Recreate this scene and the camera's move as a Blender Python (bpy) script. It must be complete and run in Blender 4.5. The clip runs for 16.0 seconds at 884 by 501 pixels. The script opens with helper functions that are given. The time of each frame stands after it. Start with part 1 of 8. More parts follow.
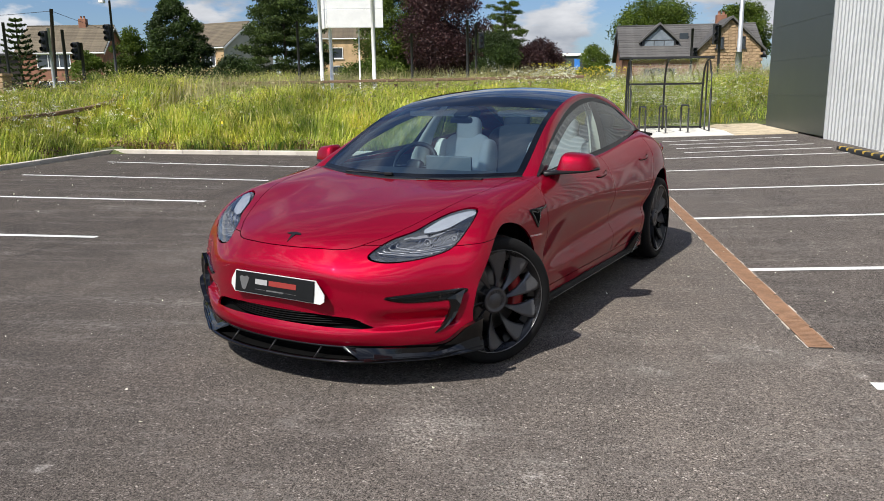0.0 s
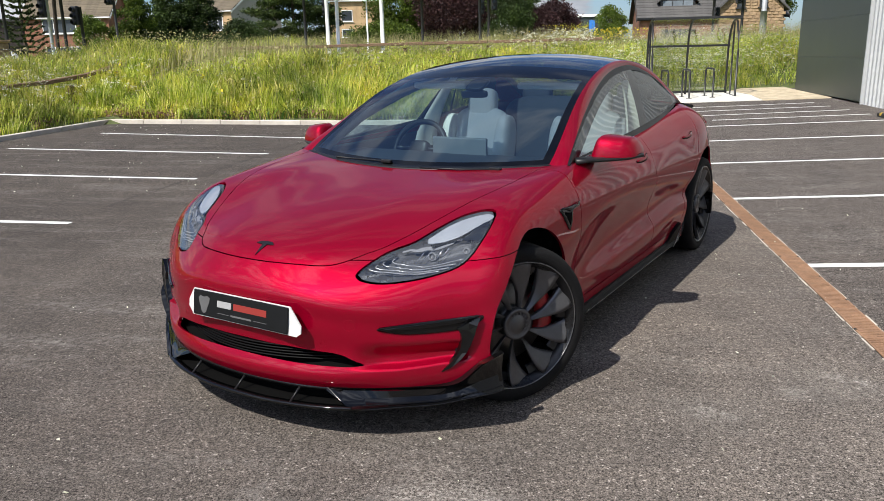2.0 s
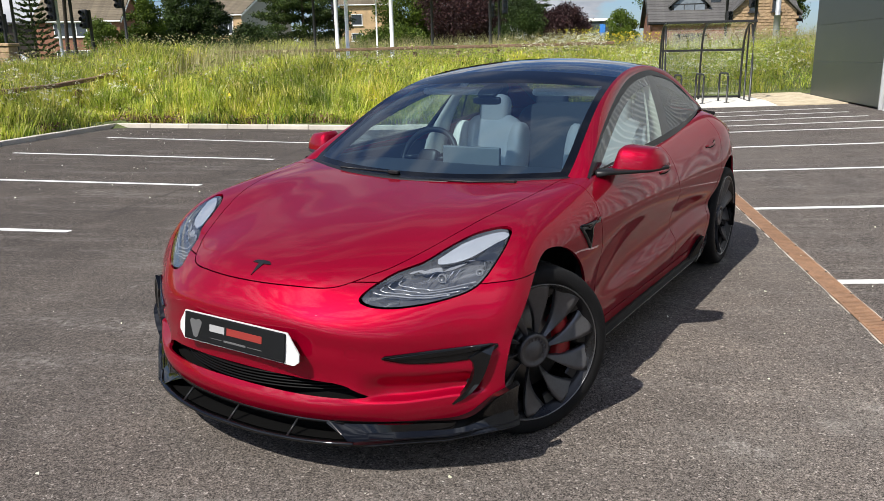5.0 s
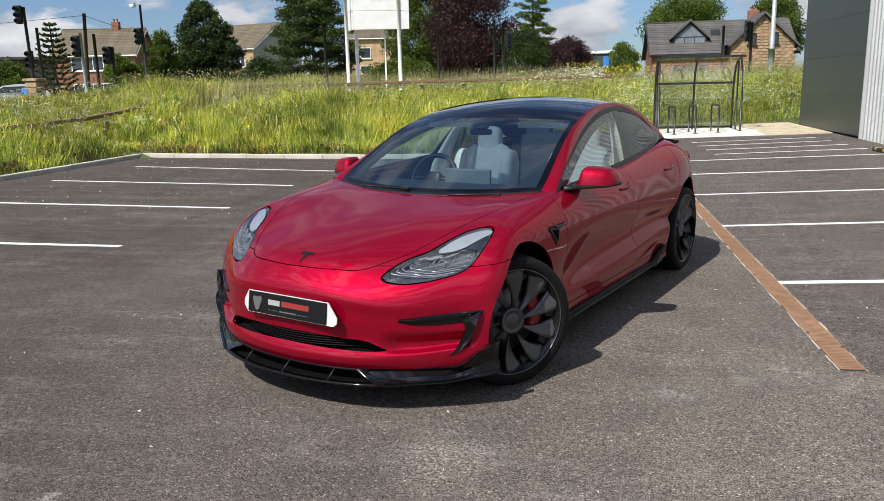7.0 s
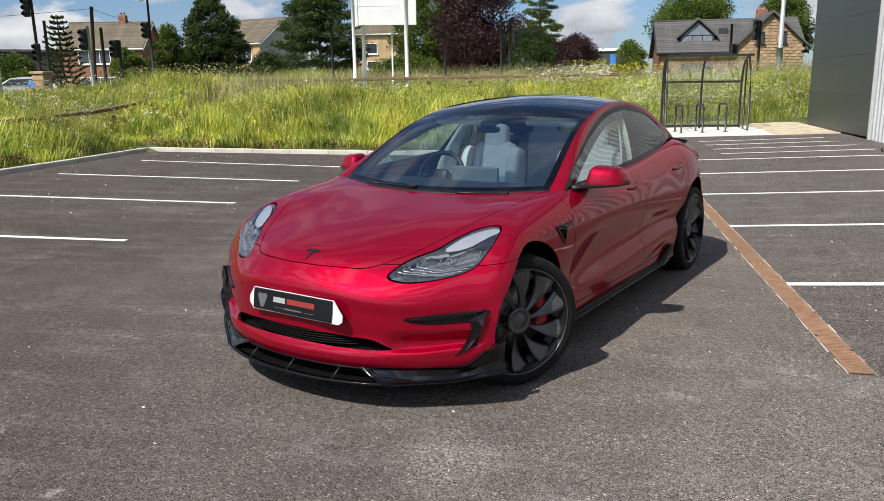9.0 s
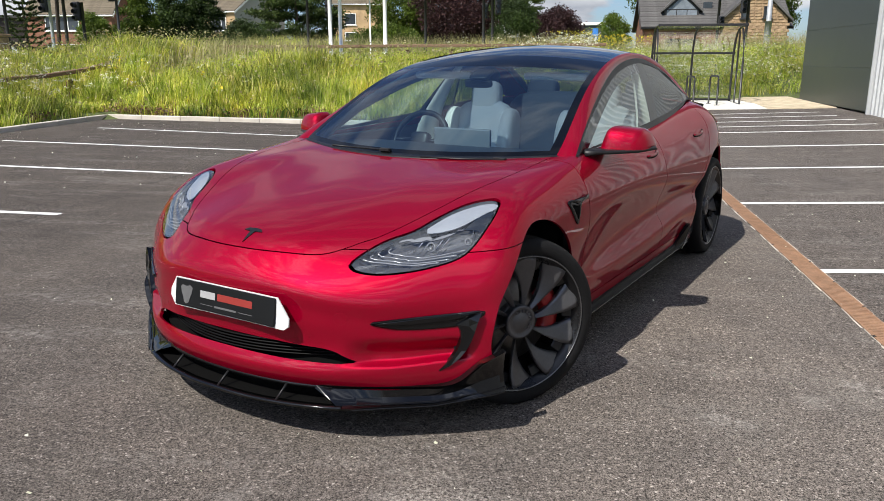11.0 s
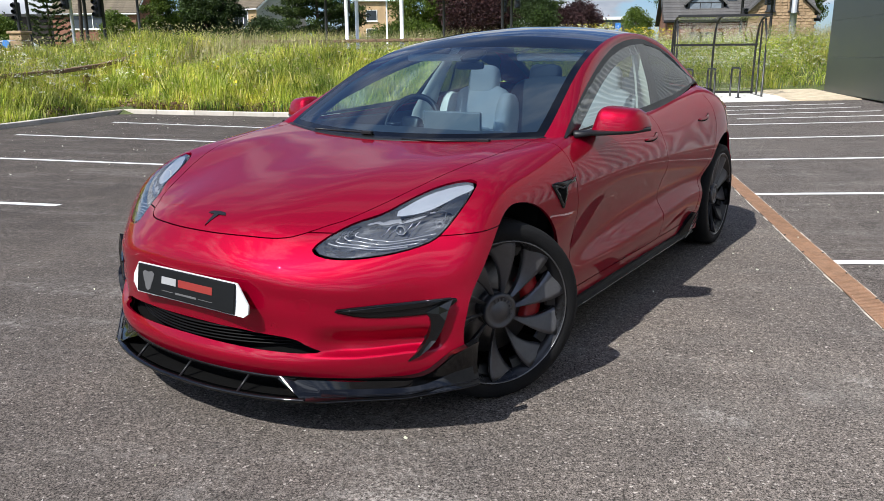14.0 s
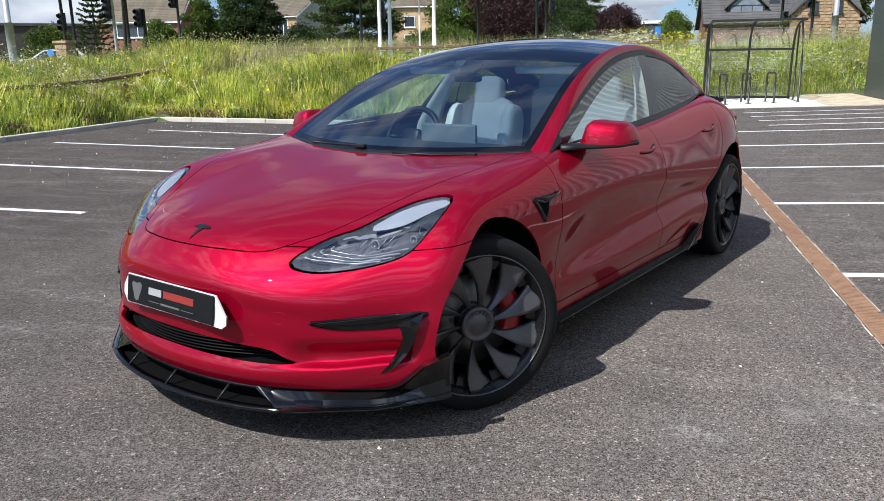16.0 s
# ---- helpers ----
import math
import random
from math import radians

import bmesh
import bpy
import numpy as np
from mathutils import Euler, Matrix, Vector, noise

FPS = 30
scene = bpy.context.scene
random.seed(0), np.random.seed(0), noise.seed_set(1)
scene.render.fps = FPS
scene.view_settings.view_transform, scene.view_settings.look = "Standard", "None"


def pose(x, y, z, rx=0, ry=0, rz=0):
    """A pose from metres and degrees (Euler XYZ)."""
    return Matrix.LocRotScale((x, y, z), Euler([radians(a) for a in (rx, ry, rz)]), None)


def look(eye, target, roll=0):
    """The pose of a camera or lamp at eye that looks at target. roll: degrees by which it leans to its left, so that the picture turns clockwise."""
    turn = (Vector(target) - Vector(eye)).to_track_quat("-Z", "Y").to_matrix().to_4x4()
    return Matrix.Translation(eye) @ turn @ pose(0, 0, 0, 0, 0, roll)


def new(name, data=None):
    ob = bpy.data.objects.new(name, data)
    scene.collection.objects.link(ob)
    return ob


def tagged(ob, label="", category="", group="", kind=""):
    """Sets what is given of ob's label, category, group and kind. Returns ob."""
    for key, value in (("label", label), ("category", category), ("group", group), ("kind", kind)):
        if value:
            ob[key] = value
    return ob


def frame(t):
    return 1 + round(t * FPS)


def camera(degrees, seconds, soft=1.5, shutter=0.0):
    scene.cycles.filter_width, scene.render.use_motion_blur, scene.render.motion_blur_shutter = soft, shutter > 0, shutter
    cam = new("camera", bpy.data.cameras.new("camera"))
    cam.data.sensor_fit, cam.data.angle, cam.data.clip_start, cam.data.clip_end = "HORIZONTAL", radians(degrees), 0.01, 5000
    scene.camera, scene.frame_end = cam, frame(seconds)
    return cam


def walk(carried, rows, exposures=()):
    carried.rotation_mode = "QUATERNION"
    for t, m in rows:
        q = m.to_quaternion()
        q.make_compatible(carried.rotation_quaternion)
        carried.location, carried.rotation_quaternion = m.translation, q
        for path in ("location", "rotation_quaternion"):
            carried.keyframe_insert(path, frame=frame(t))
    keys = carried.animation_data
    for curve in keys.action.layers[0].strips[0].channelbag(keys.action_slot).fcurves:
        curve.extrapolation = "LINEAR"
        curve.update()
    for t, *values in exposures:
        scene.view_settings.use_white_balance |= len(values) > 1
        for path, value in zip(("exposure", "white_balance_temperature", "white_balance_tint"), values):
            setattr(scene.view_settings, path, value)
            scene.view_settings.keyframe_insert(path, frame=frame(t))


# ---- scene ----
cam = camera(60.1, 16.0, soft=0.35)
PATH = [
    (0, (2.598, -3.408, 1.408), (1.586, -1.734, 0.994), -0.8),
    (0.5, (2.466, -3.242, 1.413), (1.456, -1.57, 0.982), -0.9),
    (1, (2.358, -3.093, 1.433), (1.348, -1.428, 0.978), -1.0),
    (1.5, (2.257, -2.878, 1.418), (1.239, -1.225, 0.938), -1.2),
    (2, (2.192, -2.704, 1.434), (1.162, -1.065, 0.931), -1.2),
    (2.5, (2.145, -2.613, 1.443), (1.104, -0.986, 0.923), -1.2),
    (3, (2.033, -2.474, 1.439), (0.986, -0.854, 0.909), -1.2),
    (3.5, (1.926, -2.331, 1.427), (0.877, -0.712, 0.898), -1.2),
    (4, (1.9, -2.257, 1.403), (0.852, -0.636, 0.878), -1.3),
    (6.5, (2.496, -3.156, 1.495), (1.43, -1.519, 1.067), -1.0),
    (7, (2.599, -3.284, 1.493), (1.524, -1.65, 1.076), -1.3),
    (7.5, (2.725, -3.43, 1.502), (1.639, -1.803, 1.087), -1.5),
    (8, (2.765, -3.498, 1.5), (1.672, -1.876, 1.086), -1.4),
    (8.5, (2.709, -3.421, 1.49), (1.615, -1.799, 1.072), -1.2),
    (9, (2.574, -3.266, 1.498), (1.49, -1.64, 1.072), -0.8),
    (11.5, (2.003, -2.455, 1.265), (0.982, -0.809, 0.766), -0.0),
    (12, (1.944, -2.411, 1.22), (0.926, -0.764, 0.717), 0.0),
    (12.5, (1.982, -2.407, 1.221), (0.959, -0.764, 0.717), -0.0),
    (13, (2.038, -2.395, 1.232), (0.999, -0.762, 0.729), -0.2),
    (13.5, (2.105, -2.371, 1.237), (1.049, -0.747, 0.739), -0.3),
    (14, (2.169, -2.344, 1.25), (1.091, -0.734, 0.754), -0.4),
    (14.5, (2.227, -2.309, 1.248), (1.126, -0.713, 0.756), -0.5),
    (15, (2.276, -2.277, 1.251), (1.152, -0.696, 0.762), -0.6),
    (15.5, (2.328, -2.253, 1.259), (1.182, -0.688, 0.773), -0.7),
    (16, (2.368, -2.245, 1.29), (1.206, -0.69, 0.807), -0.8),
]
walk(cam, [(t, look(eye, target, roll)) for t, eye, target, roll in PATH],
     exposures=[(0, 0.40, 6500, 10), (1.5, 0.45, 6500, 10), (3, 0.50, 6500, 10), (4, 0.53, 6500, 10), (6.5, 0.40, 6500, 10), (8, 0.36, 6500, 10), (9, 0.42, 6500, 10), (11.5, 0.52, 6500, 10), (12.5, 0.55, 6450, 10), (14, 0.57, 6200, 10), (16, 0.56, 6000, 10)])
# ---- daylight: broken cloud, sun high in front of the car ----
SUN_TO = Vector((-0.13, -0.78, 0.95)).normalized()
world = bpy.data.worlds.new("sky")
scene.world = world
world.use_nodes = True
wn, wl = world.node_tree.nodes, world.node_tree.links
sky = wn.new("ShaderNodeTexSky")
sky.sky_type = "NISHITA"
sky.sun_disc = False
sky.sun_elevation = math.asin(SUN_TO.z)
sky.sun_rotation = math.atan2(SUN_TO.x, SUN_TO.y)
sky.air_density, sky.dust_density = 1.0, 0.6
wc = wn.new("ShaderNodeTexCoord")
wmap = wn.new("ShaderNodeMapping")
wmap.inputs["Scale"].default_value = (1.0, 1.0, 2.6)
wl.new(wc.outputs["Generated"], wmap.inputs["Vector"])
cl = wn.new("ShaderNodeTexNoise")
cl.inputs["Scale"].default_value = 4.6
cl.inputs["Detail"].default_value = 9
cl.inputs["Roughness"].default_value = 0.56
wl.new(wmap.outputs["Vector"], cl.inputs["Vector"])
cr = wn.new("ShaderNodeValToRGB")
cr.color_ramp.elements[0].position, cr.color_ramp.elements[1].position = 0.47, 0.57
wl.new(cl.outputs["Fac"], cr.inputs["Fac"])
cl2 = wn.new("ShaderNodeTexNoise")
cl2.inputs["Scale"].default_value = 9
cl2.inputs["Detail"].default_value = 6
wl.new(wmap.outputs["Vector"], cl2.inputs["Vector"])
cshade = wn.new("ShaderNodeMix")
cshade.data_type = "RGBA"
cshade.inputs["A"].default_value = (4.4, 4.9, 5.8, 1)
cshade.inputs["B"].default_value = (11.2, 11.4, 11.8, 1)
cr2 = wn.new("ShaderNodeValToRGB")
cr2.color_ramp.elements[0].position, cr2.color_ramp.elements[1].position = 0.35, 0.7
wl.new(cl2.outputs["Fac"], cr2.inputs["Fac"])
wl.new(cr2.outputs["Color"], cshade.inputs["Factor"])
cmix = wn.new("ShaderNodeMix")
cmix.data_type = "RGBA"
# the cloud thins out overhead
sep = wn.new("ShaderNodeSeparateXYZ")
wl.new(wc.outputs["Generated"], sep.inputs["Vector"])
thin = wn.new("ShaderNodeMapRange")
thin.interpolation_type = "SMOOTHSTEP"
for k, val in (("From Min", 0.08), ("From Max", 0.40), ("To Min", 1.9), ("To Max", 0.34)):
    thin.inputs[k].default_value = val
wl.new(sep.outputs["Z"], thin.inputs["Value"])
cov = wn.new("ShaderNodeMath")
cov.operation = "MULTIPLY"
wl.new(cr.outputs["Color"], cov.inputs[0])
wl.new(thin.outputs["Result"], cov.inputs[1])
wl.new(cov.outputs["Value"], cmix.inputs["Factor"])
tint = wn.new("ShaderNodeMix")
tint.data_type, tint.blend_type = "RGBA", "MULTIPLY"
tint.inputs["Factor"].default_value = 1.0
tint.inputs["B"].default_value = (0.86, 1.05, 1.40, 1)
wl.new(sky.outputs["Color"], tint.inputs["A"])
wl.new(tint.outputs["Result"], cmix.inputs["A"])
# thin cloud glows round the sun
toward = wn.new("ShaderNodeVectorMath")
toward.operation = "DOT_PRODUCT"
toward.inputs[1].default_value = SUN_TO
wl.new(wc.outputs["Generated"], toward.inputs[0])
glow = wn.new("ShaderNodeMapRange")
glow.interpolation_type = "SMOOTHSTEP"
for k, val in (("From Min", 0.55), ("From Max", 1.0), ("To Min", 1.0), ("To Max", 7.0)):
    glow.inputs[k].default_value = val
wl.new(toward.outputs["Value"], glow.inputs["Value"])
lit = wn.new("ShaderNodeVectorMath")
lit.operation = "SCALE"
wl.new(cshade.outputs["Result"], lit.inputs[0])
wl.new(glow.outputs["Result"], lit.inputs["Scale"])
wl.new(lit.outputs["Vector"], cmix.inputs["B"])
wl.new(cmix.outputs["Result"], wn["Background"].inputs["Color"])
wn["Background"].inputs["Strength"].default_value = 0.056

sun = new("sun", bpy.data.lights.new("sun", "SUN"))
sun.data.energy, sun.data.angle, sun.data.color = 4.8, radians(0.53), (1.0, 0.95, 0.87)
sun.matrix_world = look(SUN_TO * 60, (0, 0, 0))

# ---- materials ----
def rgba(c):
    return (c[0], c[1], c[2], 1.0)


def ramp_node(nt, src, stops):
    n = nt.nodes.new("ShaderNodeValToRGB")
    n.color_ramp.elements[0].position, n.color_ramp.elements[0].color = stops[0][0], rgba(stops[0][1])
    n.color_ramp.elements[1].position, n.color_ramp.elements[1].color = stops[-1][0], rgba(stops[-1][1])
    for p, c in stops[1:-1]:
        n.color_ramp.elements.new(p).color = rgba(c)
    nt.links.new(src, n.inputs["Fac"])
    return n.outputs["Color"]


def noise_node(nt, scale, detail=4, rough=0.55, coord="Object", stretch=None):
    tc = nt.nodes.new("ShaderNodeTexCoord")
    out = tc.outputs[coord]
    if stretch:
        mp = nt.nodes.new("ShaderNodeMapping")
        mp.inputs["Scale"].default_value = stretch
        nt.links.new(out, mp.inputs["Vector"])
        out = mp.outputs["Vector"]
    n = nt.nodes.new("ShaderNodeTexNoise")
    n.inputs["Scale"].default_value, n.inputs["Detail"].default_value, n.inputs["Roughness"].default_value = scale, detail, rough
    nt.links.new(out, n.inputs["Vector"])
    return n.outputs["Fac"]


def mix_node(nt, fac, a, b, mode="MIX"):
    n = nt.nodes.new("ShaderNodeMix")
    n.data_type, n.blend_type = "RGBA", mode
    for key, v in (("Factor", fac), ("A", a), ("B", b)):
        if isinstance(v, (int, float)):
            n.inputs[key].default_value = v
        elif isinstance(v, tuple):
            n.inputs[key].default_value = rgba(v)
        else:
            nt.links.new(v, n.inputs[key])
    return n.outputs["Result"]


def bump_node(nt, height, strength, dist=0.01):
    n = nt.nodes.new("ShaderNodeBump")
    n.inputs["Strength"].default_value, n.inputs["Distance"].default_value = strength, dist
    nt.links.new(height, n.inputs["Height"])
    return n.outputs["Normal"]


def blank(name):
    m = bpy.data.materials.new(name)
    m.use_nodes = True
    return m, m.node_tree, m.node_tree.nodes["Principled BSDF"]


def mat(name, col, rough=0.6, metal=0.0, var=0.2, scale=6.0, fine=90.0, bump=0.15, coat=0.0, random_piece=0.0, spec=0.5, stretch=None, dist=0.004):
    """A painted, cast or mineral surface: colour varied at two scales, with fine relief."""
    m, nt, p = blank(name)
    dark = tuple(c * (1 - var) for c in col)
    light = tuple(min(1, c * (1 + var)) for c in col)
    big = noise_node(nt, scale, 5, stretch=stretch)
    c = ramp_node(nt, big, [(0.3, dark), (0.7, light)])
    small = noise_node(nt, fine, 3, stretch=stretch)
    c = mix_node(nt, min(1, var * 1.5), c, ramp_node(nt, small, [(0.35, (0.55, 0.55, 0.55)), (0.65, (1.0, 1.0, 1.0))]), "MULTIPLY")
    if random_piece:
        oi = nt.nodes.new("ShaderNodeObjectInfo")
        c = mix_node(nt, random_piece, c, ramp_node(nt, oi.outputs["Random"], [(0.0, (0.45, 0.42, 0.40)), (1.0, (1.0, 1.0, 1.0))]), "MULTIPLY")
    nt.links.new(c, p.inputs["Base Color"])
    r = nt.nodes.new("ShaderNodeMapRange")
    r.inputs["To Min"].default_value, r.inputs["To Max"].default_value = max(0.02, rough - 0.08), min(1, rough + 0.08)
    nt.links.new(big, r.inputs["Value"])
    nt.links.new(r.outputs["Result"], p.inputs["Roughness"])
    p.inputs["Metallic"].default_value, p.inputs["Coat Weight"].default_value = metal, coat
    p.inputs["Specular IOR Level"].default_value = spec
    if bump:
        nt.links.new(bump_node(nt, small, bump, dist), p.inputs["Normal"])
    return m


def leaf_mat(name, cols, trans=0.35, dry=None, clump=0.0):
    """Leaves and blades: each its own tint, partly letting light through."""
    m, nt, p = blank(name)
    geo = nt.nodes.new("ShaderNodeNewGeometry")
    c = ramp_node(nt, geo.outputs["Random Per Island"], [(i / (len(cols) - 1), k) for i, k in enumerate(cols)])
    # broad lit and shaded clumps, mixed into the tint
    c = mix_node(nt, 0.6, c, ramp_node(nt, noise_node(nt, 0.5, 3), [(0.40, (0.30, 0.33, 0.30)), (0.60, (1.1, 1.1, 1.05))]), "MULTIPLY")
    if clump:
        # dark hollows between tussocks: their shade is put into the blade colour
        c = mix_node(nt, clump, c, ramp_node(nt, noise_node(nt, 2.1, 5, 0.6), [(0.36, (0.30, 0.42, 0.34)), (0.52, (0.92, 0.96, 0.85)), (0.66, (1.12, 1.06, 0.95))]), "MULTIPLY")
    if dry:
        c = mix_node(nt, ramp_node(nt, noise_node(nt, 0.9, 4), [(0.42, (0, 0, 0)), (0.62, (1, 1, 1))]), c, mix_node(nt, 1.0, c, dry, "MULTIPLY"))
    nt.links.new(c, p.inputs["Base Color"])
    p.inputs["Roughness"].default_value = 0.55
    p.inputs["Specular IOR Level"].default_value = 0.25
    tr = nt.nodes.new("ShaderNodeBsdfTranslucent")
    nt.links.new(c, tr.inputs["Color"])
    mx = nt.nodes.new("ShaderNodeMixShader")
    mx.inputs["Fac"].default_value = trans
    nt.links.new(p.outputs["BSDF"], mx.inputs[1])
    nt.links.new(tr.outputs["BSDF"], mx.inputs[2])
    nt.links.new(mx.outputs["Shader"], nt.nodes["Material Output"].inputs["Surface"])
    return m


def asphalt_mat():
    m, nt, p = blank("asphalt")
    big = noise_node(nt, 0.35, 6, 0.6)
    mid = noise_node(nt, 2.6, 6, 0.65)
    tc = nt.nodes.new("ShaderNodeTexCoord")
    vor = nt.nodes.new("ShaderNodeTexVoronoi")
    gap = nt.nodes.new("ShaderNodeTexVoronoi")
    gap.feature = "DISTANCE_TO_EDGE"
    for n in (vor, gap):
        n.inputs["Scale"].default_value = 116
        nt.links.new(tc.outputs["Object"], n.inputs["Vector"])
    stone = nt.nodes.new("ShaderNodeSeparateColor")
    nt.links.new(vor.outputs["Color"], stone.inputs["Color"])
    c = ramp_node(nt, stone.outputs["Red"], [(0.0, (0.141, 0.126, 0.116)), (0.5, (0.182, 0.163, 0.151)), (0.94, (0.220, 0.197, 0.184)), (0.995, (0.38, 0.35, 0.33))])
    # shadow painted dark into gaps between stones and deeper pits where one is gone
    c = mix_node(nt, 1.0, c, ramp_node(nt, gap.outputs["Distance"], [(0.02, (0.42, 0.42, 0.42)), (0.17, (1.0, 1.0, 1.0))]), "MULTIPLY")
    pit = noise_node(nt, 106, 3, 0.6)
    c = mix_node(nt, 1.0, c, ramp_node(nt, pit, [(0.40, (0.30, 0.30, 0.30)), (0.48, (1.08, 1.08, 1.08))]), "MULTIPLY")
    c = mix_node(nt, 1.0, c, ramp_node(nt, big, [(0.32, (0.80, 0.79, 0.78)), (0.68, (1.08, 1.06, 1.02))]), "MULTIPLY")
    c = mix_node(nt, 1.0, c, ramp_node(nt, mid, [(0.3, (0.82, 0.82, 0.82)), (0.7, (1.12, 1.10, 1.07))]), "MULTIPLY")
    c = mix_node(nt, 1.0, c, ramp_node(nt, noise_node(nt, 34, 4, 0.65), [(0.38, (0.74, 0.74, 0.74)), (0.62, (1.20, 1.19, 1.18))]), "MULTIPLY")
    # darker, less worn tarmac in the bays than in the driving lane
    sp = nt.nodes.new("ShaderNodeSeparateXYZ")
    nt.links.new(tc.outputs["Object"], sp.inputs["Vector"])
    lane = nt.nodes.new("ShaderNodeMath")
    lane.operation = "MULTIPLY_ADD"
    nt.links.new(big, lane.inputs[0])
    lane.inputs[1].default_value = 3.0
    nt.links.new(sp.outputs["X"], lane.inputs[2])
    lr = nt.nodes.new("ShaderNodeMapRange")
    for k, val in (("From Min", -4.2), ("From Max", 0.9), ("To Min", 0.0), ("To Max", 1.0)):
        lr.inputs[k].default_value = val
    nt.links.new(lane.outputs["Value"], lr.inputs["Value"])
    c = mix_node(nt, 1.0, c, ramp_node(nt, lr.outputs["Result"], [(0.0, (0.62, 0.61, 0.60)), (0.7, (0.98, 0.98, 0.98)), (1.0, (1.14, 1.14, 1.14))]), "MULTIPLY")
    rb = nt.nodes.new("ShaderNodeMapRange")
    for k, val in (("From Min", 0.04), ("From Max", 0.06), ("To Min", 0.0), ("To Max", 1.0)):
        rb.inputs[k].default_value = val
    nt.links.new(sp.outputs["X"], rb.inputs["Value"])
    c = mix_node(nt, 1.0, c, ramp_node(nt, rb.outputs["Result"], [(0.0, (1.0, 1.0, 1.0)), (1.0, (0.74, 0.74, 0.75))]), "MULTIPLY")
    # pale dusty scuffs
    scuff = noise_node(nt, 1.3, 9, 0.72, stretch=(1.0, 1.7, 1.0))
    sc = ramp_node(nt, scuff, [(0.57, (0, 0, 0)), (0.70, (0.7, 0.7, 0.7))])
    speck = ramp_node(nt, noise_node(nt, 60, 5, 0.8), [(0.50, (0, 0, 0)), (0.60, (1, 1, 1))])
    c = mix_node(nt, mix_node(nt, 1.0, sc, speck, "MULTIPLY"), c, (0.34, 0.315, 0.285))
    sweep_ = ramp_node(nt, noise_node(nt, 1.1, 7, 0.7, stretch=(0.5, 2.6, 1.0)), [(0.50, (0, 0, 0)), (0.66, (0.55, 0.55, 0.55))])
    c = mix_node(nt, mix_node(nt, 1.0, sweep_, ramp_node(nt, noise_node(nt, 22, 6, 0.8), [(0.46, (0, 0, 0)), (0.60, (1, 1, 1))]), "MULTIPLY"), c, (0.27, 0.25, 0.23))
    # named marks: worn pale patches and one oil stain, each with a ragged edge
    wob = noise_node(nt, 3.2, 8, 0.75)
    for mu, mv, rad, col in ((-1.97, -1.17, 0.30, (0.46, 0.43, 0.385)), (-1.57, -1.56, 0.22, (0.44, 0.41, 0.37)), (-0.44, -0.03, 0.30, (0.24, 0.225, 0.20)), (-0.96, -0.38, 0.26, (0.23, 0.215, 0.19)), (-4.3, -2.2, 0.5, (0.22, 0.205, 0.18)), (-1.12, -0.01, 0.20, (0.035, 0.033, 0.032))):
        dist = nt.nodes.new("ShaderNodeVectorMath")
        dist.operation = "DISTANCE"
        nt.links.new(tc.outputs["Object"], dist.inputs[0])
        dist.inputs[1].default_value = (mu, mv, 0)
        rag = nt.nodes.new("ShaderNodeMath")
        rag.operation = "MULTIPLY_ADD"
        nt.links.new(wob, rag.inputs[0])
        rag.inputs[1].default_value = rad * 2.4
        nt.links.new(dist.outputs["Value"], rag.inputs[2])
        f = ramp_node(nt, rag.outputs["Value"], [(min(0.97, rad * 1.35), (0.55, 0.55, 0.55)), (min(1.0, rad * 2.3), (0, 0, 0))])
        c = mix_node(nt, mix_node(nt, 1.0, f, speck, "MULTIPLY"), c, col)
    # small whitish scrapes and a long scuff by the drain
    wob2 = noise_node(nt, 26, 6, 0.7)
    for mu, mv, rad, strength in ((-4.05, -1.25, 0.055, 0.8), (-3.78, -1.69, 0.075, 0.85), (-3.43, -1.70, 0.065, 0.7), (-4.22, 0.05, 0.05, 0.35), (-1.55, -1.54, 0.06, 0.6), (-0.40, 0.02, 0.09, 0.45), (-0.30, -0.02, 0.08, 0.4), (-1.02, -0.38, 0.10, 0.4), (-0.93, -0.42, 0.07, 0.4),
                                  (0.02, -0.36, 0.06, 0.5), (-0.16, -0.22, 0.10, 0.35), (-0.62, -0.16, 0.09, 0.3), (-0.18, -0.88, 0.05, 0.45), (-2.62, -1.18, 0.12, 0.22), (-4.5, 1.3, 0.05, 0.4)):
        dist = nt.nodes.new("ShaderNodeVectorMath")
        dist.operation = "DISTANCE"
        nt.links.new(tc.outputs["Object"], dist.inputs[0])
        dist.inputs[1].default_value = (mu, mv, 0)
        rag = nt.nodes.new("ShaderNodeMath")
        rag.operation = "MULTIPLY_ADD"
        nt.links.new(wob2, rag.inputs[0])
        rag.inputs[1].default_value = rad * 3.0
        nt.links.new(dist.outputs["Value"], rag.inputs[2])
        f = ramp_node(nt, rag.outputs["Value"], [(rad * 1.7, (strength,) * 3), (rad * 2.2, (0, 0, 0))])
        c = mix_node(nt, mix_node(nt, 0.75, f, speck, "MULTIPLY"), c, (0.46, 0.43, 0.40))
    # fine pale grit
    g = ramp_node(nt, noise_node(nt, 48, 2, 0.4), [(0.785, (0, 0, 0)), (0.80, (1, 1, 1))])
    c = mix_node(nt, g, c, (0.45, 0.43, 0.39))
    nt.links.new(c, p.inputs["Base Color"])
    p.inputs["Roughness"].default_value = 0.95
    p.inputs["Specular IOR Level"].default_value = 0.15
    b1 = bump_node(nt, pit, 0.5, 0.004)
    nt.links.new(b1, p.inputs["Normal"])
    return m


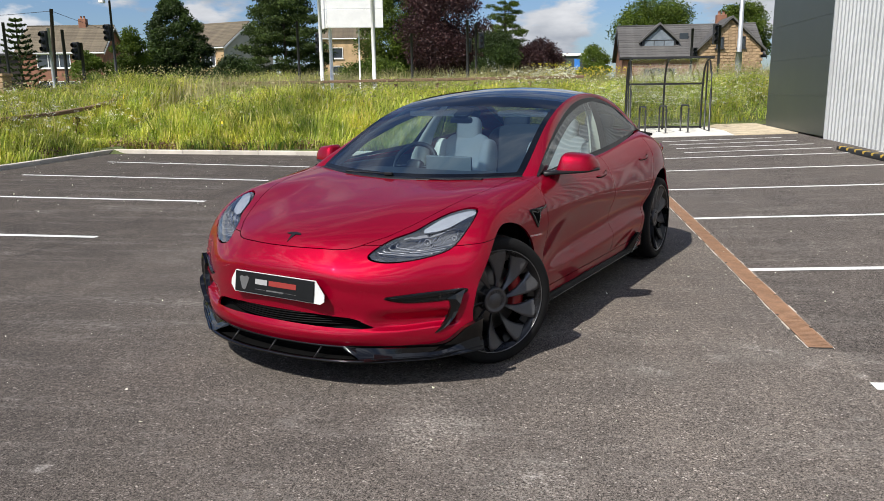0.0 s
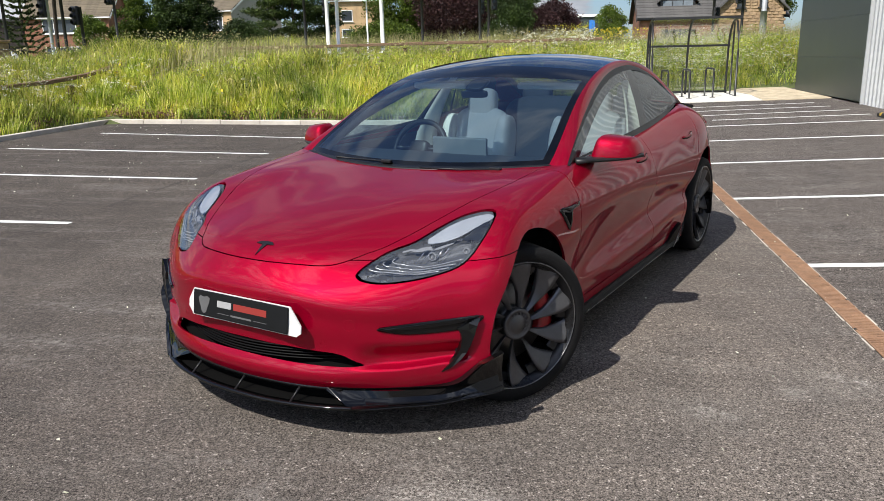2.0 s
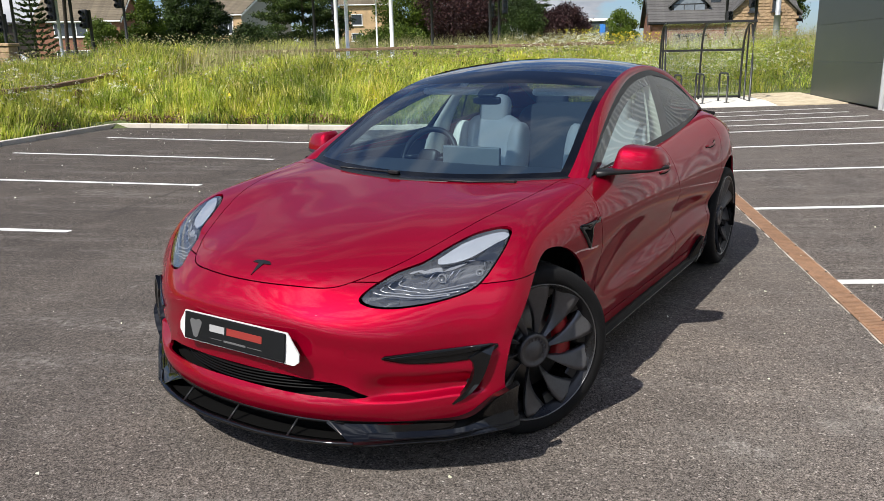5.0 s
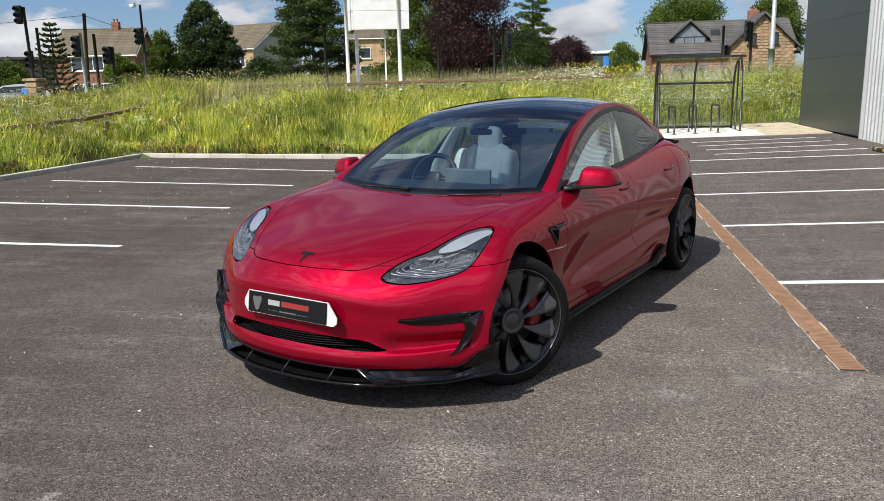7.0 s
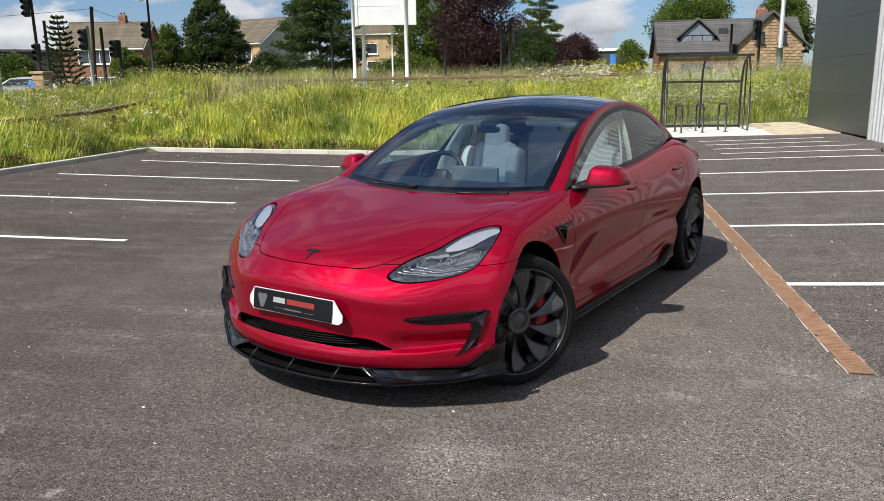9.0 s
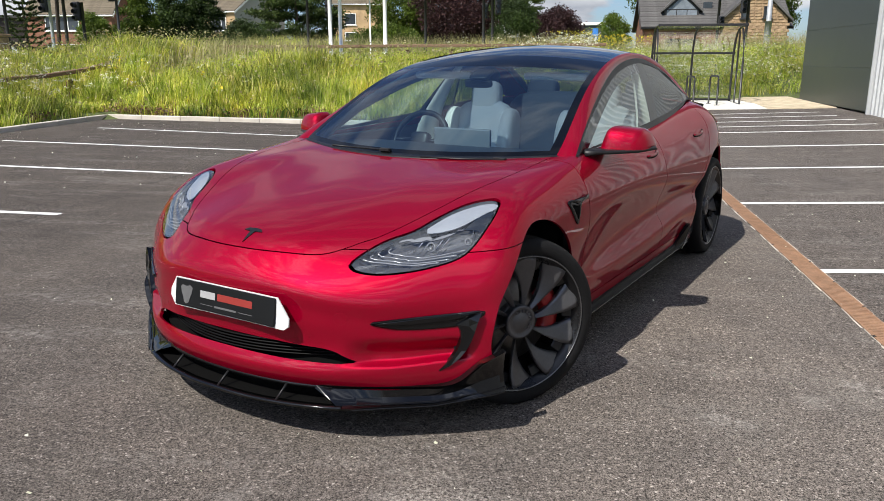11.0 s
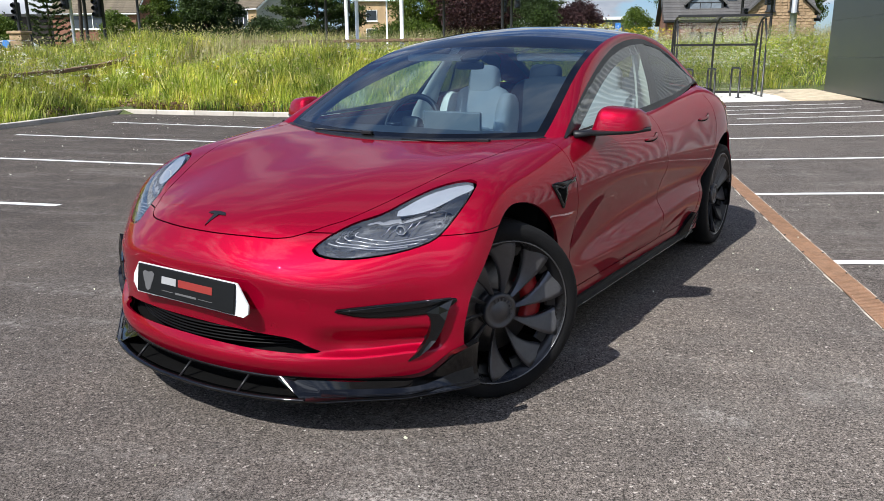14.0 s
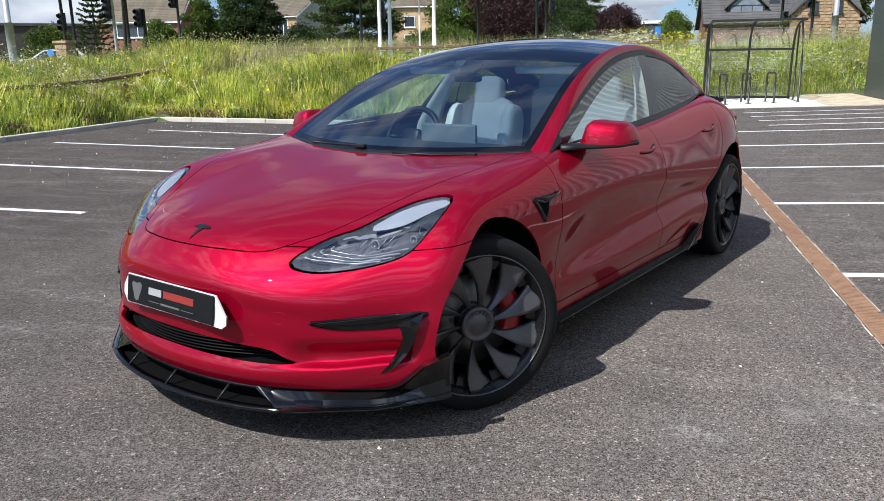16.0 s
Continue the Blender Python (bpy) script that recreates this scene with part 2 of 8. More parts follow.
def glass_mat(name, tint=(1, 1, 1), refl=0.08, dark=0.0):
    """Thin sheet of glass: lets light straight through, mirrors more at a slant."""
    m = bpy.data.materials.new(name)
    m.use_nodes = True
    nt = m.node_tree
    nt.nodes.clear()
    out = nt.nodes.new("ShaderNodeOutputMaterial")
    t = nt.nodes.new("ShaderNodeBsdfTransparent")
    t.inputs["Color"].default_value = rgba(tint)
    g = nt.nodes.new("ShaderNodeBsdfGlossy")
    g.inputs["Roughness"].default_value = 0.01
    fr = nt.nodes.new("ShaderNodeLayerWeight")
    fr.inputs["Blend"].default_value = 0.5
    pw = nt.nodes.new("ShaderNodeMath")
    pw.operation = "POWER"
    pw.inputs[1].default_value = 5.0
    nt.links.new(fr.outputs["Facing"], pw.inputs[0])
    mx = nt.nodes.new("ShaderNodeMixShader")
    ma = nt.nodes.new("ShaderNodeMath")
    ma.operation = "MULTIPLY_ADD"
    ma.inputs[1].default_value, ma.inputs[2].default_value = 0.92, 0.045 + refl * 0.3
    ma.use_clamp = True
    nt.links.new(pw.outputs["Value"], ma.inputs[0])
    nt.links.new(ma.outputs["Value"], mx.inputs["Fac"])
    nt.links.new(t.outputs["BSDF"], mx.inputs[1])
    nt.links.new(g.outputs["BSDF"], mx.inputs[2])
    nt.links.new(mx.outputs["Shader"], out.inputs["Surface"])
    return m


ASPHALT = asphalt_mat()
LINE = mat("line_paint", (0.72, 0.72, 0.70), 0.7, var=0.12, scale=3, fine=120, bump=0.4)
CONCRETE = mat("concrete", (0.58, 0.535, 0.46), 0.85, var=0.16, scale=2.5, fine=70, bump=0.3, random_piece=0.25)
PAD = mat("pale_concrete", (0.66, 0.64, 0.58), 0.85, var=0.1, scale=1.5, fine=60, bump=0.25)
SAND = mat("sandy_gravel", (0.56, 0.47, 0.33), 0.95, var=0.3, scale=4, fine=60, bump=0.8, dist=0.02)
SOIL = mat("grassy_soil", (0.12, 0.15, 0.045), 0.95, var=0.45, scale=0.8, fine=9, bump=0.8, dist=0.08)
RUST = mat("rusty_grating", (0.34, 0.195, 0.115), 0.75, metal=0.2, var=0.3, scale=5, fine=80, bump=0.3, random_piece=0.25)
DARKGAP = mat("dark_slot", (0.02, 0.018, 0.016), 0.9, var=0.2, bump=0)
CLAD_DARK = mat("dark_grey_cladding", (0.050, 0.060, 0.056), 0.42, var=0.10, scale=0.7, fine=30, bump=0.03)
CLAD_LIGHT = mat("pale_grey_corrugated_cladding", (0.44, 0.455, 0.455), 0.45, var=0.06, scale=0.8, fine=30, bump=0.03)
BLACKSTEEL = mat("black_powder_coat", (0.018, 0.018, 0.019), 0.45, var=0.15, scale=10, bump=0.05)
GREYSTEEL = mat("galvanised_steel", (0.42, 0.44, 0.45), 0.5, metal=0.5, var=0.12, scale=5, bump=0.05)
WHITEPAINT = mat("white_paint", (0.80, 0.80, 0.78), 0.5, var=0.06, scale=3, bump=0.05)
TIMBER = mat("weathered_timber", (0.20, 0.125, 0.075), 0.85, var=0.35, scale=4, fine=40, bump=0.5, stretch=(1, 12, 12))
YELLOW = mat("yellow_marking", (0.50, 0.33, 0.04), 0.6, var=0.12, bump=0.1)
RUBBER = mat("black_rubber", (0.022, 0.022, 0.023), 0.75, var=0.25, scale=8, bump=0.2)
BRICK = mat("orange_red_brick", (0.25, 0.115, 0.070), 0.85, var=0.3, scale=2.0, fine=14, bump=0.4, dist=0.01)
BUFF = mat("buff_stone", (0.42, 0.29, 0.17), 0.85, var=0.35, scale=3.2, fine=10, bump=0.5, dist=0.02, random_piece=0.5)
RENDER = mat("grey_render", (0.42, 0.41, 0.38), 0.9, var=0.12, scale=0.7, fine=30, bump=0.2)
CREAM = mat("cream_brick", (0.48, 0.33, 0.18), 0.85, var=0.2, scale=2, fine=16, bump=0.3)
TILE = mat("brown_roof_tile", (0.150, 0.122, 0.082), 0.85, var=0.3, scale=1.2, fine=8, bump=0.3, random_piece=0.4)
SLATE = mat("grey_roof_tile", (0.100, 0.096, 0.092), 0.75, var=0.25, scale=1.2, fine=8, bump=0.3, random_piece=0.4)
DARKFRAME = mat("dark_window_frame", (0.03, 0.03, 0.032), 0.45, var=0.1, bump=0)
FARPANE = mat("far_window_pane", (0.05, 0.06, 0.07), 0.08, var=0.2, scale=0.6, bump=0)
DARKWOOD = mat("dark_creosoted_wood", (0.045, 0.032, 0.024), 0.9, var=0.4, scale=4, fine=20, bump=0.6, dist=0.02)
BARK = mat("bark", (0.085, 0.062, 0.045), 0.9, var=0.4, scale=4, fine=20, bump=0.8, dist=0.03)
GRASS = leaf_mat("tall_grass", [(0.16, 0.22, 0.03), (0.44, 0.54, 0.07), (0.64, 0.71, 0.12), (0.79, 0.77, 0.21), (0.88, 0.80, 0.44)], 0.42, (1.10, 0.96, 0.8), 0.92)
MEADOW = leaf_mat("meadow_leaves", [(0.10, 0.19, 0.03), (0.32, 0.46, 0.06), (0.52, 0.64, 0.11), (0.62, 0.64, 0.20)], 0.4, (1.06, 0.98, 0.85), 0.6)
DRYGRASS = leaf_mat("seeding_grass", [(0.36, 0.32, 0.15), (0.46, 0.40, 0.22), (0.26, 0.28, 0.09)], 0.3)
PETAL = leaf_mat("white_flowers", [(0.84, 0.82, 0.66), (0.88, 0.87, 0.76), (0.80, 0.80, 0.58)], 0.3)
PANELIGHT = mat("pale_window_pane", (0.20, 0.23, 0.26), 0.12, var=0.3, scale=1.5, bump=0)
LITTER = leaf_mat("dead_leaves", [(0.10, 0.055, 0.03), (0.20, 0.12, 0.07), (0.30, 0.22, 0.14), (0.12, 0.04, 0.03)], 0.15)
YPETAL = leaf_mat("yellow_flowers", [(0.72, 0.55, 0.03), (0.65, 0.56, 0.06)], 0.2)
WEED = leaf_mat("broad_weed_leaves", [(0.06, 0.13, 0.025), (0.10, 0.18, 0.03), (0.15, 0.22, 0.05)], 0.35)
LEAF_DARK = leaf_mat("dark_conifer_foliage", [(0.018, 0.036, 0.007), (0.034, 0.060, 0.011), (0.065, 0.100, 0.018)], 0.15)
LEAF_CEDAR = leaf_mat("cedar_foliage", [(0.030, 0.052, 0.012), (0.055, 0.088, 0.020), (0.10, 0.135, 0.03)], 0.2)
LEAF_GREEN = leaf_mat("green_foliage", [(0.045, 0.080, 0.009), (0.085, 0.130, 0.014), (0.14, 0.185, 0.024)], 0.3)
LEAF_LIME = leaf_mat("light_green_foliage", [(0.09, 0.16, 0.02), (0.15, 0.22, 0.03), (0.20, 0.25, 0.05)], 0.35)
LEAF_PURPLE = leaf_mat("copper_foliage", [(0.026, 0.011, 0.014), (0.048, 0.020, 0.022), (0.095, 0.046, 0.042)], 0.2)
SHEET = glass_mat("clear_sheet", (0.84, 0.86, 0.80), 0.45)
SIGNAL = mat("signal_housing", (0.016, 0.016, 0.017), 0.6, var=0.15, bump=0)
TYRE = mat("tyre_rubber", (0.006, 0.006, 0.0064), 0.8, spec=0.25, var=0.25, scale=15, fine=160, bump=0.25)

# ---- building tools ----
SITE = Matrix.Rotation(radians(23.0), 4, "Z") @ Matrix.Translation((2.57, 0, 0))


def park_z(u, v):
    """Height of the tarmac: a valley along the drain, falls up to the bays and the far end."""
    return 0.028 * max(u, 0) + 0.012 * max(0, v - 8) * min(1, max(0, (u + 6) / 6)) + 0.009 * min(6, max(0, -6 - u))


def sstep(a, b, x):
    k = min(1, max(0, (x - a) / (b - a)))
    return k * k * (3 - 2 * k)


def in_park(u, v, grow=0.0):
    return u > -11.6 - grow and (v < 12.4 + grow or (u > -0.75 - grow and v < 19.6 + grow))


def bank_z(u, v):
    """Height of the rough ground round the car park."""
    if in_park(u, v):
        return park_z(u, v) - 0.12
    back = (v - 12.4) if u < -0.75 else max(v - 19.6, min(v - 12.4, -0.75 - u))
    left = -11.6 - u
    d = max(back, left)
    low = 0.07 + park_z(max(u, -11.6), min(v, 19.0))
    rise = 1.15 * sstep(-1.0, 5.2, d) - 0.08 + 0.55 * sstep(8, 24, d) + 0.35 * sstep(24, 60, d)
    rise *= 1 - 0.55 * sstep(15, 24, -u) * sstep(9, 16, d)
    if left > back:
        rise *= 0.75 + 0.25 * sstep(8, 20, v)
    return low + rise + 0.06 * noise.noise((u * 0.5, v * 0.5, 0))


def mesh_of(bm, name, mats, smooth=False):
    me = bpy.data.meshes.new(name)
    bm.normal_update()
    bm.to_mesh(me)
    bm.free()
    for m in (mats if isinstance(mats, (list, tuple)) else [mats]):
        me.materials.append(m)
    if smooth:
        me.polygons.foreach_set("use_smooth", [True] * len(me.polygons))
    return me


def thing(name, label, category, m=None, group="", kind=""):
    ob = new(name)
    ob.matrix_world = m if m is not None else Matrix()
    return tagged(ob, label, category, group, kind)


def solo(name, bm, mats, label="", category="", m=None, group="", kind="", smooth=False):
    ob = new(name, mesh_of(bm, name, mats, smooth))
    if m is not None:
        ob.matrix_world = m
    return tagged(ob, label, category, group, kind)


def part(name, bm, mats, parent, label="", smooth=False, m=None):
    ob = new(name, mesh_of(bm, name, mats, smooth))
    ob.parent = parent
    if m is not None:
        ob.matrix_basis = m
    return tagged(ob, label)


def piece(name, me, parent, m):
    ob = new(name, me)
    ob.parent = parent
    ob.matrix_basis = m
    return ob


def box(bm, lo, hi, bev=0.0, m=None, seg=1, mat_index=0):
    """A box between two corners, with bevelled edges."""
    c = [(a + b) / 2 for a, b in zip(lo, hi)]
    s = [abs(b - a) for a, b in zip(lo, hi)]
    mm = (m or Matrix()) @ Matrix.Translation(c) @ Matrix.Diagonal((*s, 1))
    r = bmesh.ops.create_cube(bm, size=1, matrix=mm)
    vs = r["verts"]
    fs = {f for v in vs for f in v.link_faces}
    for f in fs:
        f.material_index = mat_index
    if bev > 0:
        es = list({e for v in vs for e in v.link_edges})
        bmesh.ops.bevel(bm, geom=es, offset=min(bev, min(s) * 0.45), segments=seg, affect="EDGES", profile=0.6, material=mat_index)
    return bm


def tube(bm, pts, r, sides=8, cap=True, r2=None, mat_index=0):
    """A round bar along points; r to r2."""
    pts = [Vector(p) for p in pts]
    n = len(pts)
    rings = []
    up = Vector((0, 0, 1))
    for i, p in enumerate(pts):
        d = (pts[min(i + 1, n - 1)] - pts[max(i - 1, 0)]).normalized()
        a = d.cross(up if abs(d.z) < 0.95 else Vector((0, 1, 0))).normalized()
        b = d.cross(a)
        k = i / (n - 1)
        rr = r if r2 is None else r + (r2 - r) * k
        rings.append([bm.verts.new(p + (a * math.cos(2 * math.pi * j / sides) + b * math.sin(2 * math.pi * j / sides)) * rr) for j in range(sides)])
    fs = []
    for q, w in zip(rings, rings[1:]):
        for j in range(sides):
            fs.append(bm.faces.new((q[j], q[(j + 1) % sides], w[(j + 1) % sides], w[j])))
    if cap:
        fs.append(bm.faces.new(rings[0]))
        fs.append(bm.faces.new(rings[-1][::-1]))
    for f in fs:
        f.smooth = True
        f.material_index = mat_index
    if cap:
        fs[-1].smooth = fs[-2].smooth = False
    return bm


def raw_mesh(name, verts, faces, mats):
    me = bpy.data.meshes.new(name)
    me.from_pydata(verts, [], faces)
    for m in (mats if isinstance(mats, (list, tuple)) else [mats]):
        me.materials.append(m)
    me.update()
    return me


def np_mesh(name, verts, tris, mats):
    """A mesh of triangles out of arrays."""
    me = bpy.data.meshes.new(name)
    me.vertices.add(len(verts))
    me.vertices.foreach_set("co", verts.astype(np.float32).ravel())
    me.loops.add(len(tris) * 3)
    me.loops.foreach_set("vertex_index", tris.astype(np.int32).ravel())
    me.polygons.add(len(tris))
    me.polygons.foreach_set("loop_start", np.arange(0, len(tris) * 3, 3, dtype=np.int32))
    me.polygons.foreach_set("loop_total", np.full(len(tris), 3, dtype=np.int32))
    for m in (mats if isinstance(mats, (list, tuple)) else [mats]):
        me.materials.append(m)
    me.update(calc_edges=True)
    me.validate()
    return me


def on_site(u, v, z=0.0, turn=0.0):
    return SITE @ pose(u, v, z, 0, 0, turn)

# ---- ground, tarmac, kerbs, lines ----
def spread(lo, hi, fine_lo, fine_hi, step):
    a = list(np.arange(fine_lo, fine_hi + 1e-6, step))
    d, x = step, fine_hi
    while x < hi:
        d *= 1.35
        x += d
        a.append(min(x, hi))
    d, x = step, fine_lo
    while x > lo:
        d *= 1.35
        x -= d
        a.insert(0, max(x, lo))
    return a


def ground_sheet():
    us, vs = spread(-1500, 1500, -36, 9, 0.75), spread(-1500, 1500, -6, 40, 0.75)
    verts = [(u, v, bank_z(u, v)) for v in vs for u in us]
    n = len(us)
    faces = [(j * n + i, j * n + i + 1, (j + 1) * n + i + 1, (j + 1) * n + i) for j in range(len(vs) - 1) for i in range(n - 1)]
    ob = new("ground", raw_mesh("ground", verts, faces, SOIL))
    ob.data.polygons.foreach_set("use_smooth", [True] * len(faces))
    ob.matrix_world = SITE
    return tagged(ob, "rough grassy ground sloping up round the car park", "ground", kind="structure")


def tarmac():
    us = sorted(set([-11.55, -11, -9, -7.5, -6, -4, -2, -0.7, 0, 1, 2, 3, 4, 5, 8]))
    vs = [-60, -30, -12, -6, -2, 2, 6, 8, 10, 12.35, 14, 16, 17.5, 19.5]
    bm = bmesh.new()
    grid = {}
    for u in us:
        for v in vs:
            grid[u, v] = bm.verts.new((u, v, park_z(u, v)))
    for u0, u1 in zip(us, us[1:]):
        for v0, v1 in zip(vs, vs[1:]):
            if v1 <= 12.35 or u0 >= -0.7:
                bm.faces.new((grid[u0, v0], grid[u1, v0], grid[u1, v1], grid[u0, v1]))
    return solo("car_park_surface", bm, ASPHALT, "dark grey worn tarmac car park with pale scuffs and grit", "tarmac", SITE, kind="structure", smooth=True)


def ribbon(name, u0, v0, u1, v1, width, lift, material, steps=8):
    """A painted stripe that follows the tarmac."""
    bm = bmesh.new()
    d = Vector((u1 - u0, v1 - v0, 0))
    side = Vector((-d.y, d.x, 0)).normalized() * width / 2
    prev = None
    for i in range(steps + 1):
        k = i / steps
        w = 1 + 0.06 * noise.noise((u0 * 3 + k * 40, v0, 1))
        p = Vector((u0, v0, 0)) + d * k
        row = []
        for s in (-1, 1):
            q = p + side * s * w
            row.append(bm.verts.new((q.x, q.y, park_z(q.x, q.y) + lift)))
        if prev:
            bm.faces.new((prev[0], prev[1], row[1], row[0]))
        prev = row
    return solo(name, bm, material, "white painted parking bay line on tarmac", "line", SITE, group="parking bay lines", kind="structure")


def kerb(u0, v0, u1, v1, inward, wide=0.125, high=0.09):
    """A run of kerb stones with joints; inward: the side on which the tarmac lies."""
    run = thing("kerb", "pale concrete kerb stones edging the tarmac", "kerb", SITE, kind="structure")
    d = Vector((u1 - u0, v1 - v0, 0))
    count = max(1, round(d.length / 0.915))
    step = d.length / count
    bm = bmesh.new()
    box(bm, (0.002, 0, -0.15), (step - 0.002, wide, high), 0.010)
    me = mesh_of(bm, "kerb_stone", CONCRETE)
    ang = math.degrees(math.atan2(d.y, d.x))
    for i in range(count):
        p = Vector((u0, v0, 0)) + d * (i / count)
        q = Vector((u0, v0, 0)) + d * ((i + 1) / count)
        z0, z1 = park_z(p.x, p.y), park_z(q.x, q.y)
        m = pose(p.x, p.y, z0 + random.uniform(-0.004, 0.004), 0, -math.degrees(math.atan2(z1 - z0, step)), ang)
        if inward < 0:
            m = m @ Matrix.Translation((0, -wide, 0))
        piece("kerb_stone", me, run, m)
    return run


ground_sheet()
tarmac()
for v in (1.88, 4.27, 6.62, 8.87, 10.82):
    ribbon("bay_line", 0.02, v, 4.1, v + 0.12, 0.09, 0.004, LINE)
for i in range(4):
    ribbon("bay_line", 1.16 - 0.02 * i, 11.84 + 0.92 * i, 4.0 - 0.06 * i, 12.0 + 0.92 * i, 0.085, 0.004, LINE)
for u0, v0, v1 in ((-10.75, 0.40, 0.36), (-10.75, 2.79, 2.81), (-10.7, 5.48, 5.28), (-10.6, 7.97, 7.60), (-10.45, 10.36, 9.75)):
    ribbon("bay_line", u0, v0, -6.0, v1, 0.09, 0.004, LINE)
ribbon("bay_line", 0.02, -0.50, 4.1, -0.46, 0.09, 0.004, LINE)
kerb(-11.50, -14.0, -11.50, 12.49, 1)
kerb(-11.60, 12.37, -0.72, 12.0, 1)
kerb(-0.72, 12.1, -0.72, 15.9, 1)


def tarmac_joint():
    """The sealed seam between the driving lane and the bays."""
    bm = bmesh.new()
    prev = None
    for i in range(91):
        v = -4.0 + 0.17 * i
        u = -6.34 + 0.028 * (v + 4) + 0.03 * noise.noise((v * 1.3, 3, 0)) + 0.012 * noise.noise((v * 7, 5, 0))
        w = 0.006 * max(0.15, 0.8 + 1.3 * noise.noise((v * 3.1, 8, 0)))
        row = [bm.verts.new((u + k * w, v, park_z(u, v) + 0.002)) for k in (-1, 1)]
        if prev:
            bm.faces.new((prev[0], prev[1], row[1], row[0]))
        prev = row
    return solo("tarmac_joint", bm, DARKGAP, "thin dark worn seam across the tarmac", "seam", SITE, kind="structure")


tarmac_joint()


def drain():
    """A channel of rusty gratings set flush in the tarmac."""
    run = thing("drainage_channel", "rusty brown slotted metal drainage channel in the tarmac", "drain", SITE, kind="structure")
    bm = bmesh.new()
    box(bm, (-0.104, 0.04, -0.08), (0.028, 12.0, 0.002), 0.0)
    part("channel_bed", bm, DARKGAP, run)
    bm = bmesh.new()
    length = 0.5
    for x0, x1 in ((-0.102, -0.092), (0.016, 0.026)):
        box(bm, (x0, 0.003, -0.01), (x1, length - 0.003, 0.007))
    for i in range(20):
        y = 0.004 + i * (length - 0.016) / 19
        box(bm, (-0.092, y, -0.008), (0.016, y + 0.0165, 0.006))
    me = mesh_of(bm, "grating", RUST)
    # crumbling mortar along both edges
    rnd = random.Random(77)
    for x, s in ((-0.104, -1), (0.028, 1)):
        bm = bmesh.new()
        v = 0.04
        while v < 11.6:
            run_ = rnd.uniform(0.03, 0.16)
            if rnd.random() < 0.80:
                w = rnd.uniform(0.003, 0.011)
                box(bm, (min(x, x + s * w), v, -0.04), (max(x, x + s * w), v + run_, rnd.uniform(0.002, 0.005)), 0.001)
            v += run_ + rnd.uniform(0.0, 0.02)
        part("channel_edge", bm, CONCRETE, run, "pale crumbling mortar edge")
    # small dark locking clips, and one open joint
    bm = bmesh.new()
    box(bm, (-0.006, -0.010, 0.0), (0.006, 0.010, 0.0085), 0.001)
    clip_me = mesh_of(bm, "locking_clip", DARKGAP)
    for i in range(23):
        gap = 0.012 if i > 2 else 0.0
        piece("grating", me, run, pose(0, 0.05 + i * 0.484 + gap, rnd.uniform(-0.0015, 0.0015), rnd.uniform(-0.15, 0.15)) @ Matrix.Diagonal((1, 0.968, 1, 1)))
        for x in (-0.097, 0.021):
            if rnd.random() < 0.6:
                piece("locking_clip", clip_me, run, pose(x, 0.05 + i * 0.484 + rnd.choice((0.12, 0.36)), 0))
    return run


drain()


def slab(name, poly, top, material, label, category):
    bm = bmesh.new()
    a = [bm.verts.new((u, v, park_z(u, v) + top)) for u, v in poly]
    b = [bm.verts.new((u, v, park_z(u, v) - 0.08)) for u, v in poly]
    bm.faces.new(a)
    for i in range(len(a)):
        j = (i + 1) % len(a)
        bm.faces.new((a[i], b[i], b[j], a[j]))
    return solo(name, bm, material, label, category, SITE, kind="structure")


slab("concrete_pad", [(-0.6, 16.0), (0.9, 15.95), (3.0, 15.85), (3.1, 17.5), (2.95, 19.1), (-0.6, 19.2)], 0.012, PAD, "pale concrete pad under the cycle shelter", "pad")
slab("gravel_strip", [(3.0, 15.8), (4.48, 15.75), (4.48, 19.9), (3.4, 20.0), (2.95, 19.2), (3.1, 17.5)], 0.022, SAND, "sandy gravel strip beside the dark cladding", "gravel")


def wheel_stop():
    s = thing("wheel_stop", "black rubber wheel stop with yellow stripes on the tarmac", "wheel stop", on_site(4.02, 9.3, park_z(4.0, 10.3) - 0.01, 0))
    bm = bmesh.new()
    box(bm, (-0.075, 0, 0), (0.075, 2.3, 0.10), 0.03, seg=2)
    part("rubber_body", bm, RUBBER, s)
    for i in range(6):
        bm = bmesh.new()
        box(bm, (-0.078, 0.16 + i * 0.38, 0.030), (0.06, 0.28 + i * 0.38, 0.1035), 0.03, seg=2)
        part("yellow_stripe", bm, YELLOW, s)
    return s


wheel_stop()


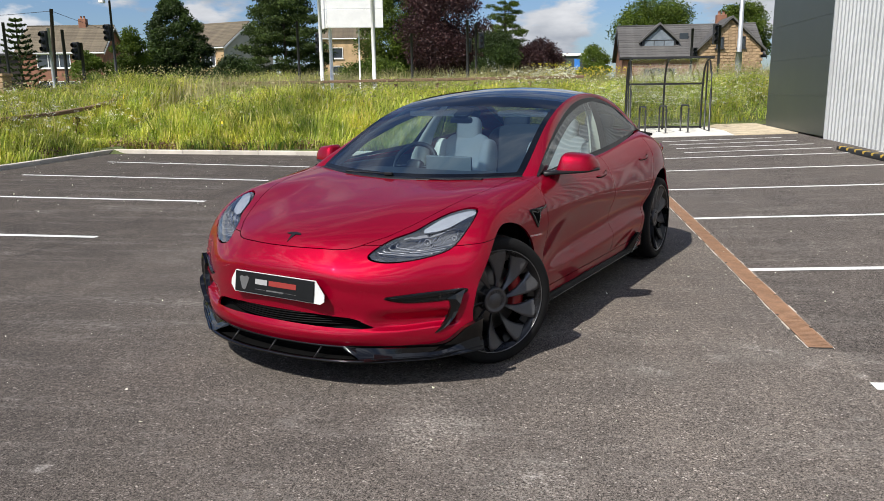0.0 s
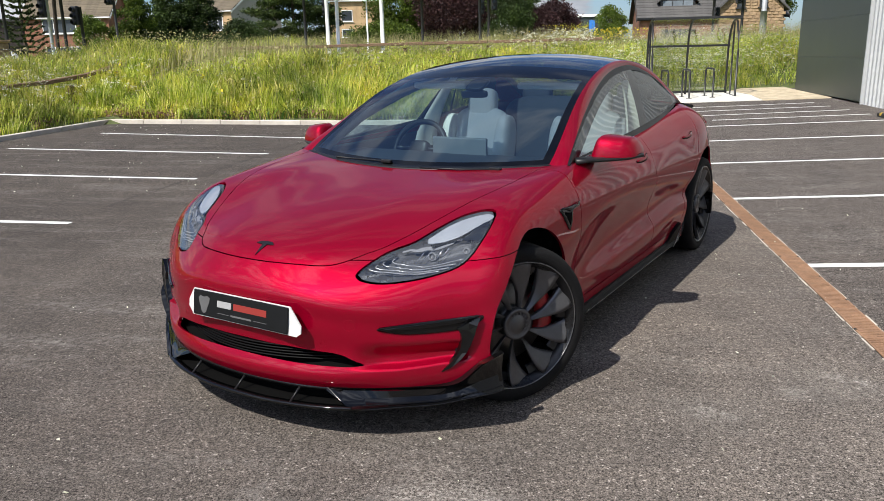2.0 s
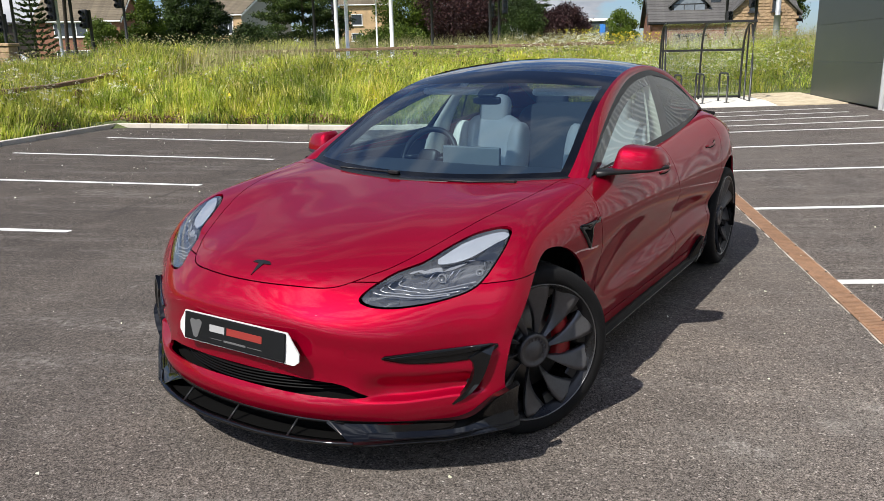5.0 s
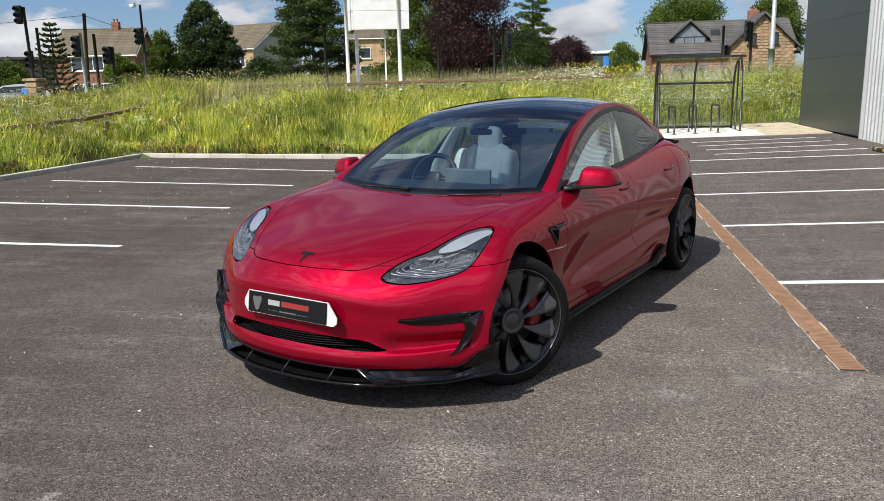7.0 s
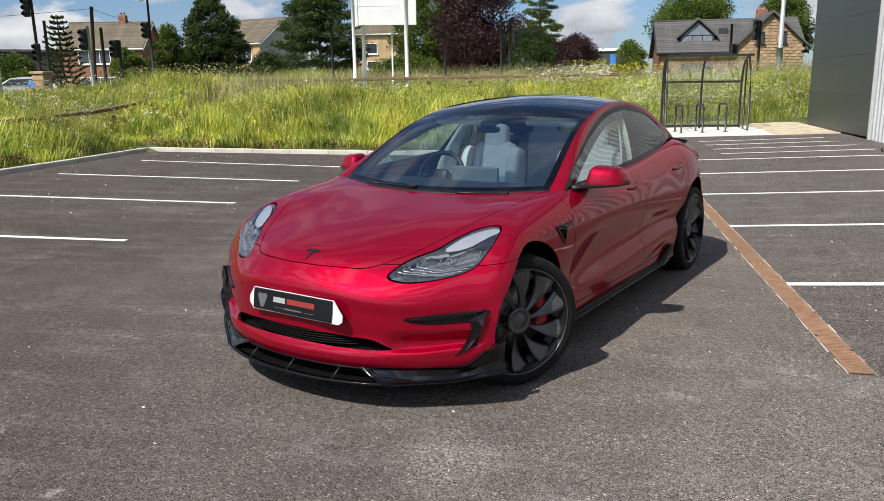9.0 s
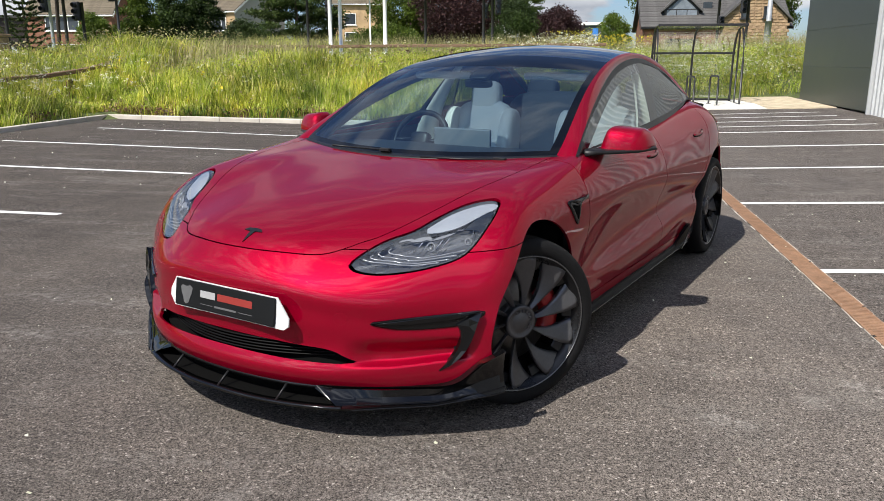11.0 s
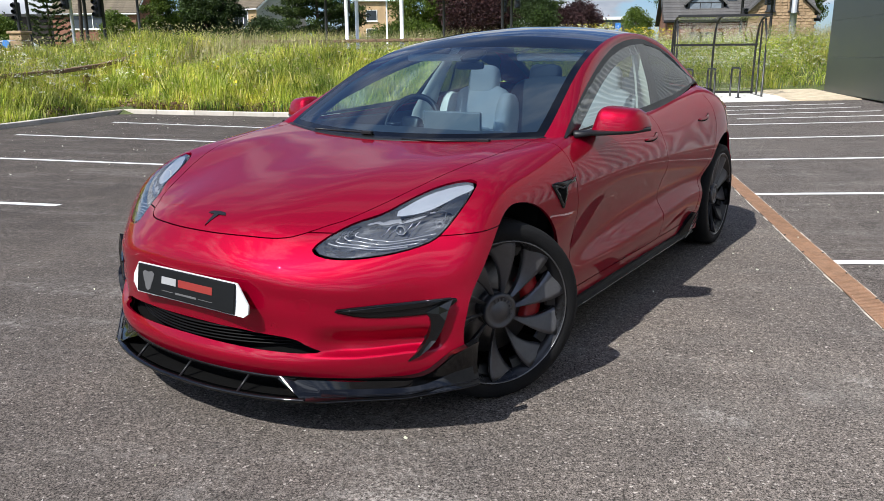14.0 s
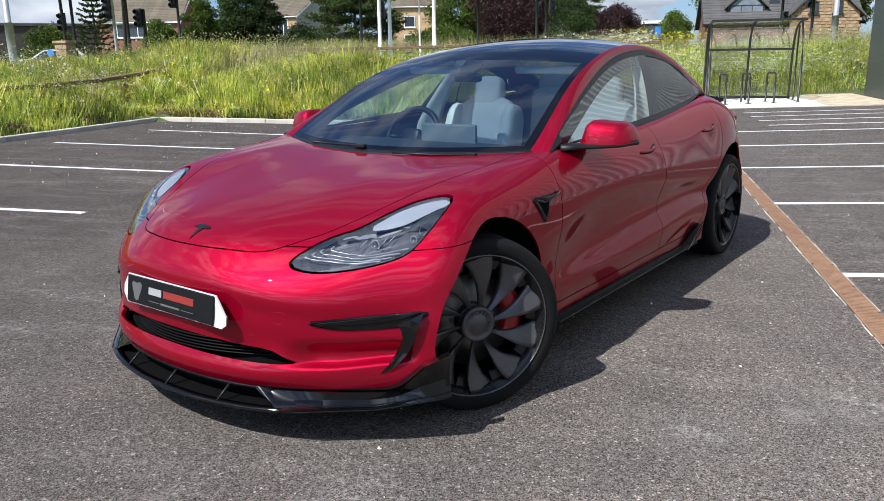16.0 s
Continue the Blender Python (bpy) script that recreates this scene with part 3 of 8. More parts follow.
# ---- retail building: dark flat panels and pale corrugated sheet ----
def building():
    b = thing("retail_building", "tall retail unit clad in dark grey panels and pale corrugated sheet", "building", SITE)
    bm = bmesh.new()
    box(bm, (4.62, -45, -0.2), (24, 18.7, 7.4))
    part("building_core", bm, CLAD_DARK, b)
    bm = bmesh.new()
    box(bm, (4.50, 14.04, 0.008), (4.61, 18.78, 0.887), 0.006)
    me = mesh_of(bm, "flat_panel", CLAD_DARK)
    for k in range(8):
        piece("flat_panel", me, b, pose(0, 0, 0.245 + 0.88 * k))
    bm = bmesh.new()
    # trapezoid ribs
    pitch, v = 0.20, 14.0
    prof = []
    while v > -45:
        prof += [(4.56, v), (4.56, v - 0.085), (4.525, v - 0.105), (4.525, v - 0.18)]
        v -= pitch
    lo = [bm.verts.new((u, w, 0.17)) for u, w in prof]
    hi = [bm.verts.new((u, w, 7.4)) for u, w in prof]
    for i in range(len(prof) - 1):
        bm.faces.new((lo[i], lo[i + 1], hi[i + 1], hi[i]))
    part("corrugated_cladding", bm, CLAD_LIGHT, b, "pale grey vertical corrugated sheet")
    bm = bmesh.new()
    box(bm, (4.49, 13.97, 0.17), (4.60, 14.03, 7.4), 0.004)
    part("corner_trim", bm, CLAD_LIGHT, b)
    bm = bmesh.new()
    box(bm, (4.46, -45, 7.3), (4.9, 18.85, 7.55), 0.02)
    part("parapet_cap", bm, CLAD_DARK, b)
    bm = bmesh.new()
    box(bm, (4.50, -45, -0.1), (4.60, 18.75, 0.165), 0.01)
    part("plinth", bm, CONCRETE, b, "pale concrete plinth")
    return b


building()


# ---- cycle shelter ----
def shelter():
    s = thing("cycle_shelter", "open cycle shelter with black bowed steel hoops and clear sheets", "cycle shelter", on_site(0.6, 17.25, 0.155, 0))
    w, dep = 2.08, 1.35
    hoop = [(0, dep, 0), (0, dep - 0.02, 0.9), (0, dep - 0.10, 1.45), (0, dep - 0.32, 1.78), (0, dep - 0.70, 1.93), (0, -0.02, 1.96)]

    def curve(x, n=22):
        P = [Vector((x, p[1], p[2])) for p in hoop]
        out = []
        for i in range(n + 1):
            t = i / n * (len(P) - 1)
            k = min(int(t), len(P) - 2)
            f = t - k
            a, b_, c, d = P[max(k - 1, 0)], P[k], P[k + 1], P[min(k + 2, len(P) - 1)]
            out.append(0.5 * ((2 * b_) + (c - a) * f + (2 * a - 5 * b_ + 4 * c - d) * f * f + (3 * b_ - a - 3 * c + d) * f ** 3))
        return out

    for x in (0, w / 2, w):
        bm = bmesh.new()
        tube(bm, curve(x), 0.028, 8)
        part("hoop", bm, BLACKSTEEL, s, smooth=False)
    for x in (0.0, w):
        bm = bmesh.new()
        tube(bm, [(x, 0.10, 0), (x, 0.10, 1.1), (x, 0.16, 1.55), (x, 0.42, 1.90)], 0.026, 8)
        part("front_post", bm, BLACKSTEEL, s)
        bm = bmesh.new()
        tube(bm, [(x, 0.75, 0), (x, 0.75, 1.2), (x, 0.72, 1.86)], 0.022, 8)
        part("side_post", bm, BLACKSTEEL, s)
        bm = bmesh.new()
        box(bm, (x - 0.02, 0.05, 0.02), (x + 0.02, dep, 0.06), 0.004)
        part("side_foot_rail", bm, BLACKSTEEL, s)
    for y, z in ((dep - 0.03, 0.10), (dep - 0.10, 1.30), (-0.02, 1.97)):
        bm = bmesh.new()
        box(bm, (-0.03, y - 0.022, z - 0.028), (w + 0.03, y + 0.022, z + 0.028), 0.006)
        part("cross_rail", bm, BLACKSTEEL, s)
    c0, c1 = curve(0.03), curve(w - 0.03)
    for a, b_ in ((1, 12), (12, 22)):
        bm = bmesh.new()
        prev = None
        for p, q in zip(c0[a:b_ + 1], c1[a:b_ + 1]):
            row = [bm.verts.new(p + Vector((0, 0.012, 0.012))), bm.verts.new(q + Vector((0, 0.012, 0.012)))]
            if prev:
                bm.faces.new((prev[0], prev[1], row[1], row[0]))
            prev = row
        ob = part("clear_sheet", bm, SHEET, s, "clear plastic sheet", smooth=True)
        ob.visible_shadow = False
    return s


shelter()


def bike_stand(u, v):
    s = thing("cycle_stand", "black steel hoop cycle stand on the concrete pad", "cycle stand", on_site(u, v, park_z(u, v) + 0.012, 8), group="cycle stands")
    pts = [(0, 0, 0), (0, 0, 0.62)]
    pts += [(0, 0.09 - 0.09 * math.cos(a), 0.62 + 0.09 * math.sin(a)) for a in np.linspace(0.2, math.pi / 2, 5)]
    pts += [(0, 0.55 + 0.09 * math.sin(a), 0.62 + 0.09 * math.cos(a)) for a in np.linspace(0, math.pi / 2, 5)]
    pts += [(0, 0.64, 0)]
    bm = bmesh.new()
    tube(bm, pts, 0.024, 8)
    part("hoop", bm, BLACKSTEEL, s)
    for y in (0, 0.64):
        bm = bmesh.new()
        tube(bm, [(0, y, 0.0), (0, y, 0.012)], 0.07, 12)
        part("base_flange", bm, BLACKSTEEL, s)
    return s


for u, v in ((0.98, 17.05), (1.52, 17.1), (2.1, 17.15)):
    bike_stand(u, v)

# ---- rails, poles and signs beyond the car park ----
def rail_fence(name, pts, posts, high, label):
    f = thing(name, label, "rail", SITE)
    for a, b_ in zip(pts, pts[1:]):
        a, b_ = Vector(a), Vector(b_)
        bm = bmesh.new()
        d = b_ - a
        m = Matrix.Translation(a) @ d.to_track_quat("X", "Z").to_matrix().to_4x4()
        box(bm, (0, -0.06, -0.045), (d.length - 0.02, 0.06, 0.045), 0.012, m=m)
        part("rail_board", bm, TIMBER, f)
    for u, v, z in posts:
        bm = bmesh.new()
        g = bank_z(u, v)
        box(bm, (u - 0.06, v + 0.03, g - 0.2), (u + 0.06, v + 0.15, z + 0.0), 0.012)
        part("post", bm, TIMBER, f)
    return f


pts = [(-11.6, 18.75, 1.66), (-9.2, 19.4, 1.66), (-6.4, 20.1, 1.69), (-3.9, 20.5, 1.70), (-0.5, 20.75, 1.72)]
rail_fence("knee_rail", pts, [(u, v, z - 0.05) for u, v, z in [(-10.4, 19.08, 1.6), (-9.2, 19.4, 1.6), (-7.8, 19.75, 1.61), (-6.4, 20.1, 1.63), (-5.1, 20.3, 1.64), (-3.9, 20.5, 1.65), (-2.2, 20.62, 1.67)]], 0.5, "weathered brown timber knee rail in tall grass")
rail_fence("knee_rail", [(-13.2, 6.0, 0.80), (-13.16, 8.7, 0.84), (-13.1, 11.2, 0.90), (-12.95, 12.5, 0.96), (-12.8, 13.7, 1.07), (-12.95, 15.7, 1.32)], [(-13.2, 7.2, 0.70), (-13.16, 9.9, 0.76), (-12.9, 13.1, 0.86), (-12.95, 15.3, 1.16)], 0.4, "broken weathered timber knee rail in the grass")


def advert_sign():
    s = thing("advert_sign", "blank white panel sign on tall white posts", "sign", SITE)
    for a, b_ in (((-8.42, 19.70), (-6.74, 20.12)), ((-8.46, 19.72), (-8.74, 20.3))):
        A, B = Vector((*a, 0)), Vector((*b_, 0))
        d = B - A
        m = Matrix.Translation((*a, 3.30)) @ Matrix.Rotation(math.atan2(d.y, d.x), 4, "Z")
        for k in range(2):
            bm = bmesh.new()
            box(bm, (0, -0.03, 0.56 * k), (d.length, 0.03, 0.56 * k + 0.552), 0.008, m=m)
            part("sign_panel", bm, WHITEPAINT, s)
    for u, v, r in ((-8.62, 19.60, 0.055), (-8.42, 19.98, 0.055), (-7.05, 20.02, 0.06), (-7.58, 20.3, 0.025)):
        bm = bmesh.new()
        tube(bm, [(u, v, bank_z(u, v) - 0.3), (u, v, 4.5)], r, 12)
        part("sign_post", bm, WHITEPAINT, s)
    return s


advert_sign()


def signal_head(parent, u, v, z0, z1, w=0.115):
    bm = bmesh.new()
    box(bm, (u - w, v - 0.08, z0), (u + w, v + 0.08, z1), 0.02)
    h = part("signal_head", bm, SIGNAL, parent)
    step = (z1 - z0) / 3
    for k in range(3):
        c = (u, v - 0.08, z0 + step * (k + 0.5))
        bm = bmesh.new()
        tube(bm, [c, (c[0], c[1] - 0.14, c[2] - 0.01)], 0.10 * w / 0.15, 12, cap=False)
        part("signal_hood", bm, SIGNAL, h)
        bm = bmesh.new()
        tube(bm, [c, (c[0], c[1] - 0.02, c[2])], 0.085 * w / 0.15, 12)
        part("signal_lens", bm, FARPANE, h)


def signal_pole(u, v, top, heads=(), r=0.06, material=None, lean=0.0):
    p = thing("traffic_signal" if heads else "steel_pole", "slim dark traffic signal pole beside the road" if heads else "slim dark steel pole beside the road", "traffic signal" if heads else "pole", SITE, group="roadside poles")
    g = bank_z(u, v)
    bm = bmesh.new()
    tube(bm, [(u, v, g - 0.2), (u + lean * 0.3, v, g + (top - g) * 0.3), (u + lean, v, top)], r, 10, r2=r * 0.9)
    part("pole", bm, material or SIGNAL, p)
    for du, z0, z1 in heads:
        signal_head(p, u + du, v - 0.1, z0, z1)
    return p


signal_pole(-22.05, 22.7, 4.80, [(-0.20, 4.18, 4.85)], lean=-0.05)
signal_pole(-21.80, 22.9, 4.05, [(-0.36, 2.56, 3.21)])
signal_pole(-19.46, 22.11, 3.73, [(-0.13, 2.88, 3.64)], material=GREYSTEEL)
signal_pole(-19.09, 22.36, 3.69)
signal_pole(-18.60, 22.67, 3.24, [(-0.15, 2.62, 3.26)])
signal_pole(-26.75, 32.8, 5.6, r=0.095, material=DARKWOOD, lean=0.28)
signal_pole(-7.30, 28.2, 3.67)
signal_pole(-5.00, 28.5, 4.18)
signal_pole(-11.8, 27.0, 4.17, [(0.9, 2.9, 3.7)])
signal_pole(-4.74, 29.5, 4.11, [(0.24, 3.05, 3.73), (-0.3, 2.9, 3.5)])
signal_pole(4.47, 31.2, 3.80, [(0.1, 2.5, 3.0)])
signal_pole(5.57, 31.0, 3.90, [(-0.2, 3.1, 3.95)])


def camera_pole(u, v, top):
    p = thing("camera_pole", "slim grey lamp pole with a small camera on top", "pole", SITE, group="roadside poles")
    bm = bmesh.new()
    tube(bm, [(u, v, bank_z(u, v) - 0.2), (u, v, top)], 0.06, 10, r2=0.045)
    part("pole", bm, SIGNAL, p)
    bm = bmesh.new()
    tube(bm, [(u, v, top), (u - 0.12, v, top + 0.10), (u - 0.25, v - 0.05, top + 0.06)], 0.025, 8)
    part("bracket", bm, GREYSTEEL, p)
    bm = bmesh.new()
    box(bm, (u - 0.40, v - 0.16, top - 0.10), (u - 0.20, v + 0.06, top + 0.03), 0.04, seg=2)
    part("camera_housing", bm, WHITEPAINT, p)
    signal_head(p, u - 0.15, v - 0.1, 3.55, 4.22)


camera_pole(-19.7, 26.7, 5.17)


def lamp_column(u, v, r):
    p = thing("street_lamp", "tall galvanised steel street lamp column", "street lamp", SITE, group="street lamps")
    g = bank_z(u, v)
    bm = bmesh.new()
    tube(bm, [(u, v, g - 0.2), (u, v, g + 1.3)], r * 1.35, 14)
    part("base_section", bm, GREYSTEEL, p)
    bm = bmesh.new()
    tube(bm, [(u, v, g + 1.3), (u, v, g + 8.0)], r, 14, r2=r * 0.6)
    part("column", bm, GREYSTEEL, p)
    bm = bmesh.new()
    box(bm, (u - 0.15, v - 0.8, g + 7.95), (u + 0.15, v + 0.1, g + 8.1), 0.04, seg=2)
    part("lantern", bm, GREYSTEEL, p)


lamp_column(-16.75, 14.13, 0.075)
lamp_column(6.37, 30.85, 0.10)
# wires to the wooden pole
w = thing("overhead_wires", "thin dark overhead wires strung from a wooden pole", "wires", SITE)
for a, b_ in (((-26.48, 32.8, 5.5), (-46, 30, 6.0)), ((-26.48, 32.8, 5.5), (-38, 66, 7.0))):
    a, b_ = Vector(a), Vector(b_)
    bm = bmesh.new()
    tube(bm, [a.lerp(b_, k / 10) - Vector((0, 0, 0.6 * math.sin(math.pi * k / 10))) for k in range(11)], 0.012, 5)
    part("wire", bm, SIGNAL, w)


def small_sign():
    s = thing("road_sign", "small blue disc over a yellow box on a post", "road sign", SITE)
    u, v = -18.4, 17.5
    g = bank_z(u, v)
    bm = bmesh.new()
    tube(bm, [(u, v, g - 0.2), (u, v, 1.58)], 0.03, 8)
    part("post", bm, GREYSTEEL, s)
    bm = bmesh.new()
    tube(bm, [(u, v - 0.03, 1.65), (u, v - 0.045, 1.65)], 0.115, 20)
    part("blue_disc", bm, mat("sign_blue", (0.06, 0.22, 0.55), 0.4, var=0.05, bump=0), s)
    bm = bmesh.new()
    box(bm, (u - 0.14, v - 0.09, 1.28), (u + 0.14, v - 0.03, 1.52), 0.012)
    part("yellow_box", bm, YELLOW, s)


def stone_pier(u, v, wide, top):
    s = thing("stone_pier", "weathered buff stone gate pier by the road", "pier", SITE)
    g = bank_z(u, v)
    n = 5
    step = (top - 0.10 - g + 0.2) / n
    for k in range(n):
        bm = bmesh.new()
        q = 0.012 * (k % 2)
        box(bm, (u - wide / 2 + q, v - wide / 2, g - 0.2 + step * k), (u + wide / 2 - q, v + wide / 2, g - 0.2 + step * (k + 1) - 0.012), 0.015)
        part("stone", bm, BUFF, s)
    bm = bmesh.new()
    box(bm, (u - wide / 2 - 0.05, v - wide / 2 - 0.05, top - 0.10), (u + wide / 2 + 0.05, v + wide / 2 + 0.05, top), 0.02)
    part("cap_stone", bm, BUFF, s)


stone_pier(-20.33, 20.5, 0.46, 2.12)
small_sign()


# ---- grass and weeds ----
rng = np.random.default_rng(7)


def bank_heights(u, v):
    return np.array([bank_z(a, b_) for a, b_ in zip(u, v)])


def blades(name, u, v, h, w, material, label, category, bend=0.35, z0=None, way=None, droop=0.0):
    """Thin bent blades, all in one mesh; way: the direction in which each leans; droop: how far the tips hang."""
    n = len(u)
    z = bank_heights(u, v) - 0.03 if z0 is None else z0
    a = rng.uniform(0, 2 * np.pi, n) if way is None else way
    face = rng.uniform(0, 2 * np.pi, n)
    lean = rng.uniform(0.05, bend, n) * h
    base = np.stack([u, v, z], 1)
    sx = np.stack([np.cos(face), np.sin(face), np.zeros(n)], 1) * (w / 2)[:, None]
    dirv = np.stack([np.cos(a), np.sin(a), np.zeros(n)], 1)
    up = np.array((0, 0, 1.0))
    mid = base + dirv * (lean * (0.3 + 0.25 * droop))[:, None] + up * (h * (0.55 + 0.25 * droop))[:, None]
    tip = base + dirv * lean[:, None] + up * (h * (1 - 0.12 * rng.random(n) - 0.3 * droop * rng.random(n)))[:, None]
    V = np.stack([base - sx, base + sx, mid + sx * 0.8, mid - sx * 0.8, tip], 1).reshape(-1, 3)
    k = np.arange(n)[:, None] * 5
    T = np.concatenate([k + np.array([0, 1, 2]), k + np.array([0, 2, 3]), k + np.array([3, 2, 4])], 1).reshape(-1, 3)
    ob = new(name, np_mesh(name, V, T, material))
    ob.matrix_world = SITE
    return tagged(ob, label, category, kind="stuff")


def scatter(n, u0, u1, v0, v1, keep):
    u, v = rng.uniform(u0, u1, n), rng.uniform(v0, v1, n)
    ok = np.array([keep(a, b_) for a, b_ in zip(u, v)])
    return u[ok], v[ok]


def rough(u, v):
    if in_park(u, v, 0.12):
        return False
    if u > 4.3 and v < 19.3:
        return False
    return True


def patchy(u, v, s, seed):
    return np.array([noise.noise((a * s, b_ * s, seed)) for a, b_ in zip(u, v)])


def grass_height(u, v):
    """Share of its full height that the grass reaches: short by the kerbs and along the far rail."""
    edge = np.minimum(np.where(u < -0.75, np.abs(v - 12.4), 9), np.abs(u + 11.6))
    near = np.clip(edge / 0.7, 0.35, 1.0)
    low = np.where(u > -12, np.interp(v, [15.0, 16.0, 17.0, 18.0, 20.6, 21.2], [1.0, 0.66, 0.48, 0.40, 0.36, 0.62]), np.interp(u, [-17.5, -14.5], [0.42, 1.0]))
    return near * low


# tussocks: each a fan of blades with a height of its own
tu, tv = [], []
for n, box_ in ((4600, (-12.5, 6.5, 12.3, 17.5)), (2300, (-13, 12, 17.5, 25)), (3300, (-17, -11.6, -2, 19)), (1900, (-30, -12, 8, 30)), (1000, (-14, 14, 24, 34))):
    u, v = scatter(n, *box_, rough)
    tu.append(u)
    tv.append(v)
tu, tv = np.concatenate(tu), np.concatenate(tv)
size = 0.50 + 0.42 * rng.random(len(tu)) + 0.34 * patchy(tu, tv, 0.5, 2.0)
for name, per, bend, droop, wide, label in (("tall_grass", 9, 0.40, 0.0, 0.010, "tall bright green uncut meadow grass on the bank"), ("leaning_grass", 9, 0.95, 1.0, 0.015, "leaning and lodged meadow grass on the bank")):
    k = np.repeat(np.arange(len(tu)), per)
    a = rng.uniform(0, 2 * np.pi, len(k))
    r = np.abs(rng.normal(0, 0.11, len(k)))
    gu, gv = tu[k] + r * np.cos(a), tv[k] + r * np.sin(a)
    ok = np.array([rough(p, q) for p, q in zip(gu, gv)])
    gu, gv, a, k = gu[ok], gv[ok], a[ok], k[ok]
    way = np.arctan2(np.sin(a) + 0.15, np.cos(a) + 0.55)
    tall = np.maximum(0.12, size[k]) * grass_height(gu, gv) * (0.65 + 0.45 * rng.random(len(k)))
    blades(name, gu, gv, tall, wide * (0.6 + 0.8 * rng.random(len(k))), GRASS, label, "grass", bend, way=way, droop=droop)
# loose single blades fill the gaps
u, v = [], []
for n, box_ in ((30000, (-12.5, 6.5, 12.3, 17.5)), (12000, (-13, 12, 17.5, 25)), (20000, (-17, -11.6, -2, 19)), (9000, (-30, -12, 8, 30)), (5000, (-14, 14, 24, 34))):
    a, b_ = scatter(n, *box_, rough)
    u.append(a)
    v.append(b_)
u, v = np.concatenate(u), np.concatenate(v)
blades("fine_grass", u, v, (0.38 + 0.30 * rng.random(len(u))) * grass_height(u, v), 0.008 + 0.009 * rng.random(len(u)), GRASS, "fine green grass blades between the tussocks", "grass", 0.7)
# feathery stems against the sky at the far corner
u, v = scatter(2600, -14.5, -8.5, 15.0, 19.5, rough)
blades("feathery_grass", u, v, 0.55 + 0.42 * rng.random(len(u)), 0.006 + 0.008 * rng.random(len(u)), DRYGRASS, "tall feathery seeding grass at the top of the bank", "grass", 0.5, way=rng.normal(0.3, 0.7, len(u)), droop=0.7)
# dry stalks along the back kerb
u, v = scatter(3600, -11.5, -1.0, 12.5, 12.95, rough)
blades("dry_stalks", u, v, 0.06 + 0.14 * rng.random(len(u)), 0.006 + 0.010 * rng.random(len(u)), LITTER, "dry brown stalks along the kerb", "grass", 1.2)
u, v = scatter(24000, -30, 12, 10, 33, lambda a, b_: rough(a, b_) and (b_ > 21 or a < -13))
blades("seeding_grass", u, v, (0.62 + 0.4 * rng.random(len(u))) * np.interp(u, [-17.5, -14.5], [0.55, 1.0]), 0.008 + 0.006 * rng.random(len(u)), DRYGRASS, "pale straw-coloured seeding grass stems", "grass", 0.5)
u, v = scatter(5000, -12.3, 4.2, 12.5, 17.0, lambda a, b_: rough(a, b_) and noise.noise((a * 0.7, b_ * 0.7, 9)) > 0.05)
blades("broad_weeds", u, v, 0.12 + 0.18 * rng.random(len(u)), 0.03 + 0.04 * rng.random(len(u)), WEED, "broad dark green weeds along the kerb", "weeds", 0.9)


def flowers(name, u, v, h, size, material, label, flat=0.35):
    n = len(u)
    z = bank_heights(u, v) + h
    c = np.stack([u, v, z], 1)
    t = rng.normal(0, 1, (n, 3))
    t[:, 2] *= flat
    t /= np.linalg.norm(t, axis=1)[:, None]
    w = rng.normal(0, 1, (n, 3))
    w[:, 2] += 3.0 * (flat < 0.3)
    s = np.cross(t, w)
    s /= np.linalg.norm(s, axis=1)[:, None]
    t, s = t * (size / 2)[:, None], s * (size / 2)[:, None]
    V = np.stack([c - t - s * 0.4, c + t - s * 0.5, c + t * 0.7 + s, c - t * 0.8 + s * 0.9], 1).reshape(-1, 3)
    k = np.arange(n)[:, None] * 4
    T = np.concatenate([k + np.array([0, 1, 2]), k + np.array([0, 2, 3])], 1).reshape(-1, 3)
    ob = new(name, np_mesh(name, V, T, material))
    ob.matrix_world = SITE
    return tagged(ob, label, "flowers", kind="stuff")


def clump_points(centres, n, spread_):
    u, v = [], []
    for cu, cv, k in centres:
        m = int(n * k)
        u.append(rng.normal(cu, spread_ * k ** 0.3, m))
        v.append(rng.normal(cv, spread_ * k ** 0.3, m))
    u, v = np.concatenate(u), np.concatenate(v)
    ok = np.array([rough(a, b_) for a, b_ in zip(u, v)])
    return u[ok], v[ok]


# small leaves and seed heads all through the meadow
for name, n, material, lo, hi, size, label, cat in (("meadow_leaves", 70000, MEADOW, 0.10, 0.78, 0.026, "small mixed green leaves of meadow weeds", "weeds"), ("seed_heads", 15000, DRYGRASS, 0.62, 1.05, 0.045, "straw-coloured grass seed heads", "grass")):
    u, v = scatter(n, -16.5, 7.5, 3.0, 24.0, lambda a, b_: rough(a, b_) and (b_ > 12 or a < -11.5))
    k = np.where(u > -12, np.interp(v, [15.0, 16.0, 17.0, 18.0, 20.6, 21.2], [1.0, 0.66, 0.48, 0.40, 0.36, 0.62]), np.interp(u, [-17.5, -14.5], [0.42, 1.0]))
    e = np.clip(np.minimum(np.where(u < -0.75, np.abs(v - 12.4), 9), np.abs(u + 11.6)) / 0.8, 0.35, 1.0)
    f = flowers(name, u, v, (lo + (hi - lo) * rng.random(len(u))) * k * e, size * (0.5 + 0.9 * rng.random(len(u))), material, label)
    tagged(f, label, cat, kind="stuff")


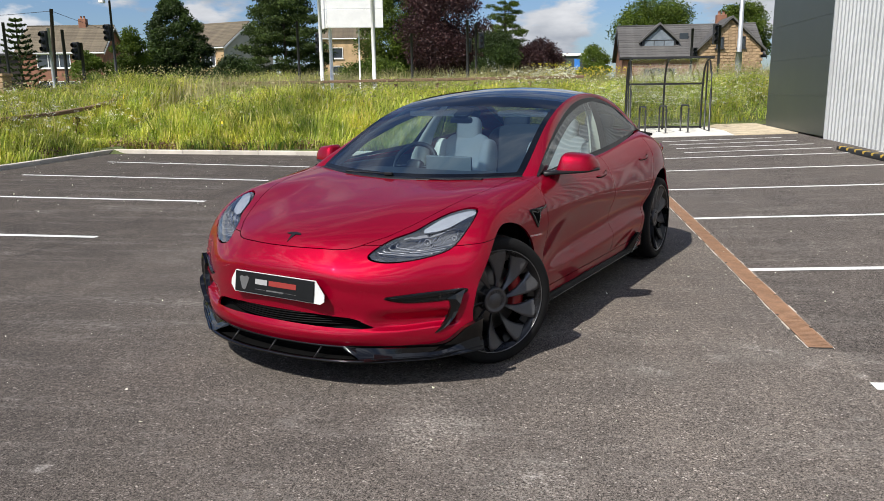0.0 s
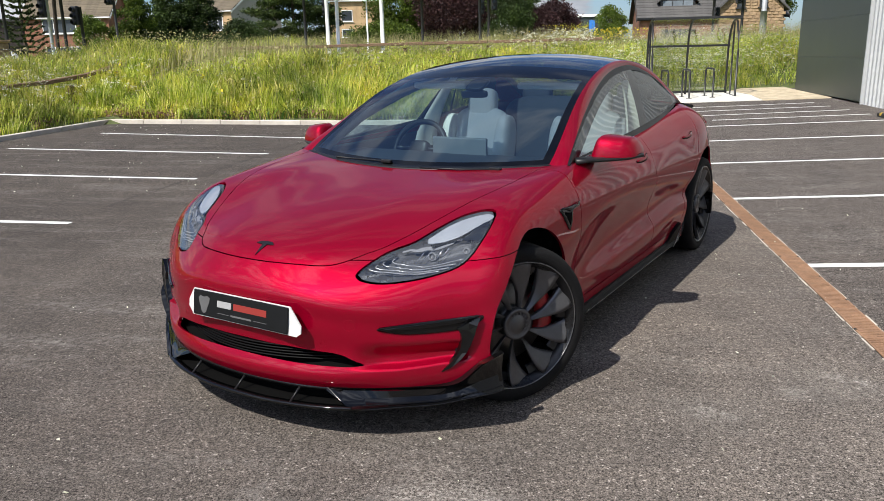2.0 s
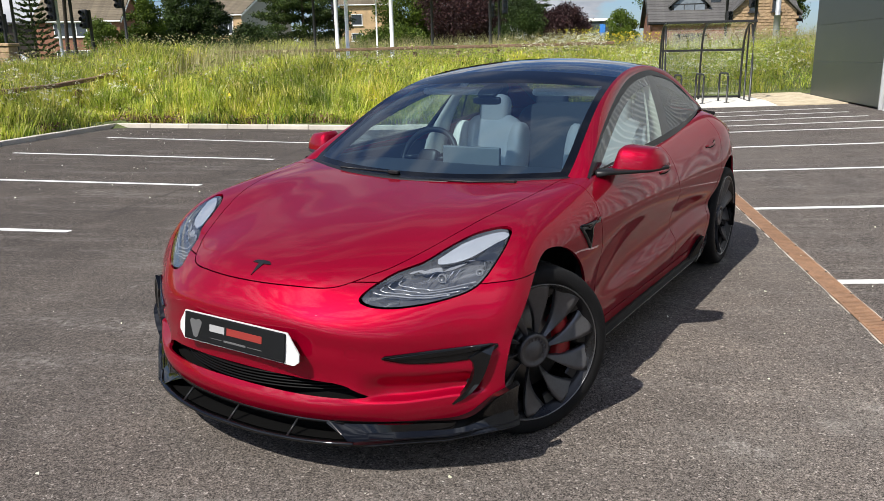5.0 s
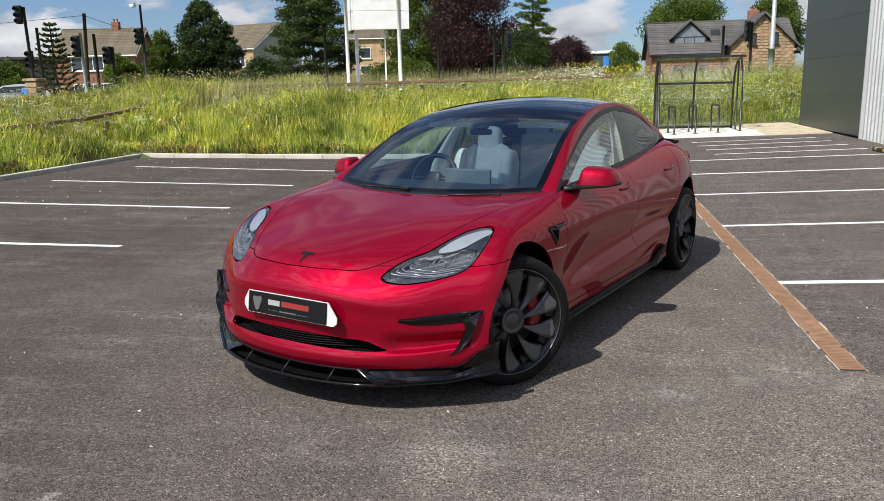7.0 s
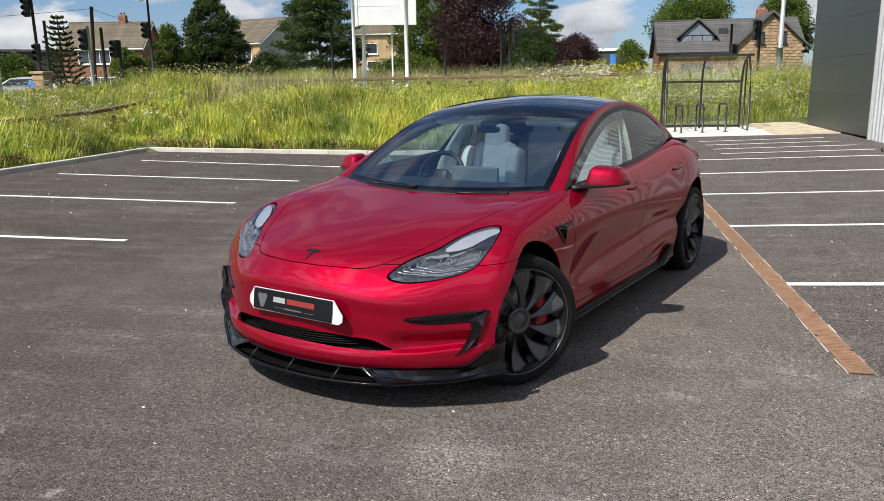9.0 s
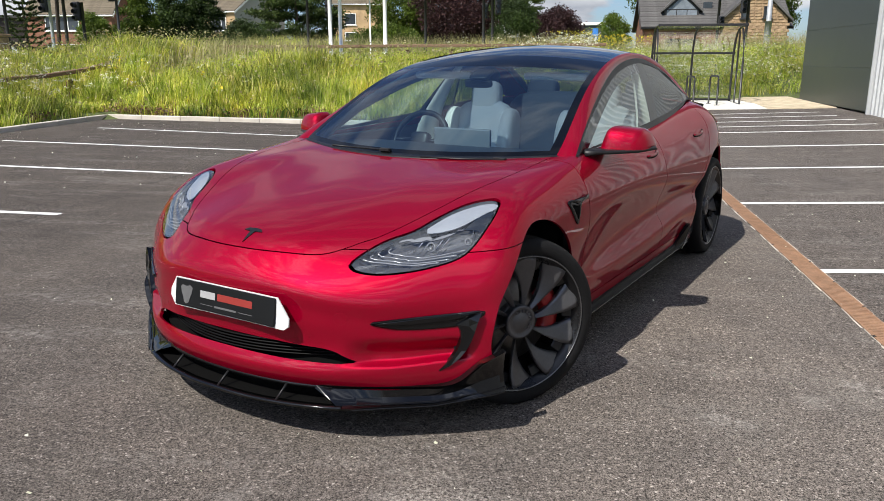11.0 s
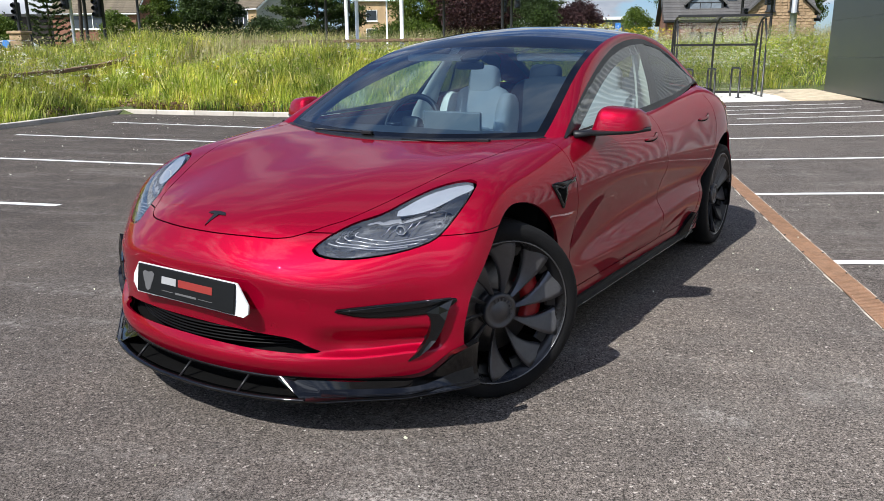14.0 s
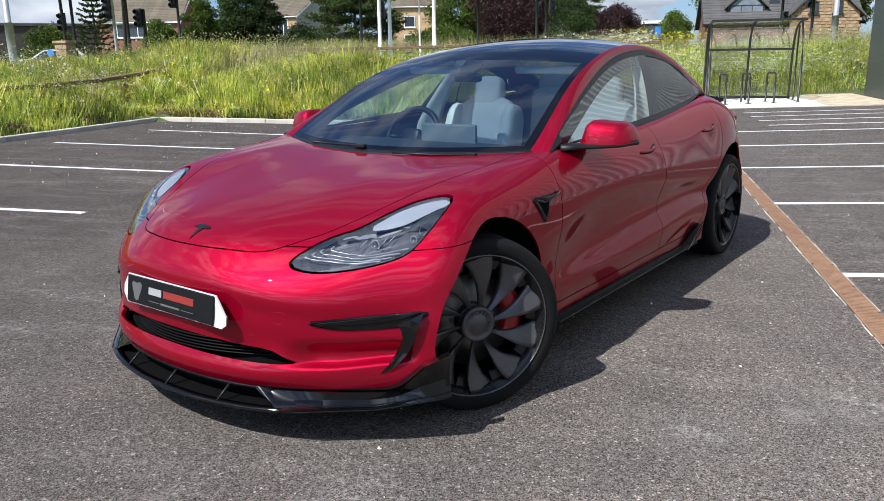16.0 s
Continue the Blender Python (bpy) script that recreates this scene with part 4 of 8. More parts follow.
u, v = clump_points([(0.4, 20.4, 3), (1.8, 20.6, 3), (3.2, 20.3, 3), (4.4, 20.6, 3), (2.4, 22.0, 3), (4.2, 22.4, 3), (0.6, 22.2, 2)], 700, 0.62)
f = flowers("bushy_weeds", u, v, 0.08 + 0.85 * rng.random(len(u)), 0.018 + 0.022 * rng.random(len(u)), MEADOW, "bushy leafy green weeds in drifts")
tagged(f, "bushy leafy green weeds in drifts", "weeds", kind="stuff")


def flower_heads(centres, n, spread_, per=14):
    """Flower heads of many small petals, gathered in drifts."""
    u, v = clump_points(centres, n, spread_)
    u, v = np.repeat(u, per), np.repeat(v, per)
    h = np.repeat(0.46 + 0.30 * rng.random(len(u) // per), per)
    return u + rng.normal(0, 0.035, len(u)), v + rng.normal(0, 0.035, len(u)), h + rng.normal(0, 0.012, len(u))


u, v, h = flower_heads([(-12.6, 13.6, 2.0), (-13.4, 12.0, 0.9), (-12.3, 11.0, 0.5), (-14.5, 9.5, 0.6), (-15.5, 13, 1.0), (-13.5, 7.0, 0.4), (0.2, 20.5, 3.5), (1.6, 20.9, 3.5), (3.2, 20.6, 4.5), (4.0, 22.0, 3), (1.0, 21.6, 3), (-0.6, 18.2, 1.5), (-0.9, 21.2, 2), (-1.8, 16.5, 1.0), (-2.2, 15.5, 0.6), (-7, 15.0, 0.3), (-9.5, 14.5, 0.4)], 60, 0.75)
ok = np.array([rough(a, b_) for a, b_ in zip(u, v)])
flowers("white_flowers", u[ok], v[ok], h[ok], 0.014 + 0.016 * rng.random(ok.sum()), PETAL, "drifts of small creamy white meadow flowers", 0.25)
u, v = clump_points([(-0.8, 27, 3), (0.2, 27.5, 2), (-12, 14, 0.15), (-17, 12, 0.6), (-9.5, 12.9, 0.1)], 120, 0.6)
flowers("yellow_flowers", u, v, 0.5 + 0.4 * rng.random(len(u)), 0.03 + 0.04 * rng.random(len(u)), YPETAL, "yellow flowering weeds in the grass")


# ---- dead leaves and litter caught along the kerb ----
u, v = clump_points([(-11.3, 12.75, 2.2), (-10.6, 12.8, 1.6), (-8.6, 12.7, 1.0), (-6.9, 12.6, 0.8), (-11.9, 10.6, 0.8), (-11.9, 8.6, 0.8), (-9.8, 12.8, 1)], 260, 0.28)
flowers("leaf_litter", u, v, 0.03 + 0.12 * rng.random(len(u)), 0.03 + 0.05 * rng.random(len(u)), LITTER, "brown dead leaves and weeds along the kerb")
n = 260
u, v = rng.uniform(-11.4, -2.0, n), rng.uniform(4, 12.2, n)
z = np.array([park_z(a, b_) for a, b_ in zip(u, v)]) - bank_heights(u, v) + 0.004
flowers("loose_grit", u, v, z, 0.008 + 0.016 * rng.random(n), PETAL, "pale grit and scraps on the tarmac")

n = 420
u, v = rng.uniform(-5.0, 1.2, n), rng.uniform(-3.0, 4.5, n)
z = np.array([park_z(a, b_) for a, b_ in zip(u, v)]) - bank_heights(u, v) + 0.003
scraps = flowers("white_scraps", u, v, z, 0.005 + 0.014 * rng.random(n) ** 4, PETAL, "tiny white scraps on the tarmac")
tagged(scraps, "tiny white scraps on the tarmac", "litter", kind="stuff")


# ---- trees ----
def leaf_cloud(centres, radii, n, size, squash=0.8):
    """Leaf quads spread through many clumps, thicker towards their skins."""
    k = rng.choice(len(centres), n, p=radii ** 2 / (radii ** 2).sum())
    d = rng.normal(0, 1, (n, 3))
    d /= np.linalg.norm(d, axis=1)[:, None]
    r = radii[k] * (rng.random(n) ** 0.45 + 0.16 * np.abs(rng.normal(0, 1, n)) * (rng.random(n) < 0.35))
    c = centres[k] + d * r[:, None] * np.array((1, 1, squash))
    t = rng.normal(0, 1, (n, 3))
    t /= np.linalg.norm(t, axis=1)[:, None]
    s = np.cross(t, rng.normal(0, 1, (n, 3)))
    s /= np.linalg.norm(s, axis=1)[:, None]
    sz = size * (0.6 + 0.8 * rng.random(n))
    t, s = t * sz[:, None] * 0.5, s * sz[:, None] * 0.32
    V = np.stack([c - t, c + s, c + t, c - s], 1).reshape(-1, 3)
    q = np.arange(n)[:, None] * 4
    return V, np.concatenate([q + np.array([0, 1, 2]), q + np.array([0, 2, 3])], 1).reshape(-1, 3)


def tree(name, label, u, v, top, radius, material, shape="round", n=5000, leaf=0.22, clumps=40, trunk=0.18, low=0.15):
    g = bank_z(u, v)
    h = top - g
    t = thing(name, label, "tree" if h > 2.8 else "shrub", on_site(u, v, g), group="trees beyond the car park")
    bm = bmesh.new()
    tube(bm, [(0, 0, -0.3), (0.05, 0, h * 0.3), (0, 0.05, h * 0.62), (0, 0, h * 0.92)], trunk, 8, r2=trunk * 0.15)
    part("trunk", bm, BARK, t, smooth=True)
    C, R = [], []
    for i in range(clumps):
        k = rng.random()
        a = rng.uniform(0, 2 * np.pi)
        if shape == "round":
            z = low + (1 - low) * k
            prof = math.sin(math.pi * min(1, max(0.08, (z - low) / (1.02 - low)) ** 0.8)) ** 0.6
            cr = radius * 0.30
        elif shape == "cone":
            z = low + (0.98 - low) * k ** 1.3
            prof = (1 - z ** 2.2) ** 0.75 * (0.92 + 0.16 * rng.random())
            cr = radius * (0.10 * (1 - z) + 0.10)
        elif shape == "tier":
            level = rng.integers(0, 12)
            z = low + (0.98 - low) * (level + 0.7 * rng.random()) / 12
            prof = (1.05 - 0.6 * z) * (0.75 + 0.35 * rng.random())
            cr = radius * 0.17
        else:
            z = low + (1 - low) * k
            prof = 1 - 0.5 * abs(z - 0.45)
            cr = radius * 0.24
        rr = radius * prof * rng.random() ** 0.4 * 0.86
        C.append((rr * math.cos(a), rr * math.sin(a), z * h * 0.96))
        R.append(cr * rng.uniform(0.7, 1.35))
    C, R = np.array(C), np.array(R)
    for c in C[:10]:
        bm = bmesh.new()
        tube(bm, [(0, 0, max(0.2, c[2] * 0.62)), (c[0] * 0.5, c[1] * 0.5, c[2] * 0.85), tuple(c)], trunk * 0.32, 5, r2=trunk * 0.08)
        part("limb", bm, BARK, t, smooth=True)
    V, T = leaf_cloud(C, R, int(n * 6.0), leaf * 0.52, 0.38 if shape == "tier" else 0.85)
    ob = new("crown", np_mesh("crown", V, T, material))
    ob.parent = t
    return t


tree("conifer", "large dense dark green conifer behind the meadow", -28.3, 49.3, 8.3, 3.25, LEAF_DARK, "cone", 15000, 0.26, 240, low=0.0)
tree("cedar", "wide dark green cedar with layered branches", -21.9, 54.3, 10.4, 4.5, LEAF_CEDAR, "tier", 13000, 0.28, 190, low=0.04)
tree("deciduous_tree", "full green leafy tree behind the sign", -14.6, 60.1, 10.5, 2.8, LEAF_GREEN, "round", 8000, 0.30, 60, low=0.05)
tree("deciduous_tree", "full green leafy tree behind the sign", -12.6, 61.5, 10.0, 2.4, LEAF_GREEN, "round", 6000, 0.30, 45, low=0.05)
tree("copper_tree", "dark purple copper-leaved tree", -9.3, 53.2, 9.6, 3.4, LEAF_PURPLE, "round", 9000, 0.28, 60, low=0.04)
tree("feathery_tree", "tall feathery light green conifer", -5.4, 61.4, 9.8, 2.5, LEAF_GREEN, "tier", 3000, 0.22, 110, low=0.25)
tree("shrub", "broad dark green and purple roadside shrub", -5.0, 47.6, 4.9, 2.1, LEAF_DARK, "round", 5000, 0.2, 55, 0.08, 0.0)
tree("shrub", "broad dark green and purple roadside shrub", -2.4, 48.2, 4.2, 2.0, LEAF_PURPLE, "round", 5000, 0.2, 55, 0.08, 0.0)
def monkey_puzzle(u, v, top, radius):
    """Whorls of long arms, each clothed in short stiff spikes."""
    g = bank_z(u, v)
    h = top - g
    t = thing("monkey_puzzle_tree", "spiky dark green monkey puzzle tree", "tree", on_site(u, v, g), group="trees beyond the car park")
    bm = bmesh.new()
    tube(bm, [(0, 0, -0.3), (0, 0, h * 0.98)], 0.11, 8, r2=0.03)
    part("trunk", bm, BARK, t, smooth=True)
    P, Q = [], []
    for k in range(15):
        z = h * (0.10 + 0.88 * k / 14)
        L = radius * (1.0 - 0.80 * (k / 14) ** 1.3)
        for j in range(7):
            a = 2 * math.pi * (j + 0.5 * (k % 2)) / 7 + rng.uniform(-0.2, 0.2)
            d = Vector((math.cos(a), math.sin(a), 0))
            arm = [Vector((0, 0, z)), d * L * 0.5 + Vector((0, 0, z - 0.06 * L)), d * L * rng.uniform(0.85, 1.1) + Vector((0, 0, z + 0.16 * L))]
            bm = bmesh.new()
            tube(bm, arm, 0.022, 5, r2=0.012)
            part("limb", bm, BARK, t, smooth=True)
            for m in range(95):
                q = rng.random() ** 0.8
                p = arm[0].lerp(arm[1], q * 2) if q < 0.5 else arm[1].lerp(arm[2], q * 2 - 1)
                o = Vector(rng.normal(0, 1, 3)).normalized()
                P.append(p)
                Q.append(p + o * 0.11 + d * 0.05)
    P, Q = np.array(P), np.array(Q)
    s_ = rng.normal(0, 0.030, P.shape)
    V = np.stack([P - s_, P + s_, Q], 1).reshape(-1, 3)
    ob = new("crown", np_mesh("crown", V, np.arange(len(V)).reshape(-1, 3), LEAF_CEDAR))
    ob.parent = t
    return t


monkey_puzzle(-32.1, 37.7, 5.7, 1.55)
tree("shrub", "leafy green garden tree", -28.6, 43.4, 5.9, 1.5, LEAF_GREEN, "round", 3500, 0.22, 35, 0.08, 0.0)
tree("shrub", "bright yellow-green garden shrub", -30.6, 42.2, 4.2, 1.3, LEAF_LIME, "round", 3000, 0.2, 30, 0.06, 0.0)
tree("deciduous_tree", "large dark green tree behind the house", 8.4, 75, 9.6, 4.4, LEAF_GREEN, "round", 8000, 0.32, 60, low=0.2)
tree("deciduous_tree", "large dark green tree behind the house", 16.2, 74, 9.0, 2.8, LEAF_GREEN, "round", 5000, 0.32, 45, low=0.2)
tree("shrub", "light green shrub beside the house", 1.6, 56, 4.2, 1.4, LEAF_LIME, "round", 2500, 0.2, 30, 0.06, 0.0)
tree("shrub", "dark green hedge shrub by the road", -41, 44, 3.6, 2.4, LEAF_GREEN, "round", 3500, 0.24, 40, 0.06, 0.0)
tree("shrub", "dark green hedge shrub by the road", -22.5, 46, 3.3, 2.2, LEAF_DARK, "round", 3500, 0.24, 40, 0.06, 0.0)
tree("shrub", "dark green hedge shrub by the road", -13.2, 46, 2.9, 2.2, LEAF_GREEN, "round", 3500, 0.24, 40, 0.06, 0.0)

# ---- houses and other buildings beyond the road ----
def window(parent, x0, x1, z0, z1, y, frame_mat, bars=1, axis="y"):
    """A framed window set proud on a wall that faces -y, or +x."""
    place = (lambda x, d, z: (x, y - d, z)) if axis == "y" else (lambda x, d, z: (y + d, x, z))

    def bar(a0, a1, b0, b1, d0, d1, material, name, par):
        bm = bmesh.new()
        p, q = place(a0, d0, b0), place(a1, d1, b1)
        box(bm, tuple(min(i, j) for i, j in zip(p, q)), tuple(max(i, j) for i, j in zip(p, q)), 0.0)
        return part(name, bm, material, par)

    w = bar(x0, x1, z0, z1, 0.0, 0.03, FARPANE, "window", parent)
    t = 0.07
    for a0, a1, b0, b1 in ((x0, x1, z0, z0 + t), (x0, x1, z1 - t, z1), (x0, x0 + t, z0 + t, z1 - t), (x1 - t, x1, z0 + t, z1 - t)):
        bar(a0, a1, b0, b1, 0.0, 0.07, frame_mat, "window_frame", w)
    for k in range(bars):
        x = x0 + (x1 - x0) * (k + 1) / (bars + 1)
        bar(x - 0.03, x + 0.03, z0 + t, z1 - t, 0.0, 0.06, frame_mat, "glazing_bar", w)
    bar(x0 - 0.08, x1 + 0.08, z0 - 0.08, z0, 0.0, 0.12, frame_mat, "sill", w)
    return w


def house(label, u, v, base, turn, w, d, eave, ridge, wall_mat, roof_mat, gable_mat=None, chimney=None, courses=16):
    h = thing("house", label, "house", on_site(u, v, base, turn), group="houses beyond the road")
    bm = bmesh.new()
    A = [bm.verts.new(p) for p in ((-w / 2, -d / 2, -1.5), (w / 2, -d / 2, -1.5), (w / 2, d / 2, -1.5), (-w / 2, d / 2, -1.5))]
    B = [bm.verts.new(p) for p in ((-w / 2, -d / 2, eave), (w / 2, -d / 2, eave), (w / 2, d / 2, eave), (-w / 2, d / 2, eave))]
    L, R = bm.verts.new((-w / 2, 0, ridge - 0.05)), bm.verts.new((w / 2, 0, ridge - 0.05))
    bm.faces.new((A[0], A[1], B[1], B[0]))
    bm.faces.new((A[2], A[3], B[3], B[2]))
    g1 = bm.faces.new((A[1], A[2], B[2], R, B[1]))
    g2 = bm.faces.new((A[3], A[0], B[0], L, B[3]))
    g1.material_index = g2.material_index = 1
    part("wall", bm, [wall_mat, gable_mat or wall_mat], h)
    over = 0.25
    slope = Vector((0, d / 2 + over, ridge - (eave - over * (ridge - eave) / (d / 2)))).length
    ang = math.degrees(math.atan2(ridge - eave, d / 2))
    step = slope / courses
    bm = bmesh.new()
    box(bm, (-w / 2 - over, 0.0, 0.0), (w / 2 + over, step * 1.12, 0.06), 0.006, m=Matrix.Rotation(radians(-3.5), 4, "X"))
    me = mesh_of(bm, "tile_course", roof_mat)
    for s, rot in ((1, 0), (-1, 180)):
        bm = bmesh.new()
        m = pose(0, 0, 0, 0, 0, rot) @ pose(0, -d / 2 - over, eave - over * math.tan(radians(ang)), ang, 0, 0)
        box(bm, (-w / 2 - over, 0, -0.06), (w / 2 + over, slope, 0.012), 0.0, m=m)
        rf = part("roof", bm, roof_mat, h)
        for k in range(courses):
            piece("tile_course", me, rf, m @ pose(0, k * step, 0.012))
    bm = bmesh.new()
    tube(bm, [(-w / 2 - over, 0, ridge + 0.03), (w / 2 + over, 0, ridge + 0.03)], 0.10, 8)
    part("ridge_tiles", bm, roof_mat, h)
    for s in (-1, 1):
        bm = bmesh.new()
        tube(bm, [(-w / 2 - over, s * (d / 2 + over), eave - over * math.tan(radians(ang)) - 0.06), (w / 2 + over, s * (d / 2 + over), eave - over * math.tan(radians(ang)) - 0.06)], 0.07, 8)
        part("gutter", bm, DARKFRAME if roof_mat == SLATE else WHITEPAINT, h)
    for e in (-1, 1):
        for s in (-1, 1):
            a_, b_ = Vector((e * (w / 2 + over + 0.02), s * (d / 2 + over), eave - over * math.tan(radians(ang)) - 0.02)), Vector((e * (w / 2 + over + 0.02), 0, ridge - 0.02))
            bm = bmesh.new()
            dn, ox = Vector((0, 0, -0.20)), Vector((e * 0.03, 0, 0))
            V = [bm.verts.new(p) for p in (a_, b_, b_ + dn, a_ + dn, a_ + ox, b_ + ox, b_ + dn + ox, a_ + dn + ox)]
            for f in ((0, 1, 2, 3), (7, 6, 5, 4), (0, 4, 5, 1), (1, 5, 6, 2), (2, 6, 7, 3), (3, 7, 4, 0)):
                bm.faces.new([V[i] for i in f])
            bmesh.ops.recalc_face_normals(bm, faces=bm.faces)
            part("bargeboard", bm, DARKFRAME if roof_mat == SLATE else WHITEPAINT, h)
    if chimney is not None:
        bm = bmesh.new()
        box(bm, (chimney - 0.35, -0.3, ridge - 0.6), (chimney + 0.35, 0.3, ridge + 0.7), 0.02)
        ch = part("chimney", bm, BRICK, h)
        for x in (-0.15, 0.15):
            bm = bmesh.new()
            tube(bm, [(chimney + x, 0, ridge + 0.7), (chimney + x, 0, ridge + 0.95)], 0.11, 10, r2=0.09)
            part("chimney_pot", bm, BRICK, ch)
    return h


h = house("two-storey red brick house with a brown tiled roof", -47.7, 67.0, 1.4, 10, 7.8, 6, 4.0, 6.4, BRICK, TILE, None, 1.2)
window(h, -2.2, 0.9, 2.4, 3.7, -3.0, WHITEPAINT, 2)
window(h, 1.9, 3.2, 2.4, 3.6, -3.0, WHITEPAINT, 1)
window(h, -2.2, 1.6, -0.4, 1.2, -3.0, WHITEPAINT, 3)
h = house("brick house with a grey rendered gable and brown tiles", -36.6, 76.5, 1.4, -20, 7.5, 7.5, 4.6, 7.1, CREAM, TILE, RENDER, None)
window(h, 0.6, 2.6, 2.6, 4.2, -3.75, WHITEPAINT, 2)
window(h, 0.2, 2.6, -0.2, 1.4, -3.75, WHITEPAINT, 2)
h = house("buff brick house end with white windows", -24.2, 81.5, 1.4, 10, 5.0, 6, 5.6, 7.4, CREAM, TILE, CREAM, None)
window(h, -1.35, -0.15, 3.35, 4.5, -3.0, WHITEPAINT, 0)
window(h, -1.35, -0.15, 1.75, 2.6, -3.0, WHITEPAINT, 0)
h = house("stone bungalow with grey tiled roof and dormer", 8.07, 55.6, 0.6, 0, 9.25, 6.4, 2.9, 5.05, BRICK, SLATE, BRICK, 2.47, 13)
window(h, -3.2, -1.0, 0.6, 2.0, -3.2, DARKFRAME, 2)


def dormer(parent, x, w, z0, z1, apex, y0, y1, roof_mat):
    """A gabled dormer with a glazed front."""
    bm = bmesh.new()
    P = [(x - w / 2, z0), (x + w / 2, z0), (x + w / 2, z1), (x, apex), (x - w / 2, z1)]
    a = [bm.verts.new((p[0], y0, p[1])) for p in P]
    b_ = [bm.verts.new((p[0], y1, p[1])) for p in P]
    bm.faces.new(a)
    for i in range(5):
        j = (i + 1) % 5
        bm.faces.new((a[i], b_[i], b_[j], a[j]))
    bmesh.ops.recalc_face_normals(bm, faces=bm.faces)
    dm = part("dormer", bm, DARKFRAME, parent)
    for s in (-1, 1):
        bm = bmesh.new()
        o = 0.22
        q = Vector((x + s * (w / 2 + o), 0, z1 - o * (apex - z1) / (w / 2)))
        r = Vector((x, 0, apex + 0.06))
        V = [bm.verts.new((p.x, y, p.z + t)) for y in (y0 - 0.25, y1) for p in (q, r) for t in (0, 0.14)]
        for f in ((0, 2, 6, 4), (1, 5, 7, 3), (0, 1, 3, 2), (4, 6, 7, 5), (0, 4, 5, 1), (2, 3, 7, 6)):
            bm.faces.new([V[i] for i in f])
        bmesh.ops.recalc_face_normals(bm, faces=bm.faces)
        part("dormer_roof", bm, roof_mat, dm)
    n = 3
    for k in range(n):
        xa, xb = x - w / 2 + 0.12 + (w - 0.24) * k / n, x - w / 2 + 0.12 + (w - 0.24) * (k + 1) / n
        bm = bmesh.new()
        box(bm, (xa + 0.03, y0 - 0.03, z0 + 0.12), (xb - 0.03, y0 + 0.02, z1 - 0.05))
        part("dormer_pane", bm, PANELIGHT, dm)
    bm = bmesh.new()
    V = [bm.verts.new(p) for p in ((x - w / 2 + 0.2, y0 - 0.02, z1 + 0.03), (x + w / 2 - 0.2, y0 - 0.02, z1 + 0.03), (x, y0 - 0.02, apex - 0.18))]
    bm.faces.new(V)
    part("gable_pane", bm, PANELIGHT, dm)
    return dm


dormer(h, -2.11, 2.3, 3.30, 3.95, 4.95, -2.3, 0.0, SLATE)
bm = bmesh.new()
box(bm, (-0.62, -1.62, 3.85), (-0.02, -1.50, 4.45), 0.01, m=None)
part("roof_light", bm, FARPANE, h)
# projecting stone gable
gx = 2.37
bm = bmesh.new()
P = [(gx - 2.0, -1.5), (gx + 2.0, -1.5), (gx + 2.0, 3.25), (gx, 5.1), (gx - 2.0, 3.25)]
a = [bm.verts.new((p[0], -4.0, p[1])) for p in P]
b_ = [bm.verts.new((p[0], 0.5, p[1])) for p in P]
bm.faces.new(a)
for i in range(5):
    j = (i + 1) % 5
    bm.faces.new((a[i], b_[i], b_[j], a[j]))
bmesh.ops.recalc_face_normals(bm, faces=bm.faces)
gab = part("stone_gable", bm, BUFF, h, "coursed buff stone gable")
bm = bmesh.new()
box(bm, (-0.22, -0.03, -0.09), (0.22, 0.02, 0.09), 0.02)
me = mesh_of(bm, "stone", BUFF)
for k in range(22):
    z = 0.45 + k * 0.20
    half = 1.95 if z < 3.2 else 1.95 * (5.0 - z) / 1.8
    x = -half + (0.22 if k % 2 else 0.0)
    while x < half - 0.2:
        piece("stone", me, gab, pose(gx + x + 0.22, -4.0 - random.uniform(0, 0.012), z) @ Matrix.Diagonal((random.uniform(0.85, 1.0), 1, 0.95, 1)))
        x += 0.46
for s in (-1, 1):
    bm = bmesh.new()
    q, r = Vector((gx + s * 2.3, 0, 3.0)), Vector((gx, 0, 5.2))
    V = [bm.verts.new((p.x, y, p.z + t)) for y in (-4.3, 0.4) for p in (q, r) for t in (0, 0.16)]
    for f in ((0, 2, 6, 4), (1, 5, 7, 3), (0, 1, 3, 2), (4, 6, 7, 5), (0, 4, 5, 1), (2, 3, 7, 6)):
        bm.faces.new([V[i] for i in f])
    bmesh.ops.recalc_face_normals(bm, faces=bm.faces)
    part("gable_roof", bm, SLATE, h)
window(h, gx - 0.95, gx - 0.45, 3.25, 4.0, -4.04, DARKFRAME, 0)
window(h, gx + 0.45, gx + 0.95, 3.25, 4.0, -4.04, DARKFRAME, 0)


def shed(name, label, category, u, v, base, turn, w, d, hgt, wall_mat, top_mat):
    s = thing(name, label, category, on_site(u, v, base, turn), group="houses beyond the road")
    bm = bmesh.new()
    box(bm, (-w / 2, -d / 2, -1.5), (w / 2, d / 2, hgt), 0.03)
    part("wall", bm, wall_mat, s)
    bm = bmesh.new()
    box(bm, (-w / 2 - 0.2, -d / 2 - 0.2, hgt), (w / 2 + 0.2, d / 2 + 0.2, hgt + 0.3), 0.03)
    part("flat_roof", bm, top_mat, s)
    return s


